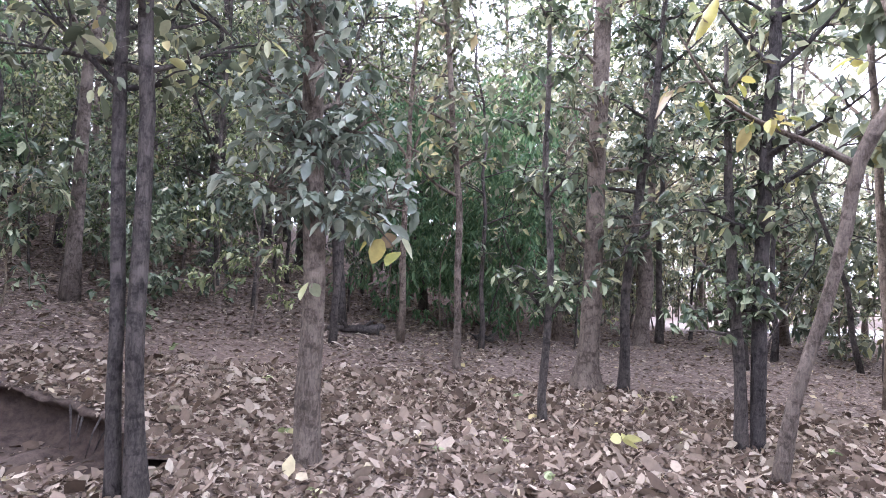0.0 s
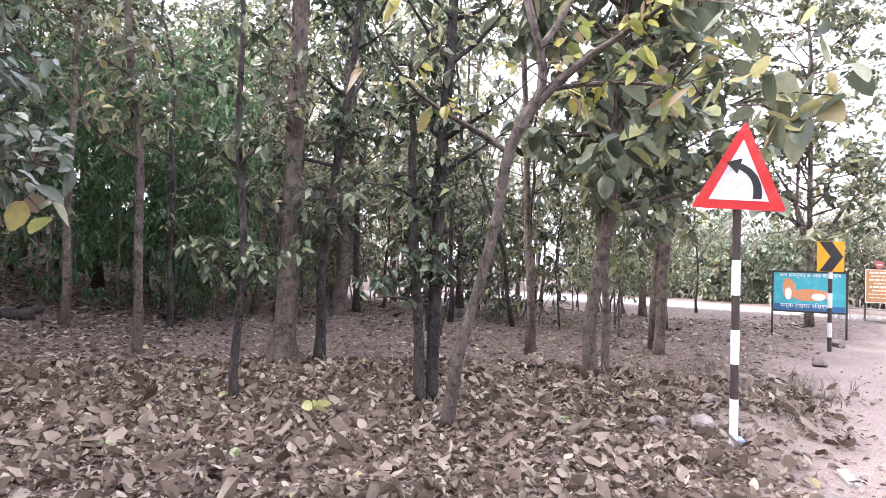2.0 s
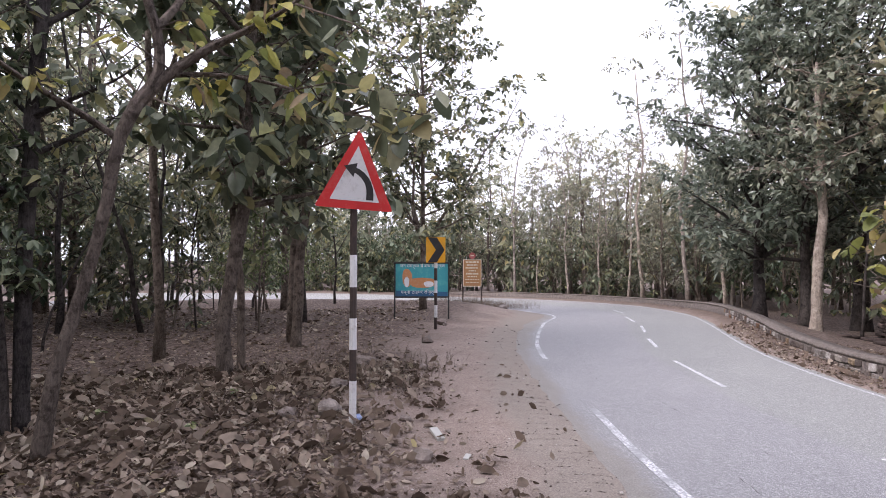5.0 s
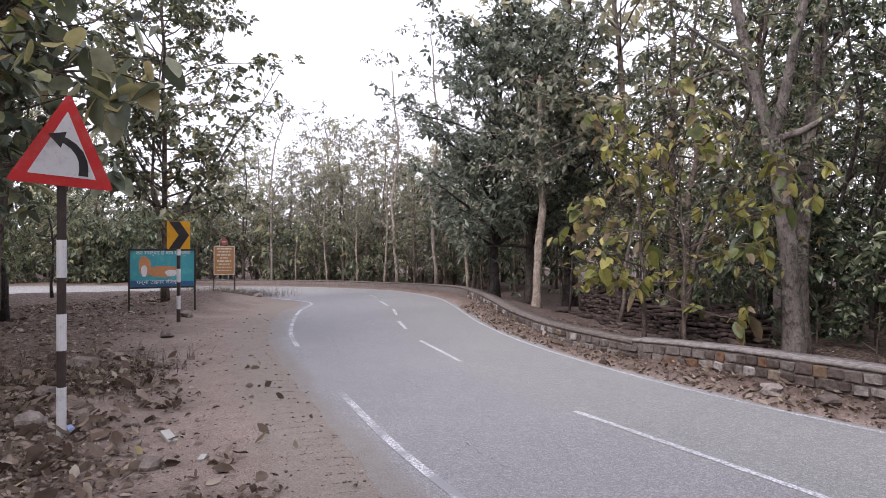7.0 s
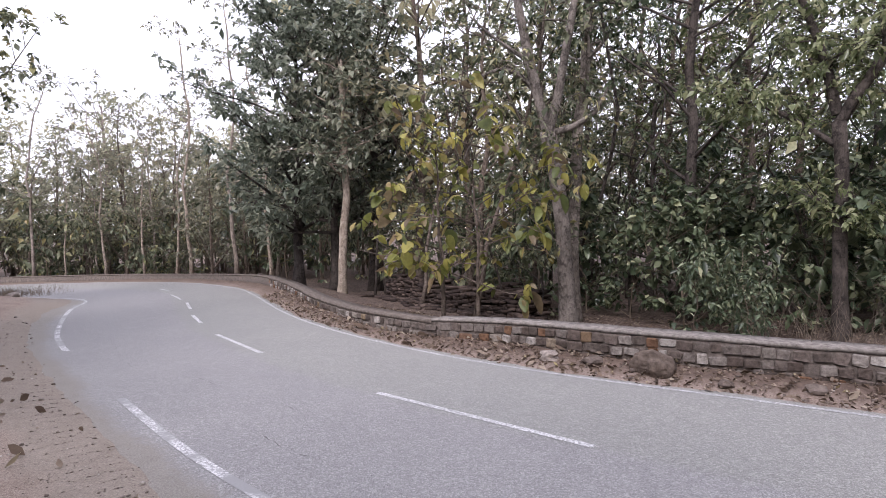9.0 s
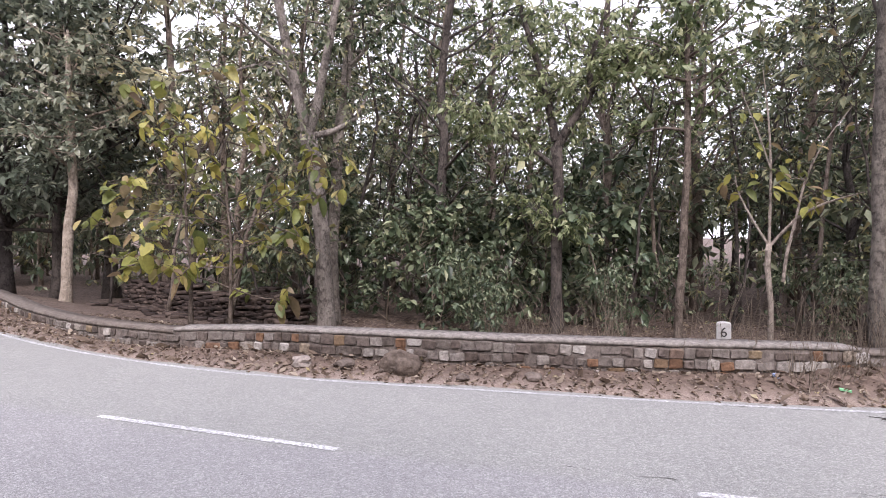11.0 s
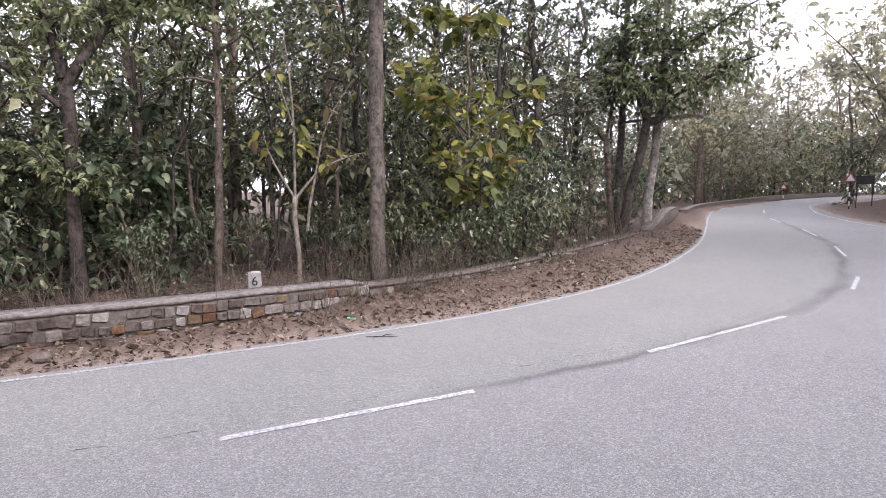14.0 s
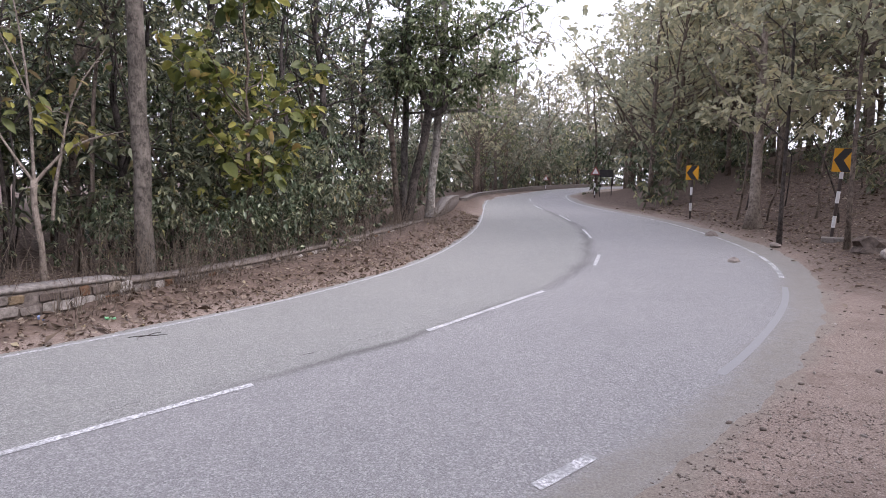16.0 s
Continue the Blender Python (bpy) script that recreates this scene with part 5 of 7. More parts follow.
def seedling(x, y, h, seed, big, label, mat=None):
    rng = np.random.default_rng(seed)
    g = Geo()
    g.tube([(0, 0, -0.05), (0.01, 0.0, h * 0.5), (0.03, 0.02, h)], [0.007, 0.006, 0.004], 5)
    th = thing("teak_seedling", label, "seedling", pose(x, y, zg(x, y)), "seedlings on the forest floor")
    part("stem", g.mesh("stem"), M_DRYSTEM, th)
    k = 5
    P = np.column_stack([rng.normal(0.02, 0.01, k), rng.normal(0, 0.01, k), h * rng.uniform(0.75, 1.0, k)])
    a = rng.uniform(0, 6.28, k)
    D = np.column_stack([np.cos(a), np.sin(a), rng.uniform(-0.1, 0.5, k)])
    V, Q, T = leaf_arrays(P, D, big * rng.uniform(0.7, 1.1, k), rng, 0.75, 0.12, 0.25, 2, 0.1)
    part("leaves", raw_mesh("leaves", V, Q, T, True), mat or M_YELLOW, th)


seedling(-0.79, -6.4, 0.2, 5, 0.19, "small seedling with pale yellow teak leaves", M_PALEYELLOW)
for i, (x, y, big) in enumerate(((0.35, -6.2, 0.07), (-0.1, -5.2, 0.08), (0.9, -5.5, 0.06), (2.4, -5.7, 0.12), (0.3, -8.2, 0.08), (-2.9, -6.9, 0.09), (-3.2, -5.6, 0.07), (3.6, -7.7, 0.1), (5.6, -8.6, 0.14), (-1.8, -8.9, 0.07), (-4.3, -6.6, 0.08), (1.6, -4.4, 0.07))):
    seedling(x, y, 0.14, 40 + i, big, "tiny green seedling among dry leaves", M_GREENISH)


# ---- trees ----
def tree_geo(seed, H, r, lean=(0.0, 0.0), bare=0.35, limbs=12, spread=1.8, up=0.5, twigs=4, leaf=0.2, per=9, wob=0.12, wide=0.6, droop=0.35, fine=False, side_low=0.0, forks=0, flare=1.5, low=None, taper=0.25, scatter=0.3, wood=True, lsides=5, tsides=10, lseg=5, limbwood=True, bunch=6):
    """Wood and leaf arrays of one tree: a wavering tapered trunk, limbs, twigs and leaves at the twigs."""
    rng = np.random.default_rng(seed)
    rr = random.Random(seed)
    g = Geo()
    n = 11
    path, rad = [], []
    px = py = 0.0
    for i in range(n):
        s = i / (n - 1)
        px += rng.normal(0, wob) * H / 40 * (s > 0) * (1 + 2.5 * (s > 0.45))
        py += rng.normal(0, wob) * H / 40 * (s > 0) * (1 + 2.5 * (s > 0.45))
        path.append(Vector((px + lean[0] * s * H, py + lean[1] * s * H, -0.25 + s * (H + 0.25))))
        rad.append(r * ((1 - s) * (1 - taper) + taper) * (1 + (flare - 1) * math.exp(-s * H / 0.35)))
    rad[-1] = r * 0.12
    g.tube(path, rad, tsides, wob=0.07, rng=rr)

    def on_trunk(s):
        k = min(int(s * (n - 1)), n - 2)
        f = s * (n - 1) - k
        return path[k].lerp(path[k + 1], f), rad[k] * (1 - f) + rad[k + 1] * f

    LP, LD = [], []
    az = rng.uniform(0, 6.28)
    hs = list(np.sort(np.concatenate([rng.uniform(bare, 0.97, limbs - 3), rng.uniform(0.93, 1.0, 3)])))
    if low:
        hs += list(rng.uniform(low[0], low[1], low[2]))
    for i, s in enumerate(hs):
        p, tr = on_trunk(s)
        az += 2.4 + rng.normal(0, 0.4)
        minor = s < bare
        ln = spread * rng.uniform(0.6, 1.15) * (0.55 + 0.6 * math.sin(math.pi * (0.15 + 0.75 * max(0, (s - bare) / (1 - bare + 1e-6))))) * (0.35 if minor else 1)
        fork = (i < forks)
        if fork:
            ln = H * (1 - s) * 0.85
        d = Vector((math.cos(az), math.sin(az), (up + rng.normal(0, 0.2)) if not fork else 1.6)).normalized()
        lp = [p.copy()]
        m = lseg
        for k in range(m):
            d = (d + Vector((rng.normal(0, 0.2), rng.normal(0, 0.2), rng.normal(0.03, 0.14)))).normalized()
            lp.append(lp[-1] + d * ln / m)
        r0 = min(tr * (0.62 if fork else 0.45), 0.03 + ln * 0.02)
        if limbwood or fork:
            g.tube(lp, [r0 * (1 - 0.85 * k / m) + 0.003 for k in range(m + 1)], lsides, caps=False)
        tw = twigs if not minor else max(2, twigs // 2)
        if fork:
            tw = twigs * 3
        for q in range(tw):
            u = rng.uniform(0.3, 1.0)
            k = min(int(u * m), m - 1)
            b = lp[k].lerp(lp[k + 1], u * m - k)
            td = (d * 0.5 + Vector((rng.normal(0, 0.7), rng.normal(0, 0.7), rng.normal(0.1, 0.4)))).normalized()
            tl = rng.uniform(0.3, 0.8) * max(0.25, ln * 0.42) if not fork else rng.uniform(0.5, 1.1) * spread * 0.6
            e1 = b + td * tl * 0.5 + Vector((0, 0, 0.03))
            e2 = b + td * tl + Vector((0, 0, -0.02))
            if wood:
                g.tube([b, e1, e2] if wood is True else [b, e2], [0.011 + r0 * 0.1, 0.007, 0.003] if wood is True else [0.009 + r0 * 0.1, 0.003], 3, caps=False)
            tufts = max(1, round(per / bunch))
            c = np.array(b) + np.outer(rng.uniform(0.35, 1.1, tufts), np.array(e2 - b)) + rng.normal(0, leaf * scatter, (tufts, 3)) * np.array([1, 1, 0.7])
            P, D = sprays(c, np.tile(np.array(td), (tufts, 1)) + rng.normal(0, 0.5, (tufts, 3)), max(1, round(per / tufts)), leaf, rng, droop)
            LP.append(P)
            LD.append(D)
    P, D = np.vstack(LP), np.vstack(LD)
    size = leaf * rng.lognormal(0, 0.28, len(P))
    V, Q, T = leaf_arrays(P, D, size, rng, wide, 0.16, droop * 0.6, fine, 0.12, 0.55)
    return g, V, Q, T


def tree(name, label, category, x, y, m_bark, m_leaf, rz=0.0, group="", **kw):
    g, V, Q, T = tree_geo(**kw)
    th = thing(name, label, category, pose(x, y, zg(x, y) - 0.02, 0, 0, rz), group)
    part("trunk", g.mesh("trunk"), m_bark, th)
    part("crown", raw_mesh("crown", V, Q, T, bool(kw.get("fine"))), m_leaf, th)
    return th


def trunk_only(name, label, pathpts, radii, bark, limbs=(), leaves=None, m_leaf=None, seed=0, category="tree", leafsize=0.2, per=10, fine=True, sides=11, reach=0.7, spread=0.25, auto=None, wide=0.55):
    """A tree with a trunk along given places, limbs given as (places, radii), leaves near the limbs' outer ends."""
    rng = np.random.default_rng(seed)
    rr = random.Random(seed)
    x, y, _ = pathpts[0]
    z = zg(x, y)
    o = Vector((x, y, z))
    g = Geo()
    def rel(pts, step):
        return [Vector(p) - o for p in spline(pts, step)]
    def radii_for(rs, n):
        return [float(np.interp(i / (n - 1), np.linspace(0, 1, len(rs)), rs)) for i in range(n)]
    tp = rel(pathpts, 0.35)
    for k in range(1, len(tp)):
        tp[k] = tp[k] + Vector((noise.noise(Vector((k * 0.31, seed, 0))), noise.noise(Vector((k * 0.31, seed, 9))), 0)) * radii[1] * 0.5
    tall = max(tp[-1].z, 0.5)
    tr = [float(np.interp(p.z / tall, np.linspace(0, 1, len(radii) - 1), radii[1:])) + (radii[0] - radii[1]) * math.exp(-max(p.z, 0) / 0.22) for p in tp]
    g.tube(tp, tr, sides, wob=0.09, rng=rr)
    LP, LD = [], []
    def leafy(b, e, count):
        tufts = max(1, round(count / 6))
        t = rng.uniform(0.3, 1.1, tufts)
        c = np.array(b) + np.outer(t, np.array(e - b)) + rng.normal(0, leafsize * spread, (tufts, 3)) * np.array([1, 1, 0.7])
        P, D = sprays(c, np.tile(np.array(e - b), (tufts, 1)) / 0.7 + rng.normal(0, 0.4, (tufts, 3)), max(1, round(count / tufts)), leafsize, rng, 0.45)
        LP.append(P)
        LD.append(D)
    limbs = list(limbs)
    if auto:
        count, low, length, tw = auto
        az = rng.uniform(0, 6.28)
        world = [p + o for p in tp]
        up = [p for p in world if p.z > low]
        top = max(p.z for p in up)
        for k in range(count):
            b = up[int((k + rng.uniform(0, 1)) / count * (len(up) - 1))]
            az += 2.4 + rng.normal(0, 0.4)
            ln = length * rng.uniform(0.6, 1.15) * (1.0 - 0.5 * (b.z - low) / (top - low + 0.1))
            d = Vector((math.cos(az), math.sin(az), 0.45 + rng.normal(0, 0.2))).normalized()
            pts = [b]
            for q in range(3):
                d = (d + Vector(rng.normal(0, 0.2, 3))).normalized()
                pts.append(pts[-1] + d * ln / 3)
            limbs.append(([tuple(q) for q in pts], [0.02 + 0.012 * ln, 0.016 + 0.008 * ln, 0.012, 0.005], tw))
    for pts, rs, tw in limbs:
        lp = rel(pts, 0.35)
        g.tube(lp, radii_for(rs, len(lp)), 6 if rs[0] > 0.06 else 4, wob=0.04, rng=rr, caps=False)
        n = len(lp)
        for q in range(tw):
            k = int(rng.uniform(0.25, 1.0) * (n - 1))
            b = lp[k]
            d = Vector(rng.normal(0, 1, 3)).normalized()
            d.z = d.z * 0.5 + 0.15
            e = b + d * rng.uniform(0.35, 1.0) * reach
            g.tube([b, (b + e) / 2 + Vector((0, 0, 0.04)), e], [0.012, 0.008, 0.003], 3, caps=False)
            leafy(b, e, per)
    th = thing(name, label, category, Matrix.Translation(o))
    part("trunk", g.mesh("trunk"), bark, th)
    if LP and m_leaf:
        P, D = np.vstack(LP), np.vstack(LD)
        V, Q, T = leaf_arrays(P, D, leafsize * rng.lognormal(0, 0.25, len(P)), rng, wide, 0.15, 0.3, fine, 0.12, 0.6)
        part("crown", raw_mesh("crown", V, Q, T, bool(fine)), m_leaf, th)
    return th


def ahead(yaw, r):
    """The place r metres from the path's middle in the direction yaw (degrees, 0 north, left positive)."""
    a = radians(yaw)
    return -math.sin(a) * r, math.cos(a) * r


# -- trees with a trunk of their own shape --
trunk_only("leaning_tree", "leaning grey-brown forked tree with long bare limbs and yellow leaves", [(-2.02, -6.02, -0.29), (-2.14, -5.98, 0.71), (-2.34, -5.9, 1.5), (-2.49, -5.84, 2.25), (-2.58, -5.8, 2.83), (-2.71, -5.74, 3.17)],
           [0.09, 0.066, 0.056, 0.052, 0.054, 0.06], M_BARK,
           [([(-2.71, -5.74, 3.17), (-2.86, -5.67, 3.45), (-2.84, -5.68, 3.86), (-2.72, -5.74, 4.35), (-2.77, -6.16, 5.53), (-2.85, -6.56, 6.97)], [0.06, 0.05, 0.045, 0.035, 0.02, 0.01], 10),
        ([(-2.71, -5.74, 3.15), (-2.96, -5.61, 3.48), (-3.29, -5.43, 3.79), (-3.6, -5.22, 4.02), (-3.64, -4.69, 4.11), (-3.82, -4.27, 4.41)], [0.06, 0.05, 0.04, 0.03, 0.02, 0.008], 12),
        ([(-2.58, -5.8, 2.8), (-2.32, -5.91, 2.99), (-1.89, -6.06, 3.25), (-1.47, -5.76, 3.39), (-1.19, -5.52, 3.62), (-1.01, -5.45, 3.9)], [0.035, 0.03, 0.024, 0.018, 0.012, 0.006], 8),
        ([(-2.94, -5.63, 3.45), (-3.39, -5.37, 3.5), (-3.71, -4.76, 3.33), (-3.93, -4.3, 3.07)], [0.03, 0.022, 0.015, 0.006], 11),
        ([(-2.84, -5.68, 3.86), (-3.23, -5.81, 4.43), (-3.59, -5.95, 5.21), (-3.91, -6.22, 6.39)], [0.04, 0.03, 0.02, 0.01], 12)],
           m_leaf=M_YELLOW, seed=3, leafsize=0.15, per=4, reach=0.7, spread=0.5, fine=2)
trunk_only("teak_tree", "curved teak tree with broad green leaves beside warning sign", [(-5.09, -8.08, -0.25), (-5.02, -8.12, 0.63), (-5.15, -8.04, 1.68), (-5.3, -7.94, 2.92), (-5.26, -7.97, 4.08), (-5.35, -7.9, 5.33), (-5.42, -7.86, 5.86), (-5.52, -7.81, 7.46), (-5.55, -7.79, 8.5)],
           [0.14, 0.1, 0.1, 0.09, 0.08, 0.07, 0.03], M_BARK,
           [],
           m_leaf=M_TEAK, seed=23, leafsize=0.24, per=7, wide=0.68, reach=0.9, spread=0.9, fine=2, auto=(38, 2.2, 2.7, 8))
trunk_only("teak_tree", "second stem of the curved teak by the sign", [(-5.41, -8.22, -0.25), (-5.39, -8.24, 1.41), (-5.31, -8.29, 2.14), (-5.23, -8.34, 3.74), (-5.21, -8.35, 4.5)],
           [0.07, 0.06, 0.05, 0.02], M_BARK,
           [],
           m_leaf=M_TEAK, seed=27, leafsize=0.2, per=8, reach=0.6, spread=0.9, fine=False, auto=(8, 2.4, 1.1, 6))
trunk_only("teak_tree", "dark teak trunk near the notice board", [(-7.59, -9.73, -0.25), (-7.66, -9.67, 1.92), (-7.72, -9.62, 3.29), (-7.62, -9.7, 4.78), (-7.57, -9.75, 5.94), (-7.54, -9.78, 7.54), (-7.53, -9.79, 8.5)],
           [0.12, 0.1, 0.09, 0.08, 0.07, 0.03], M_BARK,
           [],
           m_leaf=M_TEAK, seed=24, leafsize=0.22, per=9, wide=0.64, reach=0.9, spread=0.9, fine=True, auto=(34, 2.2, 2.5, 8))
trunk_only("twin_stem_tree", "slim dark stem of a clump with leafy shoots", [(-2.06, -7.05, -0.25), (-2.04, -7.06, 0.56), (-2.02, -7.06, 1.21), (-1.96, -7.08, 1.92), (-1.9, -7.1, 3.52), (-1.88, -7.11, 4.4)],
           [0.08, 0.065, 0.06, 0.05, 0.02], M_BARKDARK,
           [],
           m_leaf=M_DARKLEAF, seed=20, leafsize=0.095, per=14, reach=0.4, spread=0.9, fine=2, auto=(18, 1.1, 0.55, 5))
trunk_only("twin_stem_tree", "tall dark stem of a clump with high crown", [(-2.23, -7.06, -0.29), (-2.23, -7.05, 1.47), (-2.27, -7.04, 3.13), (-2.34, -7.02, 4.41), (-2.36, -7.01, 4.82), (-2.4, -6.99, 6.42), (-2.41, -6.98, 8.02), (-2.42, -6.98, 9)],
           [0.085, 0.08, 0.07, 0.06, 0.05, 0.02], M_BARKDARK,
           [],
           m_leaf=M_TEAK, seed=21, leafsize=0.12, per=14, reach=0.7, spread=0.9, fine=False, auto=(22, 2.2, 1.5, 6))
trunk_only("slender_tree", "dark crooked sapling with a low bunch of leaves", [(-0.04, -7.52, -0.25), (0.02, -7.52, 0.34), (-0.02, -7.52, 0.98), (-0.05, -7.52, 1.94), (0.05, -7.52, 3.07), (0.05, -7.52, 4.09), (0.05, -7.52, 5.69), (0.05, -7.52, 6.2)],
           [0.065, 0.047, 0.043, 0.04, 0.034, 0.026, 0.01], M_BARKDARK,
           [([(-0.05, -7.52, 1.1), (0.1, -7.52, 1.46), (0.3, -7.51, 1.64), (0.5, -7.49, 1.75)], [0.025, 0.02, 0.014, 0.006], 12),
        ([(-0.05, -7.52, 1.34), (-0.21, -7.52, 1.58), (-0.28, -7.52, 1.76)], [0.02, 0.014, 0.006], 8),
        ([(-0.04, -7.52, 1.64), (0.16, -7.52, 1.81), (0.31, -7.51, 1.87)], [0.02, 0.014, 0.006], 9)],
           m_leaf=M_DARKLEAF, seed=15, leafsize=0.1, per=13, reach=0.45, spread=0.9, fine=2, auto=(12, 2.6, 0.8, 5))
trunk_only("teak_tree", "thick pale-brown teak trunk rising from fluted base", [(-0.67, -9.71, -0.28), (-0.69, -9.71, 0.9), (-0.71, -9.7, 2.19), (-0.75, -9.7, 4.25), (-0.78, -9.7, 5.5), (-0.8, -9.7, 7.1), (-0.81, -9.7, 8.7), (-0.81, -9.7, 10.3)],
           [0.29, 0.16, 0.145, 0.13, 0.12, 0.05], M_BARK,
           [],
           m_leaf=M_TEAK, seed=16, leafsize=0.13, per=13, reach=0.8, spread=0.9, fine=False, auto=(22, 1.9, 1.6, 6))
trunk_only("slender_tree", "dark slender tree beside the thick teak", [(-1.23, -9.86, -0.29), (-1.23, -9.86, 0.87), (-1.28, -9.85, 1.97), (-1.44, -9.83, 3.53), (-1.62, -9.81, 4.68), (-1.73, -9.8, 6.28), (-1.78, -9.79, 7.5)],
           [0.11, 0.075, 0.07, 0.062, 0.05, 0.02], M_BARKDARK,
           [],
           m_leaf=M_DARKLEAF, seed=17, leafsize=0.13, per=14, reach=0.7, spread=0.9, fine=False, auto=(18, 2, 1.3, 6))
trunk_only("teak_tree", "brown teak trunk further in the forest", [(-2.56, -16.44, -0.25), (-2.57, -16.44, 1.44), (-2.62, -16.43, 3.64), (-2.64, -16.43, 5.24), (-2.64, -16.43, 6.84), (-2.65, -16.42, 8.44), (-2.65, -16.42, 10.04), (-2.65, -16.42, 11)],
           [0.26, 0.19, 0.17, 0.06], M_BARK,
           [],
           m_leaf=M_TEAK, seed=18, leafsize=0.22, per=13, reach=1, spread=0.9, fine=False, auto=(24, 2.5, 2.2, 7))
trunk_only("teak_tree", "straight teak tree with dense drooping grey-green leaves", [(2, -5.29, -0.25), (2.02, -5.29, 0.65), (2.05, -5.27, 1.64), (2.1, -5.25, 2.65), (2.13, -5.24, 3.67), (2.14, -5.23, 4.19), (2.15, -5.22, 5.79), (2.16, -5.21, 7.39), (2.16, -5.21, 8.5)],
           [0.15, 0.108, 0.1, 0.095, 0.088, 0.08, 0.03], M_BARK,
           [([(2.06, -5.27, 1.99), (1.86, -5.34, 2.23), (1.58, -5.44, 2.35), (1.2, -5.18, 2.27)], [0.03, 0.024, 0.017, 0.007], 22),
        ([(2.09, -5.25, 2.24), (2.32, -5.15, 2.42), (2.52, -5.06, 2.46)], [0.025, 0.018, 0.007], 16),
        ([(2.1, -5.25, 2.65), (1.89, -5.33, 2.89), (1.66, -5.41, 3.12)], [0.03, 0.02, 0.008], 20),
        ([(2.11, -5.25, 2.75), (2.35, -5.14, 2.98), (2.57, -5.03, 3.2)], [0.03, 0.02, 0.008], 20)],
           m_leaf=M_MANGO, seed=13, leafsize=0.105, per=14, reach=0.6, spread=1.1, fine=True, auto=(30, 2.9, 1.2, 7))
def leaf_spray(parent, start, end, n, big, seed, mat):
    """A drooping shoot with a few large leaves, a part of its tree."""
    rng = np.random.default_rng(seed)
    o = parent.matrix_basis.translation
    a, b = Vector(start) - o, Vector(end) - o
    g = Geo()
    g.tube([a, a.lerp(b, 0.5) + Vector((0, 0, 0.08)), b], [0.012, 0.008, 0.004], 5)
    sh = part("shoot", g.mesh("shoot"), M_BARK, parent)
    t = np.linspace(0.35, 1.0, n)[:, None]
    P = np.array(a) * (1 - t) + np.array(b) * t + rng.normal(0, 0.03, (n, 3))
    D = rng.normal(0, 0.7, (n, 3)) + np.array([0, 0.3, -0.7])
    V, Q, T = leaf_arrays(P, D, big * rng.uniform(0.75, 1.15, n), rng, 0.75, 0.1, 0.2, 2, 0.1)
    part("large_leaves", raw_mesh("large_leaves", V, Q, T, True), mat, sh)


big_teak = [ob for ob in scene.objects if ob.name.startswith("teak_tree") and abs(ob.matrix_basis.translation.x - 2) < 0.05][0]
leaf_spray(big_teak, (2.1, -5.25, 2.45), (1.3, -5.5, 2.1), 9, 0.2, 61, M_TEAK)
leaf_spray(big_teak, (1.7, -5.35, 2.2), (1.33, -5.4, 1.95), 4, 0.22, 62, M_YELLOW)
leaf_spray(big_teak, (2.02, -5.2, 1.6), (1.95, -5.0, 1.6), 3, 0.15, 63, M_TEAK)
leaner = [ob for ob in scene.objects if ob.name.startswith("leaning_tree") and ob.matrix_basis.translation.y < 0][0]
SPRAYS = (((-3.71, -4.76, 3.33), (-3.8, -3.75, 3.15)), ((-3.93, -4.3, 3.07), (-4.45, -3.55, 3.25)), ((-3.93, -4.3, 3.07), (-4.05, -3.75, 2.8)), ((-3.64, -4.69, 4.11), (-4.0, -3.5, 3.4)), ((-3.93, -4.3, 3.07), (-4.3, -3.5, 2.98)))
for i, (s, e) in enumerate(SPRAYS):
    leaf_spray(leaner, s, e, 8, 0.23, 70 + i, M_TEAK)
trunk_only("twin_stem_tree", "dark slender stem with drooping grey-green leaves", [(2.83, -4.16, -0.25), (2.86, -4.14, 0.49), (2.89, -4.11, 1.05), (2.89, -4.11, 1.81), (2.91, -4.1, 2.84), (2.94, -4.08, 3.5), (2.97, -4.06, 5.1), (2.99, -4.05, 6.7), (3, -4.04, 8)],
           [0.1, 0.068, 0.058, 0.054, 0.05, 0.045, 0.02], M_BARKDARK,
           [],
           m_leaf=M_TEAK, seed=11, leafsize=0.105, per=9, reach=0.7, spread=0.9, fine=2, auto=(18, 3.0, 1.2, 5))
trunk_only("twin_stem_tree", "second dark slender stem close beside its twin", [(3.01, -4.15, -0.25), (3.04, -4.13, 0.79), (3.06, -4.11, 1.6), (3.1, -4.08, 2.63), (3.12, -4.06, 3.46), (3.14, -4.04, 5.06), (3.15, -4.03, 6.66), (3.15, -4.03, 7.5)],
           [0.07, 0.052, 0.05, 0.046, 0.04, 0.015], M_BARKDARK,
           [],
           m_leaf=M_TEAK, seed=12, leafsize=0.105, per=9, reach=0.7, spread=0.9, fine=2, auto=(16, 3.0, 1.0, 5))
trunk_only("slender_tree", "thin straight tree with sparse high leaves", [(1.47, -10.51, -0.26), (1.49, -10.51, 1.07), (1.51, -10.51, 2.35), (1.6, -10.49, 3.64), (1.8, -10.46, 5.67), (1.93, -10.44, 6.69), (2.02, -10.43, 8.29)],
           [0.085, 0.065, 0.06, 0.058, 0.05, 0.045, 0.02], M_BARK,
           [],
           m_leaf=M_TEAK, seed=14, leafsize=0.17, per=9, reach=0.7, spread=0.9, fine=False, auto=(16, 3, 1.2, 6))
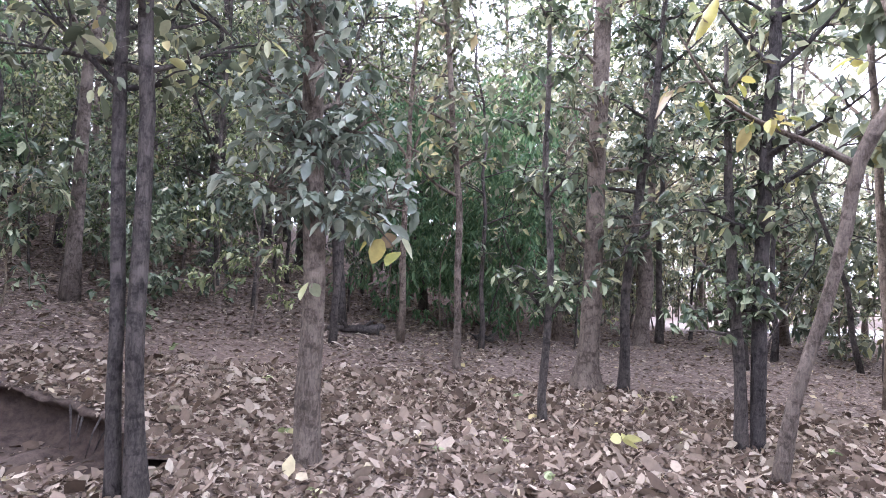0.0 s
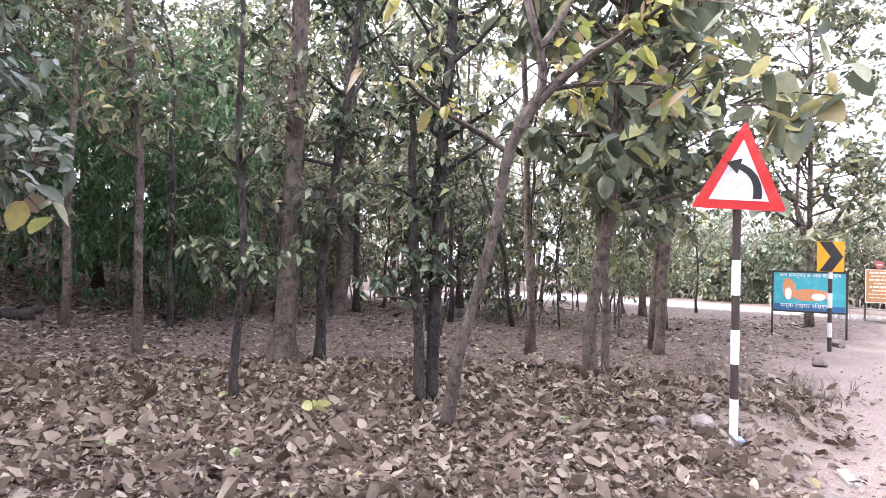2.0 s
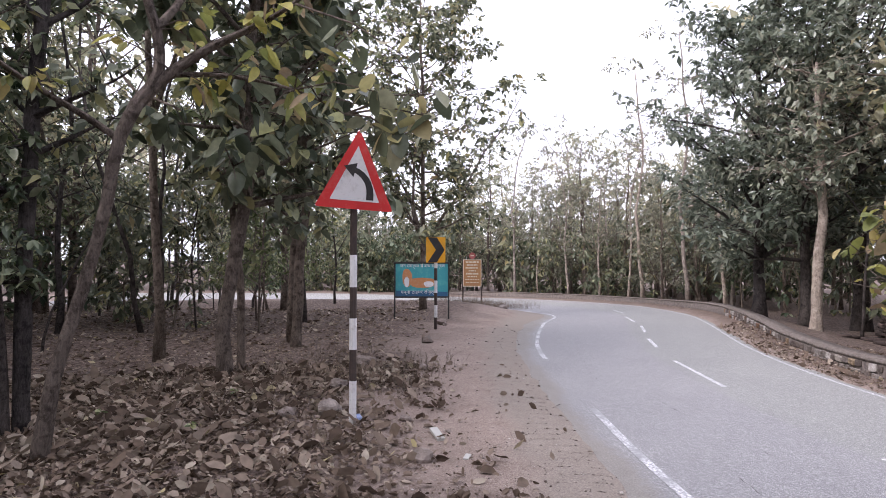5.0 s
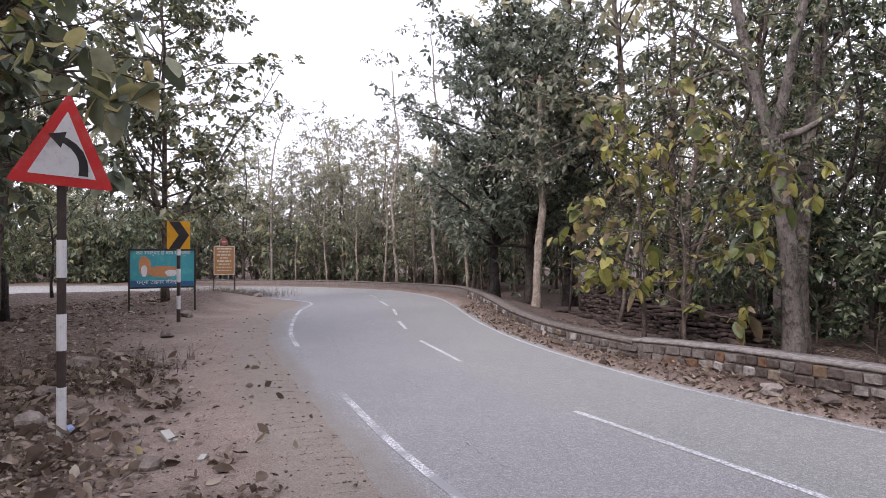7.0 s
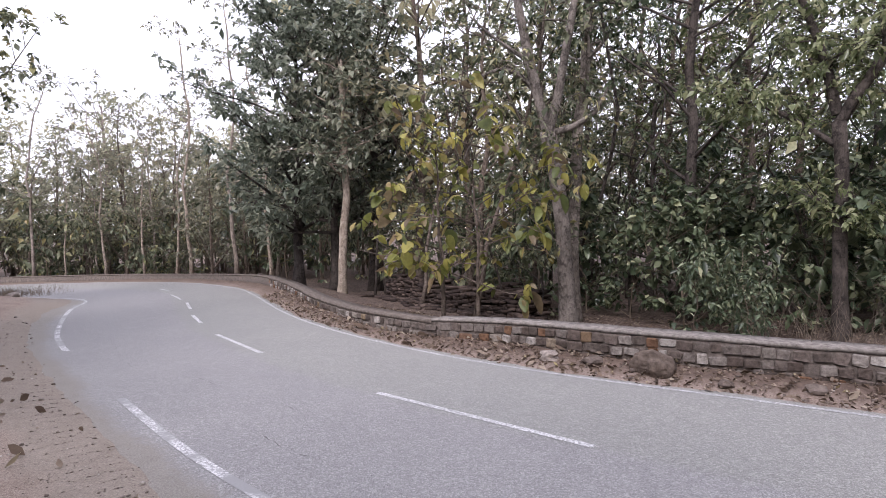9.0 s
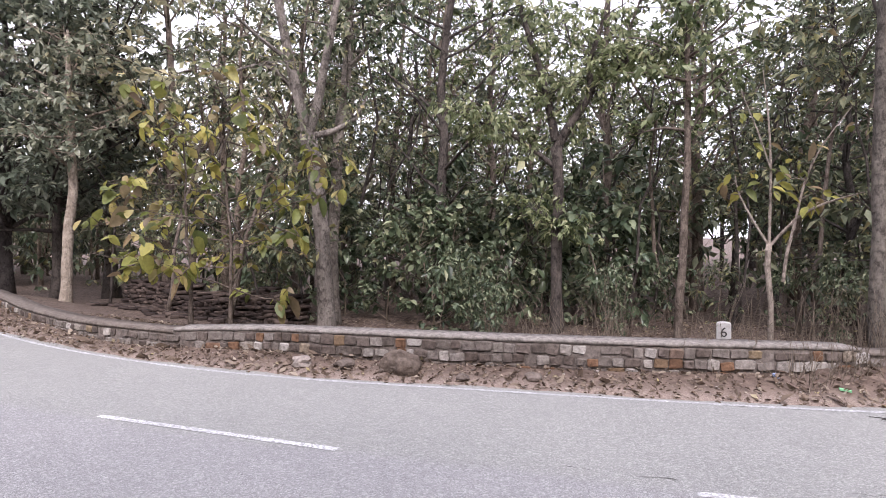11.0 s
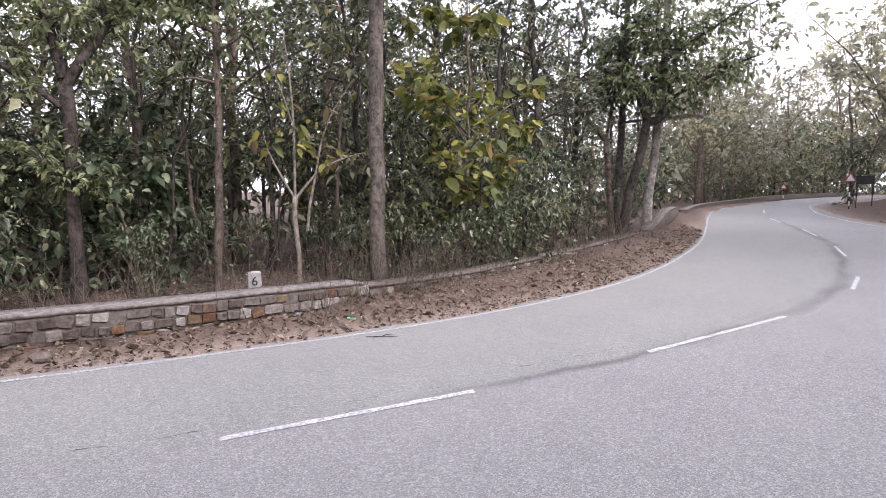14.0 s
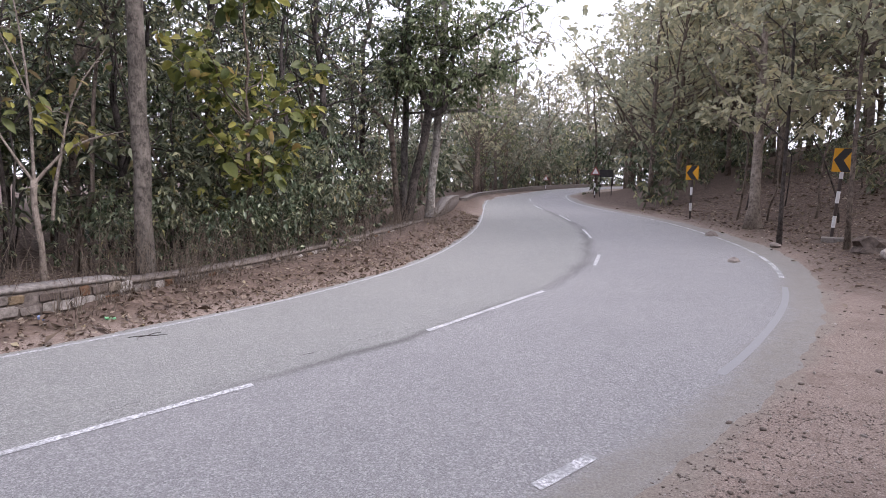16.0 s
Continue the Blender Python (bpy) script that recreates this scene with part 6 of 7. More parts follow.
trunk_only("bank_tree", "dark tree with spreading roots on the red bank", [(9.02, -15.34, 0.99), (9.06, -15.31, 2.31), (9.07, -15.31, 4.52), (9.07, -15.3, 7.41), (9.07, -15.3, 9.01), (9.07, -15.3, 10.61)],
           [0.42, 0.2, 0.19, 0.17, 0.06], M_BARKDARK,
           [],
           m_leaf=M_DARKLEAF, seed=57, leafsize=0.16, per=16, reach=1, spread=0.9, fine=False, auto=(22, 4, 2.4, 7))
trunk_only("forked_tree", "tall grey forked tree with spreading limbs behind parapet", [(-12.16, 3.16, -0.45), (-12.17, 3.12, 0.74), (-12.18, 3.07, 1.8), (-12.22, 2.91, 2.8), (-12.25, 2.79, 3.73)],
           [0.24, 0.17, 0.16, 0.155, 0.165], M_BARKLIGHT,
           [([(-12.25, 2.79, 3.71), (-12.29, 2.57, 4.6), (-12.34, 2.36, 5.59), (-12.36, 2.22, 6.35), (-12.4, 1.98, 7.64)], [0.125, 0.115, 0.1, 0.085, 0.05], 13),
        ([(-12.25, 2.79, 3.71), (-12.21, 2.97, 4.35), (-12.17, 3.12, 5.2), (-12.12, 3.29, 6.12), (-12.07, 3.48, 7.49)], [0.11, 0.1, 0.09, 0.075, 0.04], 13),
        ([(-12.24, 2.84, 3.69), (-12.12, 3.3, 3.82), (-12, 3.71, 4.11), (-11.94, 3.93, 4.56)], [0.075, 0.065, 0.05, 0.02], 10),
        ([(-12.29, 2.59, 4.49), (-12.36, 2.2, 4.93), (-12.43, 1.78, 5.02), (-12.48, 1.36, 4.83), (-12.5, 1.06, 4.58)], [0.055, 0.05, 0.04, 0.03, 0.012], 10),
        ([(-12.32, 2.46, 5.15), (-12.43, 1.78, 5.64), (-12.49, 1.26, 6.12)], [0.05, 0.035, 0.015], 9)],
           m_leaf=M_TEAK, seed=6, leafsize=0.12, per=12, reach=1.3, spread=1.2, fine=False)
trunk_only("straight_tree", "second tall straight trunk behind the forked tree", [(-13.19, 3.57, -0.58), (-13.19, 3.56, 1.91), (-13.17, 3.64, 3.29), (-13.14, 3.75, 4.54), (-13.11, 3.86, 5.79), (-13.09, 3.93, 6.91), (-13.08, 3.98, 8.51)],
           [0.2, 0.14, 0.13, 0.12, 0.11, 0.1, 0.04], M_BARKLIGHT,
           [],
           m_leaf=M_DARKLEAF, seed=7, leafsize=0.13, per=18, reach=1.3, spread=0.9, fine=False, auto=(16, 4.2, 2.4, 7))
trunk_only("twisted_tree", "dark twisted tree with dense crown over the parapet", [(-9.65, 7.06, -0.42), (-9.67, 7.03, 0.6), (-9.68, 7.02, 1.48), (-9.66, 7.04, 2.68), (-9.69, 7, 3.42)],
           [0.17, 0.115, 0.11, 0.105, 0.11], M_BARKDARK,
           [([(-9.69, 7, 3.4), (-9.53, 7.22, 3.89), (-9.3, 7.51, 4.49), (-9.33, 7.47, 4.98), (-9.22, 7.61, 5.55), (-9.09, 7.76, 6.17)], [0.095, 0.09, 0.08, 0.065, 0.045, 0.02], 60),
        ([(-9.68, 7.02, 3), (-9.96, 6.63, 3.41), (-10.31, 6.07, 3.84), (-10.55, 5.65, 3.96), (-10.79, 5.17, 4.23)], [0.06, 0.055, 0.045, 0.03, 0.012], 44),
        ([(-9.7, 6.99, 3.55), (-9.8, 6.85, 4.42), (-9.93, 6.67, 5.19), (-10.07, 6.45, 5.96), (-10.22, 6.22, 6.95)], [0.09, 0.075, 0.06, 0.045, 0.02], 56),
        ([(-9.3, 7.51, 4.55), (-8.87, 8, 4.98), (-8.39, 8.49, 5.07), (-7.9, 8.94, 4.85)], [0.05, 0.04, 0.03, 0.012], 46),
        ([(-9.68, 7.02, 1.91), (-9.84, 6.8, 2.13), (-9.93, 6.67, 2.24)], [0.025, 0.018, 0.007], 14),
        ([(-9.67, 7.03, 1.59), (-9.52, 7.23, 1.81), (-9.45, 7.32, 2.02)], [0.025, 0.018, 0.007], 12)],
           m_leaf=M_SUNLEAF, seed=8, leafsize=0.11, per=24, reach=1.2, spread=1.3, fine=False)
trunk_only("slender_tree", "straight grey sapling behind the parapet", [(-8.19, 8.68, -0.4), (-8.18, 8.69, 0.68), (-8.15, 8.72, 1.92), (-8.12, 8.75, 3.15), (-8.13, 8.74, 4.17), (-8.14, 8.73, 5.77), (-8.14, 8.73, 7)],
           [0.09, 0.075, 0.07, 0.06, 0.05, 0.02], M_BARK,
           [],
           m_leaf=M_GREENISH, seed=31, leafsize=0.14, per=12, reach=0.9, spread=0.9, fine=False, auto=(16, 3.2, 1.6, 6))
trunk_only("pale_sapling", "pale crooked sapling with bare forked limbs and few leaves", [(-6.65, 9.03, -0.25), (-6.64, 9.03, 0.62), (-6.69, 9, 1.22), (-6.68, 9.01, 1.61)],
           [0.055, 0.048, 0.045, 0.045], M_BARKPALE,
           [([(-6.68, 9.01, 1.58), (-6.85, 8.88, 1.95), (-7.03, 8.74, 2.42), (-7.09, 8.7, 2.75)], [0.03, 0.024, 0.016, 0.007], 4),
        ([(-6.68, 9.01, 1.58), (-6.67, 9.01, 2.81), (-6.72, 8.98, 3.73), (-6.79, 8.93, 4.46)], [0.032, 0.026, 0.018, 0.008], 6),
        ([(-6.68, 9.01, 1.56), (-6.38, 9.22, 2.01), (-6.05, 9.42, 2.25), (-5.62, 9.68, 2.41)], [0.036, 0.03, 0.022, 0.008], 5),
        ([(-6.38, 9.22, 2.01), (-6.28, 9.28, 2.61), (-6.1, 9.4, 3.15), (-5.78, 9.59, 3.71)], [0.026, 0.022, 0.016, 0.007], 7),
        ([(-6.51, 9.13, 1), (-6.47, 9.15, 1.45), (-6.38, 9.22, 1.99)], [0.035, 0.034, 0.03], 1),
        ([(-6.67, 9.01, 2.81), (-6.84, 8.89, 3.47), (-7.04, 8.74, 4.13)], [0.018, 0.014, 0.006], 4)],
           m_leaf=M_YELLOW, seed=9, leafsize=0.2, per=2, reach=0.4, spread=0.4, fine=True)
trunk_only("straight_tree", "tall straight rough-barked trunk beside parapet", [(-5.37, 9.66, -0.25), (-5.38, 9.65, 0.72), (-5.38, 9.65, 2.2), (-5.36, 9.66, 3.85), (-5.36, 9.66, 5.37), (-5.36, 9.66, 6.97), (-5.36, 9.66, 8.57), (-5.36, 9.66, 10.17), (-5.36, 9.66, 11)],
           [0.175, 0.138, 0.132, 0.122, 0.115, 0.06], M_BARKGREY,
           [],
           m_leaf=M_DARKLEAF, seed=33, leafsize=0.13, per=16, reach=1.2, spread=0.9, fine=False, auto=(18, 5, 2.4, 7))
trunk_only("pale_tree", "slender pale-barked tree with dark dense crown behind parapet", [(-17.84, -2.1, -0.55), (-17.85, -2.05, 0.76), (-17.86, -2, 1.95), (-17.87, -1.87, 2.87), (-17.86, -1.95, 3.8), (-17.86, -1.97, 5.31), (-17.86, -1.98, 6.8)],
           [0.17, 0.13, 0.125, 0.115, 0.1, 0.08, 0.03], M_BARKPALE,
           [],
           m_leaf=M_MANGO, seed=4, leafsize=0.16, per=14, reach=1.3, spread=1.1, fine=False, auto=(18, 3.2, 2.3, 8))
trunk_only("slim_trunk_tree", "slim grey trunk leaning out by the patchy tree", [(-2.59, 20.79, -0.25), (-2.74, 20.77, 1.7), (-2.89, 20.75, 3.48)],
           [0.13, 0.1, 0.095], M_BARK,
           [([(-2.89, 20.75, 3.42), (-3.67, 20.63, 4.24), (-4.32, 20.51, 5.01), (-4.9, 20.38, 5.71), (-5.54, 20.22, 6.99)], [0.1, 0.085, 0.07, 0.055, 0.02], 24),
        ([(-2.89, 20.75, 3.42), (-2.62, 20.79, 5.21), (-2.48, 20.8, 6.82)], [0.06, 0.045, 0.02], 24)],
           m_leaf=M_DARKLEAF, seed=44, leafsize=0.15, per=12, reach=1.2, spread=1.1, fine=False)
trunk_only("straight_tree", "grey trunk behind the leaning tree", [(-2.5, 21.1, -0.25), (-2.48, 21.1, 1.7), (-2.4, 21.11, 4.7), (-2.37, 21.12, 6.53), (-2.36, 21.12, 8.13), (-2.35, 21.13, 9.5)],
           [0.18, 0.13, 0.12, 0.1, 0.04], M_BARKGREY,
           [],
           m_leaf=M_DARKLEAF, seed=43, leafsize=0.15, per=16, reach=1.2, spread=0.9, fine=False, auto=(18, 4, 2.3, 8))
trunk_only("leaning_tree", "dark leaning trunk forking below a dense crown", [(-2.29, 20.42, -0.25), (-2.11, 20.44, 1.33), (-1.81, 20.47, 2.78), (-1.57, 20.48, 3.94)],
           [0.24, 0.15, 0.135, 0.14], M_BARKDARK,
           [([(-1.57, 20.48, 3.89), (-1.87, 20.46, 4.75), (-2.24, 20.43, 5.83), (-2.45, 20.4, 7.08)], [0.12, 0.1, 0.07, 0.03], 50),
        ([(-1.57, 20.48, 3.89), (-1.09, 20.51, 4.1), (-0.95, 20.52, 4.88), (-0.74, 20.53, 6.07), (-0.62, 20.53, 7.25)], [0.12, 0.11, 0.09, 0.06, 0.03], 60),
        ([(-1.02, 20.52, 4.53), (-0.3, 20.53, 5.01), (0.41, 20.53, 5.3), (1.01, 20.5, 5.58), (1.6, 20.5, 5.75)], [0.08, 0.06, 0.045, 0.03, 0.012], 60),
        ([(-0.74, 20.53, 6.07), (0.3, 20.5, 6.7), (1.2, 20.4, 7.2), (1.9, 20.4, 7.5)], [0.06, 0.045, 0.03, 0.012], 50),
        ([(-1.57, 20.48, 3.94), (-1.39, 20.5, 5.6), (-1.36, 20.5, 7.32), (-1.32, 20.5, 8.68)], [0.1, 0.08, 0.05, 0.02], 50),
        ([(-1.87, 20.46, 4.75), (-2.57, 20.39, 5.32), (-3.11, 20.32, 5.71)], [0.05, 0.035, 0.015], 36)],
           m_leaf=M_SUNLEAF, seed=41, leafsize=0.15, per=18, reach=1.6, spread=1.3, fine=False)
trunk_only("patchy_tree", "whitish patchy-barked trunk with long pale side limb", [(-1.59, 21.18, -0.25), (-1.53, 21.19, 1.32), (-1.42, 21.2, 2.63), (-1.28, 21.2, 4.28), (-1.16, 21.21, 6.08), (-1.12, 21.21, 7.84), (-1.1, 21.21, 9.44)],
           [0.22, 0.15, 0.145, 0.14, 0.125, 0.11, 0.04], M_BARKPATCH,
           [([(-1.24, 21.21, 4.06), (-0.69, 21.23, 4.11), (-0.01, 21.23, 4.13), (0.57, 21.22, 3.9), (1.12, 21.19, 4.02)], [0.09, 0.075, 0.06, 0.045, 0.015], 10),
            ([(-1.12, 21.21, 7.8), (0.2, 20.9, 8.1), (1.4, 20.4, 7.4), (1.5, 20.32, 6.4), (2.2, 20.25, 6.2), (2.4, 20.2, 6.9), (2.96, 20.15, 7.4)], [0.03, 0.026, 0.022, 0.018, 0.015, 0.01, 0.004], 0),
            ([(1.5, 20.32, 6.4), (1.9, 20.3, 6.15), (2.7, 20.2, 6.3), (3.1, 20.2, 6.1)], [0.012, 0.01, 0.008, 0.003], 0)],
           m_leaf=M_SUNLEAF, seed=42, leafsize=0.15, per=16, reach=1.3, spread=0.9, fine=False, auto=(16, 4.5, 2.4, 8))
tree("slender_tree", "dark slim stem deeper in the forest", "tree", -3.2, -17.6, M_BARKDARK, M_TEAK, seed=19, H=9, r=0.1, bare=0.4, limbs=10, spread=1.5, leaf=0.158, per=12, twigs=8, scatter=1.0)
tree("teak_tree", "tall sparse teak with grey leaves above the boards", "tree", -14.9, -12.6, M_BARK, M_TEAK, seed=25, H=10.5, r=0.1, bare=0.18, limbs=58, forks=3, spread=2.7, leaf=0.175, per=26, wob=0.08, up=0.45, twigs=6, scatter=1.0)
tree("slender_tree", "pale thin teak beside the notice boards", "tree", -10.9, -13.8, M_BARK, M_GREYLEAF, forks=2, seed=26, H=8, r=0.08, bare=0.3, limbs=15, spread=1.7, leaf=0.173, per=12, twigs=8, scatter=1.0)
tree("yellow_teak_shrub", "young teak with large yellow-green leaves over parapet", "young tree", -11.65, 1.25, M_BARK, M_YELLOW, seed=34, H=3.4, r=0.04, bare=0.3, limbs=22, spread=2.0, leaf=0.175, per=4, twigs=4, up=0.2, bunch=3, fine=2, droop=0.6, wide=0.75)
tree("yellow_teak_shrub", "young teak with large yellow-green leaves among trees", "young tree", -12.1, 0.6, M_BARK, M_YELLOW, seed=35, H=3.6, r=0.045, bare=0.25, limbs=18, spread=2.0, leaf=0.175, per=3, twigs=4, up=0.2, bunch=3, fine=2, droop=0.6, wide=0.75)
tree("yellow_teak_shrub", "teak sapling with broad bright yellow-green leaves", "young tree", -4.35, 11.5, M_BARK, M_LIME, seed=36, H=5.6, r=0.055, bare=0.16, limbs=28, spread=1.6, leaf=0.18, per=8, twigs=5, fine=2, droop=0.4, wide=0.72, bunch=4)
xm, ym = ahead(100.6, 20.5)
tree("mango_tree", "large dark-leaved tree with dense rounded crown behind parapet", "tree", xm, ym, M_BARKDARK, M_MANGO, seed=51, H=8.6, r=0.18, bare=0.2, limbs=44, spread=3.3, leaf=0.19, per=28, wide=0.46, twigs=9, wob=0.1, scatter=0.9)
xm, ym = ahead(93.5, 21.5)
tree("mango_tree", "dark-leaved tall tree with dense crown beside the pale tree", "tree", xm, ym, M_BARKDARK, M_MANGO, seed=52, H=11.5, r=0.22, bare=0.25, limbs=44, spread=3.2, leaf=0.19, per=18, wide=0.46, twigs=9, wob=0.1, scatter=0.9)
xm, ym = ahead(97.3, 20.2)
tree("mango_tree", "dark-leaved broad tree filling the gap behind parapet", "tree", xm, ym, M_BARKDARK, M_MANGO, seed=55, H=8.2, r=0.16, bare=0.22, limbs=40, spread=3.0, leaf=0.19, per=20, wide=0.46, twigs=9, wob=0.12, scatter=0.9)
xm, ym = ahead(116.3, 38)
tree("bare_tree", "tall nearly leafless grey tree above the distant forest", "tree", xm, ym, M_BARKPALE, M_GREYLEAF, seed=53, H=9.5, r=0.2, bare=0.4, limbs=16, spread=3.6, leaf=0.2, per=4, twigs=5, wob=0.1, up=0.6)

# -- hillside by the far bend --
tree("teak_tree", "grey teak on the slope with flared roots", "tree", 8.78, 19.4, M_BARKPALE, M_PALELEAF, seed=45, H=9.5, r=0.17, bare=0.25, limbs=20, spread=2.6, leaf=0.187, per=16, wob=0.08, flare=2.2, twigs=8, scatter=1.0)
tree("teak_tree", "dark slim teak at the slope foot", "tree", 7.65, 15.5, M_BARKDARK, M_PALELEAF, seed=46, H=8, r=0.055, bare=0.3, limbs=16, spread=2.0, leaf=0.180, per=14, wob=0.06, twigs=8, scatter=1.0)
tree("teak_tree", "slim teak beside the chevron sign", "tree", 8.5, 14.2, M_BARK, M_PALELEAF, seed=47, H=8, r=0.06, lean=(0.0, 0.0), bare=0.25, limbs=18, spread=2.0, leaf=0.187, per=14, wob=0.07, twigs=8, scatter=1.0)


# -- the mass of the forest: kinds built once, then repeated --
def kinds():
    P = {}
    P["teak"] = [dict(seed=100 + i, H=10 + i, r=0.12 + 0.02 * i, bare=0.2 + 0.05 * i, limbs=20, forks=1 + i % 2, spread=2.3, leaf=0.17, wide=0.56, per=11, wob=0.1, twigs=5, scatter=1.0, wood=1, lsides=3, lseg=3, tsides=8) for i in range(3)]
    P["slim"] = [dict(seed=110 + i, H=7.5 + i, r=0.055 + 0.012 * i, bare=0.2 + 0.08 * i, limbs=16, forks=i % 2, spread=1.6, leaf=0.12, wide=0.5, per=12, wob=0.2, twigs=5, scatter=1.1, wood=1, lsides=3, lseg=3, tsides=7) for i in range(3)]
    P["dense"] = [dict(seed=120 + i, H=9 + i, r=0.14, bare=0.18, limbs=28, spread=2.5, leaf=0.125, wide=0.44, per=15, wob=0.14, twigs=7, scatter=1.3, wood=1, lsides=3, lseg=3, tsides=8, droop=0.4, bunch=6) for i in range(3)]
    P["canopy"] = [dict(seed=160 + i, H=11 + 0.8 * i, r=0.085 + 0.02 * i, bare=0.34, limbs=26, forks=2, spread=2.6, leaf=0.15, wide=0.52, per=12, wob=0.12, twigs=7, scatter=1.2, wood=1, lsides=4, lseg=3, tsides=8) for i in range(3)]
    P["shrub"] = [dict(seed=130 + i, H=2.2 + 0.6 * i, r=0.024, bare=0.06, limbs=22, spread=1.15, leaf=0.18, wide=0.5, per=6, wob=0.35, flare=1.1, scatter=0.7, wood=False, lsides=3, lseg=2, tsides=5, droop=0.55) for i in range(3)]
    P["sapling"] = [dict(seed=150 + i, H=3.6 + 0.9 * i, r=0.03, bare=0.2, limbs=20, spread=1.3, leaf=0.12, wide=0.48, per=14, wob=0.3, twigs=5, flare=1.1, scatter=1.3, wood=1, lsides=3, lseg=3, tsides=6, droop=0.5) for i in range(3)]
    P["feather"] = [dict(seed=170 + i, H=4.6 + 0.7 * i, r=0.03, bare=0.05, limbs=46, spread=1.7, leaf=0.13, wide=0.34, per=14, wob=0.3, twigs=5, flare=1.1, scatter=1.4, limbwood=False, wood=False, lsides=3, lseg=3, tsides=5, droop=0.7, bunch=7) for i in range(2)]
    P["pole"] = [dict(seed=190 + i, H=4.4 + 0.9 * i, r=0.024 + 0.006 * i, lean=(0.08 * i - 0.08, 0.05), bare=0.55, limbs=7, spread=0.9, leaf=0.13, wide=0.5, per=6, wob=0.5, twigs=3, flare=1.2, scatter=0.9, wood=1, lsides=3, lseg=2, tsides=5) for i in range(4)]
    P["broad"] = [dict(seed=200 + i, H=2.5 + 0.5 * i, r=0.026, bare=0.08, limbs=20, spread=1.0, leaf=0.15, wide=0.6, per=9, wob=0.35, flare=1.1, scatter=0.6, wood=False, lsides=3, lseg=2, tsides=5, droop=0.4, fine=True) for i in range(2)]
    P["far"] = [dict(seed=140 + i, H=8 + i, r=0.13, bare=0.06, limbs=24, forks=2, spread=2.8, leaf=0.34, wide=0.5, per=6, wob=0.1, twigs=5, limbwood=False, wood=False, scatter=0.8, lsides=3, lseg=3, tsides=7) for i in range(3)]
    P["tall"] = [dict(seed=180 + i, H=13.5 + 1.5 * i, r=0.16, bare=0.16, limbs=34, forks=3, spread=3.4, leaf=0.36, wide=0.5, per=6, wob=0.12, twigs=6, limbwood=True, wood=False, scatter=1.1, lsides=3, lseg=3, tsides=7) for i in range(3)]
    return P


PARAM = kinds()
LOOK = {
    "teak": ("teak_tree", "straight teak tree with dusty grey-green leaves", "tree", M_BARK, M_TEAK),
    "canopy": ("teak_tree", "tall teak with a broad high crown", "tree", M_BARK, M_GREENISH),
    "slim": ("slender_tree", "slender dark-stemmed forest tree with sparse leaves", "tree", M_BARKDARK, M_TEAK),
    "dense": ("broadleaf_tree", "dark broadleaf tree with dense small leaves", "tree", M_BARKDARK, M_DARKLEAF),
    "shrub": ("forest_shrub", "dark green leafy shrub of the undergrowth", "shrub", M_DRYSTEM, M_DARKLEAF),
    # far: aerial haze is put into the leaf colour
    "far": ("forest_tree", "grey-green tree of the distant forest, dust and haze in its leaf colour", "tree", M_BARK, M_GREYLEAF),
    "pale": ("slender_tree", "slender pale-stemmed tree at the forest edge", "tree", M_BARKPALE, M_GREYLEAF),
    "olive": ("broadleaf_tree", "olive-green broadleaf tree with dense small leaves", "tree", M_BARK, M_GREENISH),
    "sapling": ("young_tree", "leafy sapling of the undergrowth with small leaves", "young tree", M_BARKDARK, M_TEAK),
    "oliveling": ("young_tree", "olive-green sapling with fine dense leaves", "young tree", M_BARK, M_GREENISH),
    "green": ("forest_shrub", "fresh green feathery shrub in the forest", "shrub", M_DRYSTEM, M_GREEN),
    "feather": ("green_thicket", "fresh green feathery thicket deep in the forest", "shrub", M_DRYSTEM, M_GREEN),
    # hazy and dusty: leaves paled further for haze and backlight
    "hazy": ("forest_tree", "tall pale tree of the distant forest, dust and haze in its leaf colour", "tree", M_BARK, M_PALELEAF),
    "dusty": ("forest_tree", "tall grey-green tree of the hillside, dust and haze in its leaf colour", "tree", M_BARK, M_PALELEAF),
    "deep": ("broadleaf_tree", "tall dark broadleaf tree deep behind the parapet", "tree", M_BARKDARK, M_DARKLEAF),
    "pole": ("slender_sapling", "thin crooked dark stem with a small high tuft", "young tree", M_BARKDARK, M_TEAK),
    "palepole": ("slender_sapling", "thin crooked brown stem with a small high tuft", "young tree", M_BARK, M_TEAK),
    "broad": ("forest_shrub", "dark glossy shrub with broad green leaves", "shrub", M_DRYSTEM, M_DARKLEAF),
    "tall": ("forest_tree", "tall dusty grey-green tree deep in the forest", "tree", M_BARK, M_TEAK),
    "greyshrub": ("dusty_bush", "dusty olive shrub at the forest edge", "shrub", M_DRYSTEM, M_TEAK),
}
PROTO = {}


def plant(kind, x, y, rz, s, rng, variant=None):
    src = {"green": "shrub", "greyshrub": "shrub", "pale": "slim", "olive": "dense", "oliveling": "sapling", "palepole": "pole", "hazy": "tall", "deep": "tall", "dusty": "tall"}.get(kind, kind)
    k = variant if variant is not None else rng.randrange(len(PARAM[src]))
    name, label, cat, bark, leafm = LOOK[kind]
    m = pose(x, y, zg(x, y) - 0.02, rng.uniform(-2, 2), rng.uniform(-2, 2), rz)
    if (kind, k) not in PROTO:
        ob = tree(name, label, cat, x, y, bark, leafm, group="forest trees" if cat == "tree" else "forest shrubs", **PARAM[src][k])
        PROTO[(kind, k)] = ob
        ob.matrix_basis = m
    else:
        ob = copy_thing(PROTO[(kind, k)], m)
    ob.scale = (s, s, s)
    return ob


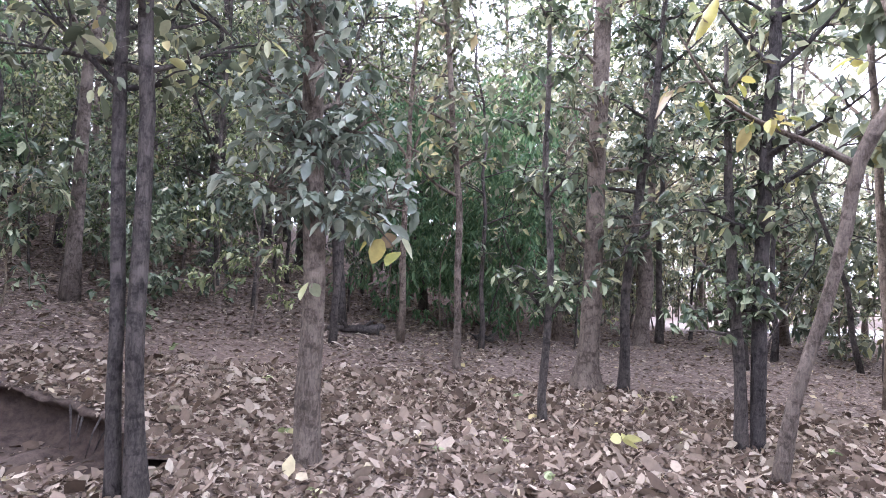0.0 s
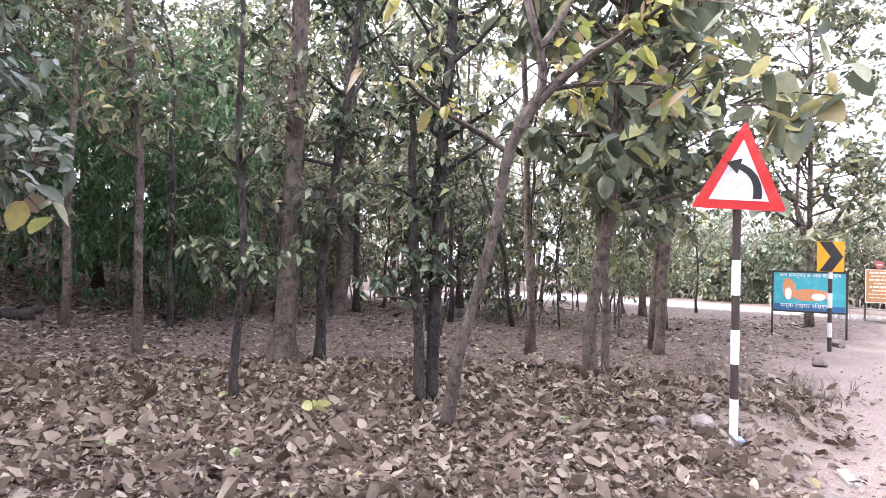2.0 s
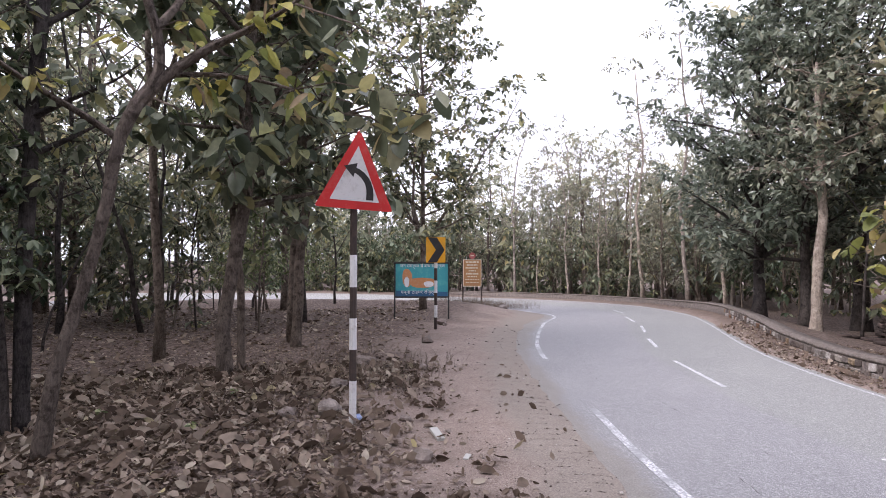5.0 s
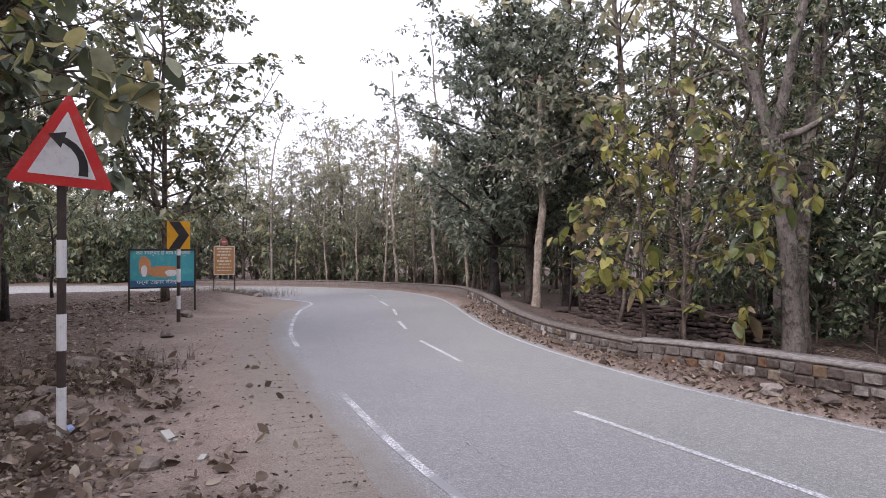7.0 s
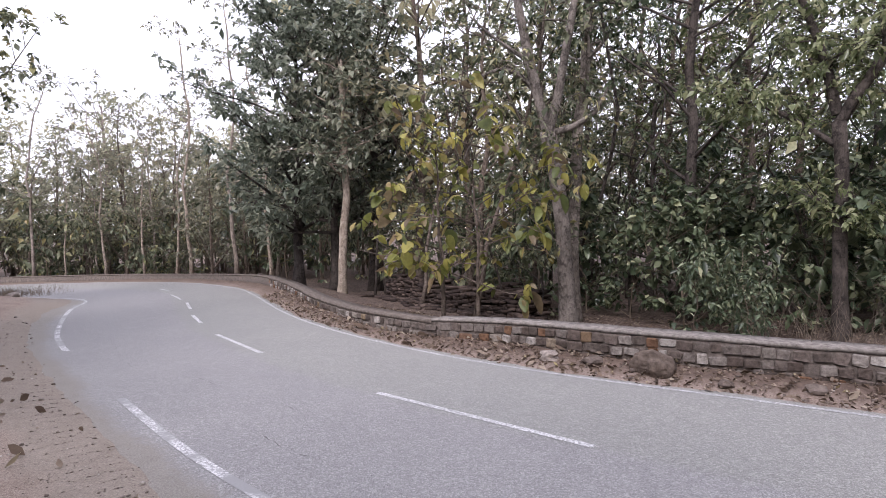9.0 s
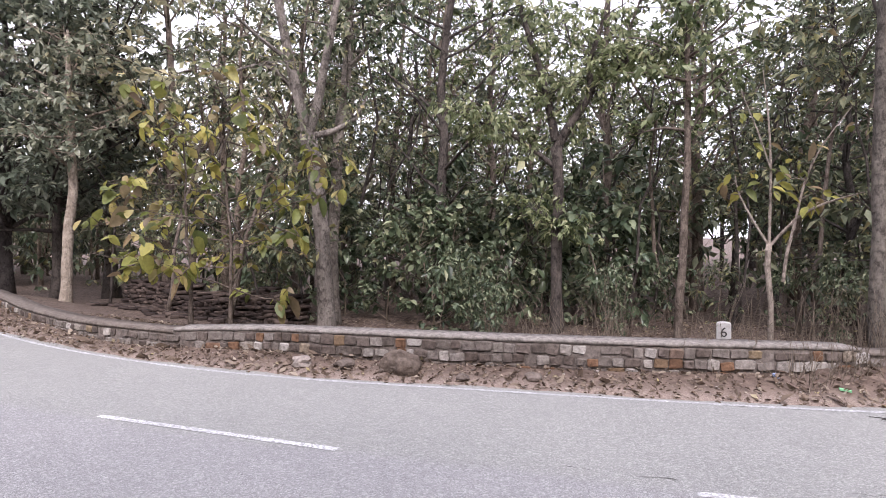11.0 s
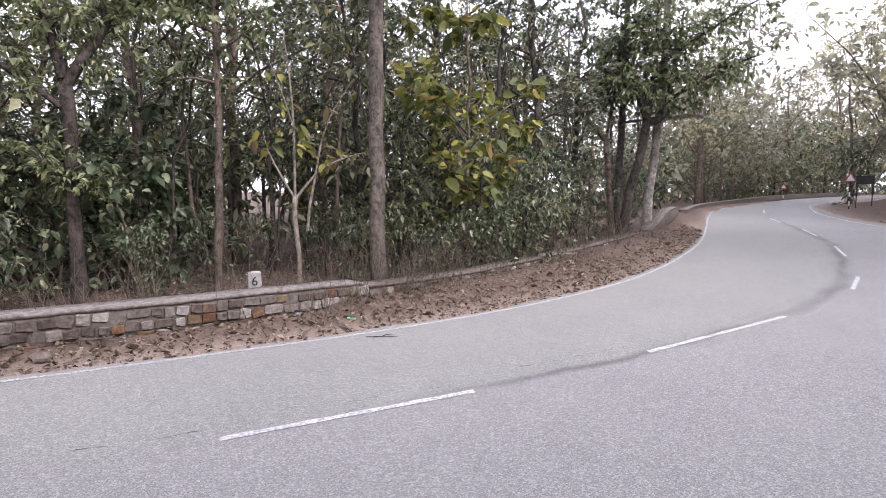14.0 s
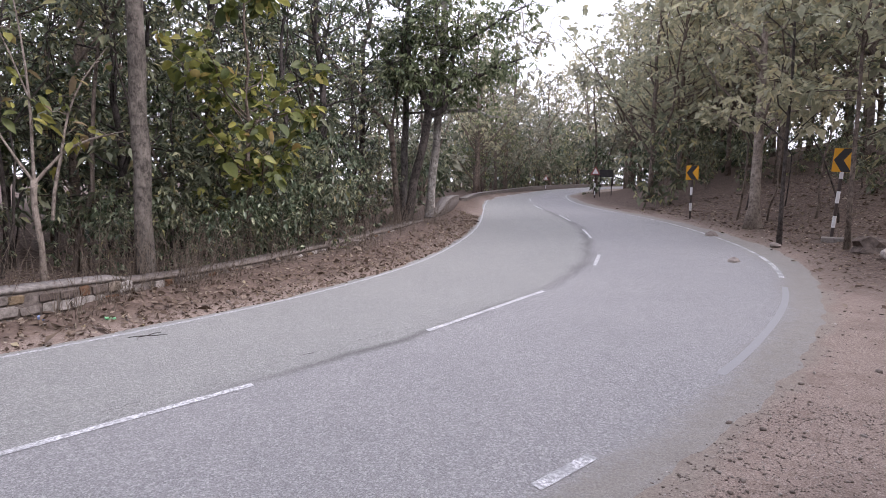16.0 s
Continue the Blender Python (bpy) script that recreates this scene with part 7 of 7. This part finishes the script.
TAKEN = [(-4.4, -4.7), (2.9, -4.3), (2, -5.3), (1.4, -10.2), (0, -7.4), (-0.7, -9.45), (-1.25, -9.7), (-2.75, -17.2), (-2.1, -7), (-2.9, -6), (-4.95, -7.85), (-6.6, -8.6), (-11.6, 3.1), (-12.7, 4.1), (-9.8, 7.1), (-8.45, 8.95), (-7.4, 10), (-5.35, 9.6)]


def clear_view(x, y, inner):
    """Keeps the lines of sight to the boards and along the road open."""
    r = math.hypot(x, y)
    yaw = math.degrees(math.atan2(-x, y)) % 360
    if 112 < yaw < 139 and r < 24 and inner > 0:
        return False
    if 95 < yaw < 128 and r < 27:
        return False
    if (yaw > 338 or yaw < 4) and r < 30:
        return False
    return True


TRUNKS = [(-11.6, 3.1), (-12.7, 4.1), (-9.8, 7.1), (-8.45, 8.95), (-7.4, 10), (-5.35, 9.6), (-17.85, -2.0), (-0.7, -9.6), (-1.25, -9.8), (0, -7.5), (1.5, -10.5), (-2.6, -16.4), (-5.2, -8.1), (-7.6, -9.7), (-2.3, 20.4), (-1.55, 21.2), (-2.55, 21.1)]


def low_clear(kind, x, y):
    """Undergrowth keeps clear of the stems and of the stone heap that stand open to the road."""
    r = math.hypot(x, y)
    yaw = math.degrees(math.atan2(-x, y)) % 360
    if kind in ("canopy", "teak", "dense", "far", "olive", "tall"):
        return not any(r < math.hypot(a, b) and abs(x * b - y * a) / math.hypot(a, b) < 2.2 and x * a + y * b > 0 for a, b in TRUNKS)
    if kind in ("pole", "palepole", "slim", "pale"):
        return True
    if 72 < yaw < 93 and r < 13.2 + (yaw - 77) * 0.38:
        return False
    for a, b in TRUNKS:
        q = math.hypot(a, b)
        if r < q + 0.6 and abs(x * b - y * a) / q < 1.0 and x * a + y * b > 0:
            return False
    return True


def scatter(n, kindset, r0, r1, a0, a1, side, gap, smin, smax, seed, edge=(3.0, 99), open_view=True):
    """Trees of the given kinds between two distances and two yaws, off the road, apart from each other."""
    rng = random.Random(seed)
    made = tries = 0
    while made < n and tries < n * 40:
        tries += 1
        r = math.sqrt(rng.uniform(r0 * r0, r1 * r1))
        x, y = ahead(rng.uniform(a0, a1), r)
        inn, out, _ = (float(v[0]) for v in road_frame([x], [y]))
        off = inn if side == "in" else out
        if not edge[0] < off < edge[1]:
            continue
        if any((x - a) ** 2 + (y - b) ** 2 < gap * gap for a, b in TAKEN):
            continue
        yaw = math.degrees(math.atan2(-x, y)) % 360
        if inn > 0 and 346.3 < yaw < 350.8 and r < 41:
            continue
        if open_view and not clear_view(x, y, inn):
            continue
        kind = rng.choice(kindset)
        if not low_clear(kind, x, y):
            continue
        TAKEN.append((x, y))
        plant(kind, x, y, rng.uniform(0, 360), rng.uniform(smin, smax), rng)
        made += 1


# camera's side, south
scatter(9, ["feather"], 15, 19, 181, 195, "in", 0.9, 0.9, 1.25, 31, (5, 99))
scatter(3, ["feather"], 16, 22, 222, 232, "in", 0.9, 0.8, 1.1, 35, (5, 99))
scatter(24, ["teak", "slim", "slim", "slim"], 11, 20, 138, 236, "in", 1.25, 0.8, 1.15, 1, (3.2, 99))
scatter(10, ["canopy"], 12.5, 21, 182, 228, "in", 2.0, 0.9, 1.1, 25, (4, 99))
scatter(8, ["canopy", "dense"], 12, 19, 174, 206, "in", 1.6, 0.85, 1.1, 27, (4, 99))
scatter(3, ["canopy"], 9, 14, 139, 156, "in", 1.6, 0.85, 1.0, 26, (3.0, 99))
scatter(6, ["dense", "canopy"], 16, 23, 174, 200, "in", 1.4, 0.85, 1.1, 39, (4, 99))
scatter(18, ["dense", "olive", "dense"], 13, 26, 200, 240, "in", 1.6, 0.8, 1.15, 24, (5, 99))
# next two rows: unseen trees added towards the sun to shade the floor
scatter(12, ["canopy", "dense"], 7, 16, 240, 276, "in", 1.6, 0.95, 1.2, 30, (4, 99), False)
scatter(9, ["canopy"], 6.5, 14, 227, 246, "in", 1.6, 0.9, 1.15, 29, (5, 99), False)
scatter(26, ["shrub", "broad", "oliveling"], 11, 20, 206, 236, "in", 0.8, 0.6, 1.0, 36, (5, 99))
scatter(40, ["pole", "palepole"], 11, 30, 140, 236, "in", 0.8, 0.9, 1.5, 37, (4, 99))
scatter(40, ["slim", "slim", "teak"], 19, 34, 134, 240, "in", 1.6, 0.75, 1.05, 2)
scatter(20, ["far", "far", "slim"], 30, 62, 134, 240, "in", 1.8, 0.75, 1.05, 22)
scatter(9, ["hazy"], 20, 28, 144, 186, "in", 1.6, 0.75, 0.95, 38, (4, 99))
scatter(38, ["tall", "hazy"], 27, 52, 140, 240, "in", 2.2, 0.8, 1.05, 28, (5, 99))
scatter(18, ["sapling", "oliveling"], 13, 24, 140, 236, "in", 1.0, 0.7, 1.1, 33, (4, 99))
scatter(46, ["sapling", "oliveling", "oliveling"], 19, 40, 138, 236, "in", 1.0, 0.9, 1.5, 34, (4, 99))
scatter(22, ["shrub", "greyshrub"], 14, 28, 150, 236, "in", 1.0, 0.7, 1.4, 3, (5, 99))
scatter(40, ["greyshrub"], 32, 60, 138, 184, "in", 1.2, 1.6, 2.6, 40, (3, 99))
scatter(20, ["hazy"], 30, 56, 138, 184, "in", 1.8, 0.75, 0.95, 52, (4, 99))
scatter(26, ["greyshrub", "shrub"], 26, 52, 134, 236, "in", 1.2, 1.0, 1.9, 32, (3, 99))
# outer side, behind the parapet
scatter(9, ["teak", "dusty", "slim"], 15, 25, 74, 97, "out", 1.6, 0.7, 0.95, 49, (4.2, 99))
scatter(30, ["dense", "dense", "olive", "slim", "teak"], 13.5, 24, 4, 74, "out", 1.6, 0.8, 1.15, 4, (4.2, 99))
scatter(20, ["slim"], 13.5, 22, 4, 97, "out", 1.2, 0.6, 1.0, 41, (4.2, 99))
scatter(9, ["dusty"], 24, 38, 74, 97, "out", 1.8, 0.5, 0.7, 50, (5, 99))
scatter(28, ["deep"], 22, 38, 4, 74, "out", 1.8, 0.48, 0.66, 46, (5, 99))
scatter(20, ["dense", "far", "olive"], 23, 42, 0, 100, "out", 2.0, 0.7, 1.0, 5, (5, 99))
scatter(46, ["pole", "palepole", "pole"], 12.8, 20, 6, 96, "out", 0.7, 0.8, 1.5, 42, (3.0, 99))
scatter(16, ["broad"], 12.6, 16, 46, 74, "out", 0.8, 0.8, 1.2, 43, (3.0, 99))
scatter(46, ["shrub", "shrub", "greyshrub"], 13.5, 22, 8, 92, "out", 0.8, 0.7, 1.35, 6, (3.6, 99))
scatter(30, ["sapling", "oliveling", "sapling"], 12.5, 19, 8, 94, "out", 0.9, 0.8, 1.25, 63, (3.4, 99))
scatter(7, ["dense", "dense", "olive"], 14, 21, 56, 84, "out", 1.3, 0.85, 1.1, 44, (4.0, 99))
scatter(22, ["greyshrub", "shrub", "sapling"], 13, 24, 1, 30, "out", 0.8, 0.4, 0.8, 45, (2.0, 7), False)
scatter(30, ["shrub", "greyshrub", "shrub"], 9.8, 15, 16, 62, "out", 0.5, 0.3, 0.55, 47, (1.9, 5.5), False)
scatter(7, ["shrub", "greyshrub"], 10.5, 14, 10, 80, "out", 0.6, 0.35, 0.6, 62, (1.6, 99))
scatter(18, ["shrub", "greyshrub"], 20, 38, 2, 96, "out", 1.0, 1.0, 2.0, 61, (2.0, 99))
scatter(70, ["far"], 28, 50, 94, 136, "out", 1.5, 0.45, 0.64, 8, (1.6, 99), False)
scatter(30, ["dusty"], 31, 46, 96, 136, "out", 1.6, 0.42, 0.58, 51, (2.5, 99), False)
scatter(10, ["far"], 38, 76, 96, 150, "out", 2.2, 0.8, 1.0, 84, (3, 99), False)
scatter(28, ["hazy", "far"], 30, 66, 134, 196, "out", 2.0, 0.8, 1.0, 83, (2, 99), False)
scatter(12, ["pale"], 26.5, 34, 97, 126, "out", 1.2, 0.8, 1.2, 82, (1.2, 5), False)
scatter(46, ["greyshrub", "greyshrub", "shrub"], 26, 44, 94, 152, "out", 0.9, 0.9, 1.7, 81, (1.3, 99), False)
scatter(60, ["shrub", "greyshrub", "shrub"], 22, 48, 128, 192, "out", 0.9, 1.0, 1.9, 48, (1.0, 9), False)
# hillside east of the far bend
scatter(10, ["palepole", "pole"], 14, 26, 322, 345, "in", 1.2, 0.9, 1.4, 93, (2.0, 99), False)
# pale leaf colour here stands in for hazy backlight on the slope
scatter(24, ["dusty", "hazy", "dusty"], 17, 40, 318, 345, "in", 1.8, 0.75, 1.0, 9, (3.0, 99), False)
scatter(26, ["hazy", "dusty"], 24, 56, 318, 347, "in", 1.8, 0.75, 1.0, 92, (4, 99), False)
scatter(30, ["greyshrub"], 22, 44, 318, 345, "in", 1.0, 0.5, 0.9, 94, (5, 99), False)
scatter(22, ["far", "dusty", "hazy"], 38, 90, 335, 365, "in", 1.8, 0.8, 1.1, 10, (1.5, 99), False)
scatter(26, ["dusty", "far", "olive"], 28, 62, 347, 360, "out", 2.0, 0.7, 0.95, 16, (2.0, 30), False)
scatter(7, ["olive", "dusty"], 24, 36, 351, 358, "out", 1.5, 0.75, 0.9, 18, (1.8, 9), False)
scatter(20, ["far", "dense"], 30, 90, 346, 366, "out", 1.8, 0.75, 1.0, 11, (1.5, 30), False)
scatter(24, ["greyshrub", "shrub"], 30, 70, 335, 366, "in", 1.0, 1.0, 1.6, 13, (1.2, 20), False)
scatter(30, ["greyshrub"], 72, 125, 338, 360, "in", 1.5, 2.0, 3.2, 17, (1.5, 400), False)
scatter(26, ["far", "dusty"], 70, 130, 338, 358, "in", 3.0, 1.1, 1.5, 14, (-400, 400), False)
scatter(40, ["greyshrub"], 64, 125, 346, 361, "out", 1.2, 1.7, 2.8, 20, (1.5, 400), False)
scatter(26, ["greyshrub", "far"], 44, 110, 351, 370, "out", 1.5, 1.0, 1.9, 19, (1.5, 400), False)
scatter(26, ["greyshrub", "shrub"], 30, 78, 346, 366, "out", 1.0, 1.1, 1.9, 15, (1.2, 14), False)
# unseen side closes the place
scatter(26, ["far", "canopy"], 8, 40, 240, 318, "in", 2.6, 0.9, 1.2, 12, (4, 99), False)


# ---- dry leaves on the forest floor ----
def leaf_litter():
    rng = np.random.default_rng(21)
    P = []
    for n, r0, r1, a0, a1 in ((106000, 1.5, 10, 100, 250), (40000, 10, 24, 130, 240), (26000, 10, 20, 185, 240), (34000, 5, 14, 0, 110), (22000, 8, 30, 318, 352), (5000, 2, 10, 250, 345)):
        r = np.sqrt(rng.uniform(r0 * r0, r1 * r1, n))
        a = np.radians(rng.uniform(a0, a1, n))
        P.append(np.column_stack([-np.sin(a) * r, np.cos(a) * r]))
    P = np.vstack(P)
    inner, outer, _ = road_frame(P[:, 0], P[:, 1])
    edge = 1.9 + 0.5 * wave(P[:, 0], P[:, 1], 0.7) + 0.35 * wave(P[:, 0], P[:, 1], 2.2)
    edge = edge * (1 - 0.75 * smooth(P[:, 1], 6, 11))
    prob = np.where(inner > 0.4, 0.008 + 0.99 * smooth(inner - edge, -0.5, 2.0), np.where(outer > 0.12, 0.75 + 0.2 * smooth(outer, 0.3, 0.8), 0))
    bare = np.exp(-(((P[:, 0] - 4.6) / 1.6) ** 2 + ((P[:, 1] + 9.3) / 1.5) ** 2))
    pit = 1 - smooth(np.hypot((P[:, 0] - 5.3) * 0.5, (P[:, 1] + 5.45) * 1.5), 0.7, 1.0)
    keep = rng.random(len(P)) < prob * (1 - 0.4 * bare) * (1 - 0.8 * pit)
    P = P[keep]
    n = len(P)
    far = np.hypot(P[:, 0], P[:, 1])
    z = height(P[:, 0], P[:, 1])
    near = gully_near(P[:, 0], P[:, 1])
    z = np.where((near > 0.42) & (near < 1.0) & (P[:, 1] < -5.05), np.maximum(z, height(P[:, 0] - 0.1, P[:, 1] - 0.5) - 0.035), z)
    B = np.column_stack([P, z + rng.uniform(0.004, 0.035, n)])
    a = rng.uniform(0, 6.28, n)
    D = np.column_stack([np.cos(a), np.sin(a), rng.normal(0, 0.12, n)])
    size = np.clip(rng.lognormal(-3.0, 0.5, n), 0.03, 0.19) * (1 + 0.012 * far) * np.where(road_frame(P[:, 0], P[:, 1])[1] > 0, 0.62, 1.0)
    near, mid, rest = far < 4.6, (far >= 4.6) & (far < 10), far >= 10
    V, Q, T = leaf_arrays(B[near], D[near], size[near], rng, 0.55, 0.2, 0.0, True, 0.65, 0.7)
    V1, Q1, T1 = leaf_arrays(B[mid], D[mid], size[mid], rng, 0.56, 0.2, 0.0, 3, 0.6, 0.7)
    V2, _, T2 = leaf_arrays(B[rest], D[rest], size[rest], rng, 0.6, 0.16, 0.0, False, 0.3, 0.4)
    n1, n2 = len(V), len(V) + len(V1)
    me = raw_mesh("leaf_litter", np.vstack([V, V1, V2]), np.vstack([Q, Q1 + n1]), np.vstack([T, T1 + n1, T2 + n2]), True)
    solid("leaf_litter", me, M_LITTER, "thick carpet of curled dry brown teak leaves", "dry leaves", kind="stuff")


leaf_litter()


def verge_debris():
    """Broken leaves and bark scraps strewn along the earth verge before the parapet."""
    rng = np.random.default_rng(27)
    j = rng.integers(0, len(OUT), 60000)
    j = j[(OUT[j, 0] > -17) & (OUT[j, 1] < 24)][:13000]
    off = 0.12 + np.abs(rng.normal(0, 0.5, len(j)))
    P = OUT[j, :2] + CROSS[j] * off[:, None] + rng.normal(0, 0.03, (len(j), 2))
    P = P[off < 1.25]
    n = len(P)
    a = rng.uniform(0, 6.28, n)
    B = np.column_stack([P, height(P[:, 0], P[:, 1]) + rng.uniform(0.003, 0.03, n)])
    D = np.column_stack([np.cos(a), np.sin(a), rng.normal(0.05, 0.25, n)])
    size = np.clip(rng.lognormal(-3.4, 0.6, n), 0.02, 0.2)
    V, Q, T = leaf_arrays(B, D, size, rng, 0.55, 0.2, 0.0, False, 0.5, 0.7)
    solid("verge_debris", raw_mesh("verge_debris", V, Q, T), M_LITTER, "broken dry leaves and scraps on the earth verge", "dry leaves", kind="stuff")


verge_debris()


def dry_grass():
    """Dry stems and grass tufts on the verge and round the boards."""
    rng = np.random.default_rng(33)
    g = Geo()
    spots = []
    for _ in range(1500):
        j = int(rng.integers(0, len(OUT)))
        if -9 < OUT[j, 0] and 3 < OUT[j, 1] < 18:
            o = rng.uniform(1.1, 4.0)
            spots.append((OUT[j, 0] + CROSS[j, 0] * o, OUT[j, 1] + CROSS[j, 1] * o, rng.uniform(0.3, 1.3)))
    for _ in range(18):
        s = rng.uniform(0, 1)
        spots.append((-5.0 + 1.9 * s + rng.normal(0, 0.1), 5.6 + 5.0 * s + rng.normal(0, 0.1), rng.uniform(0.35, 1.0)))
    for _ in range(170):
        spots.append((-20.3 + rng.normal(0, 1.1), -14.0 + rng.normal(0, 0.8), rng.uniform(0.2, 0.5)))
    for _ in range(60):
        spots.append((-6.3 + rng.normal(0, 1.0), -7.0 + rng.normal(0, 0.9), rng.uniform(0.12, 0.35)))
    for x, y, h in spots:
        z = zg(x, y) - 0.02
        for k in range(9):
            dx, dy = rng.normal(0, 0.3, 2) * h
            bx, by = x + rng.normal(0, 0.14), y + rng.normal(0, 0.14)
            hh = h * rng.uniform(0.5, 1.1)
            g.tube([(bx, by, z), (bx + dx * 0.4, by + dy * 0.4, z + hh * 0.6), (bx + dx, by + dy, z + hh)], [0.0045, 0.003, 0.0015], 3, caps=False)
    solid("dry_grass", g.mesh("dry_grass"), M_DRYSTEM, "dry brown grass stems and dead twigs on the verge", "dry grass", kind="stuff")


dry_grass()
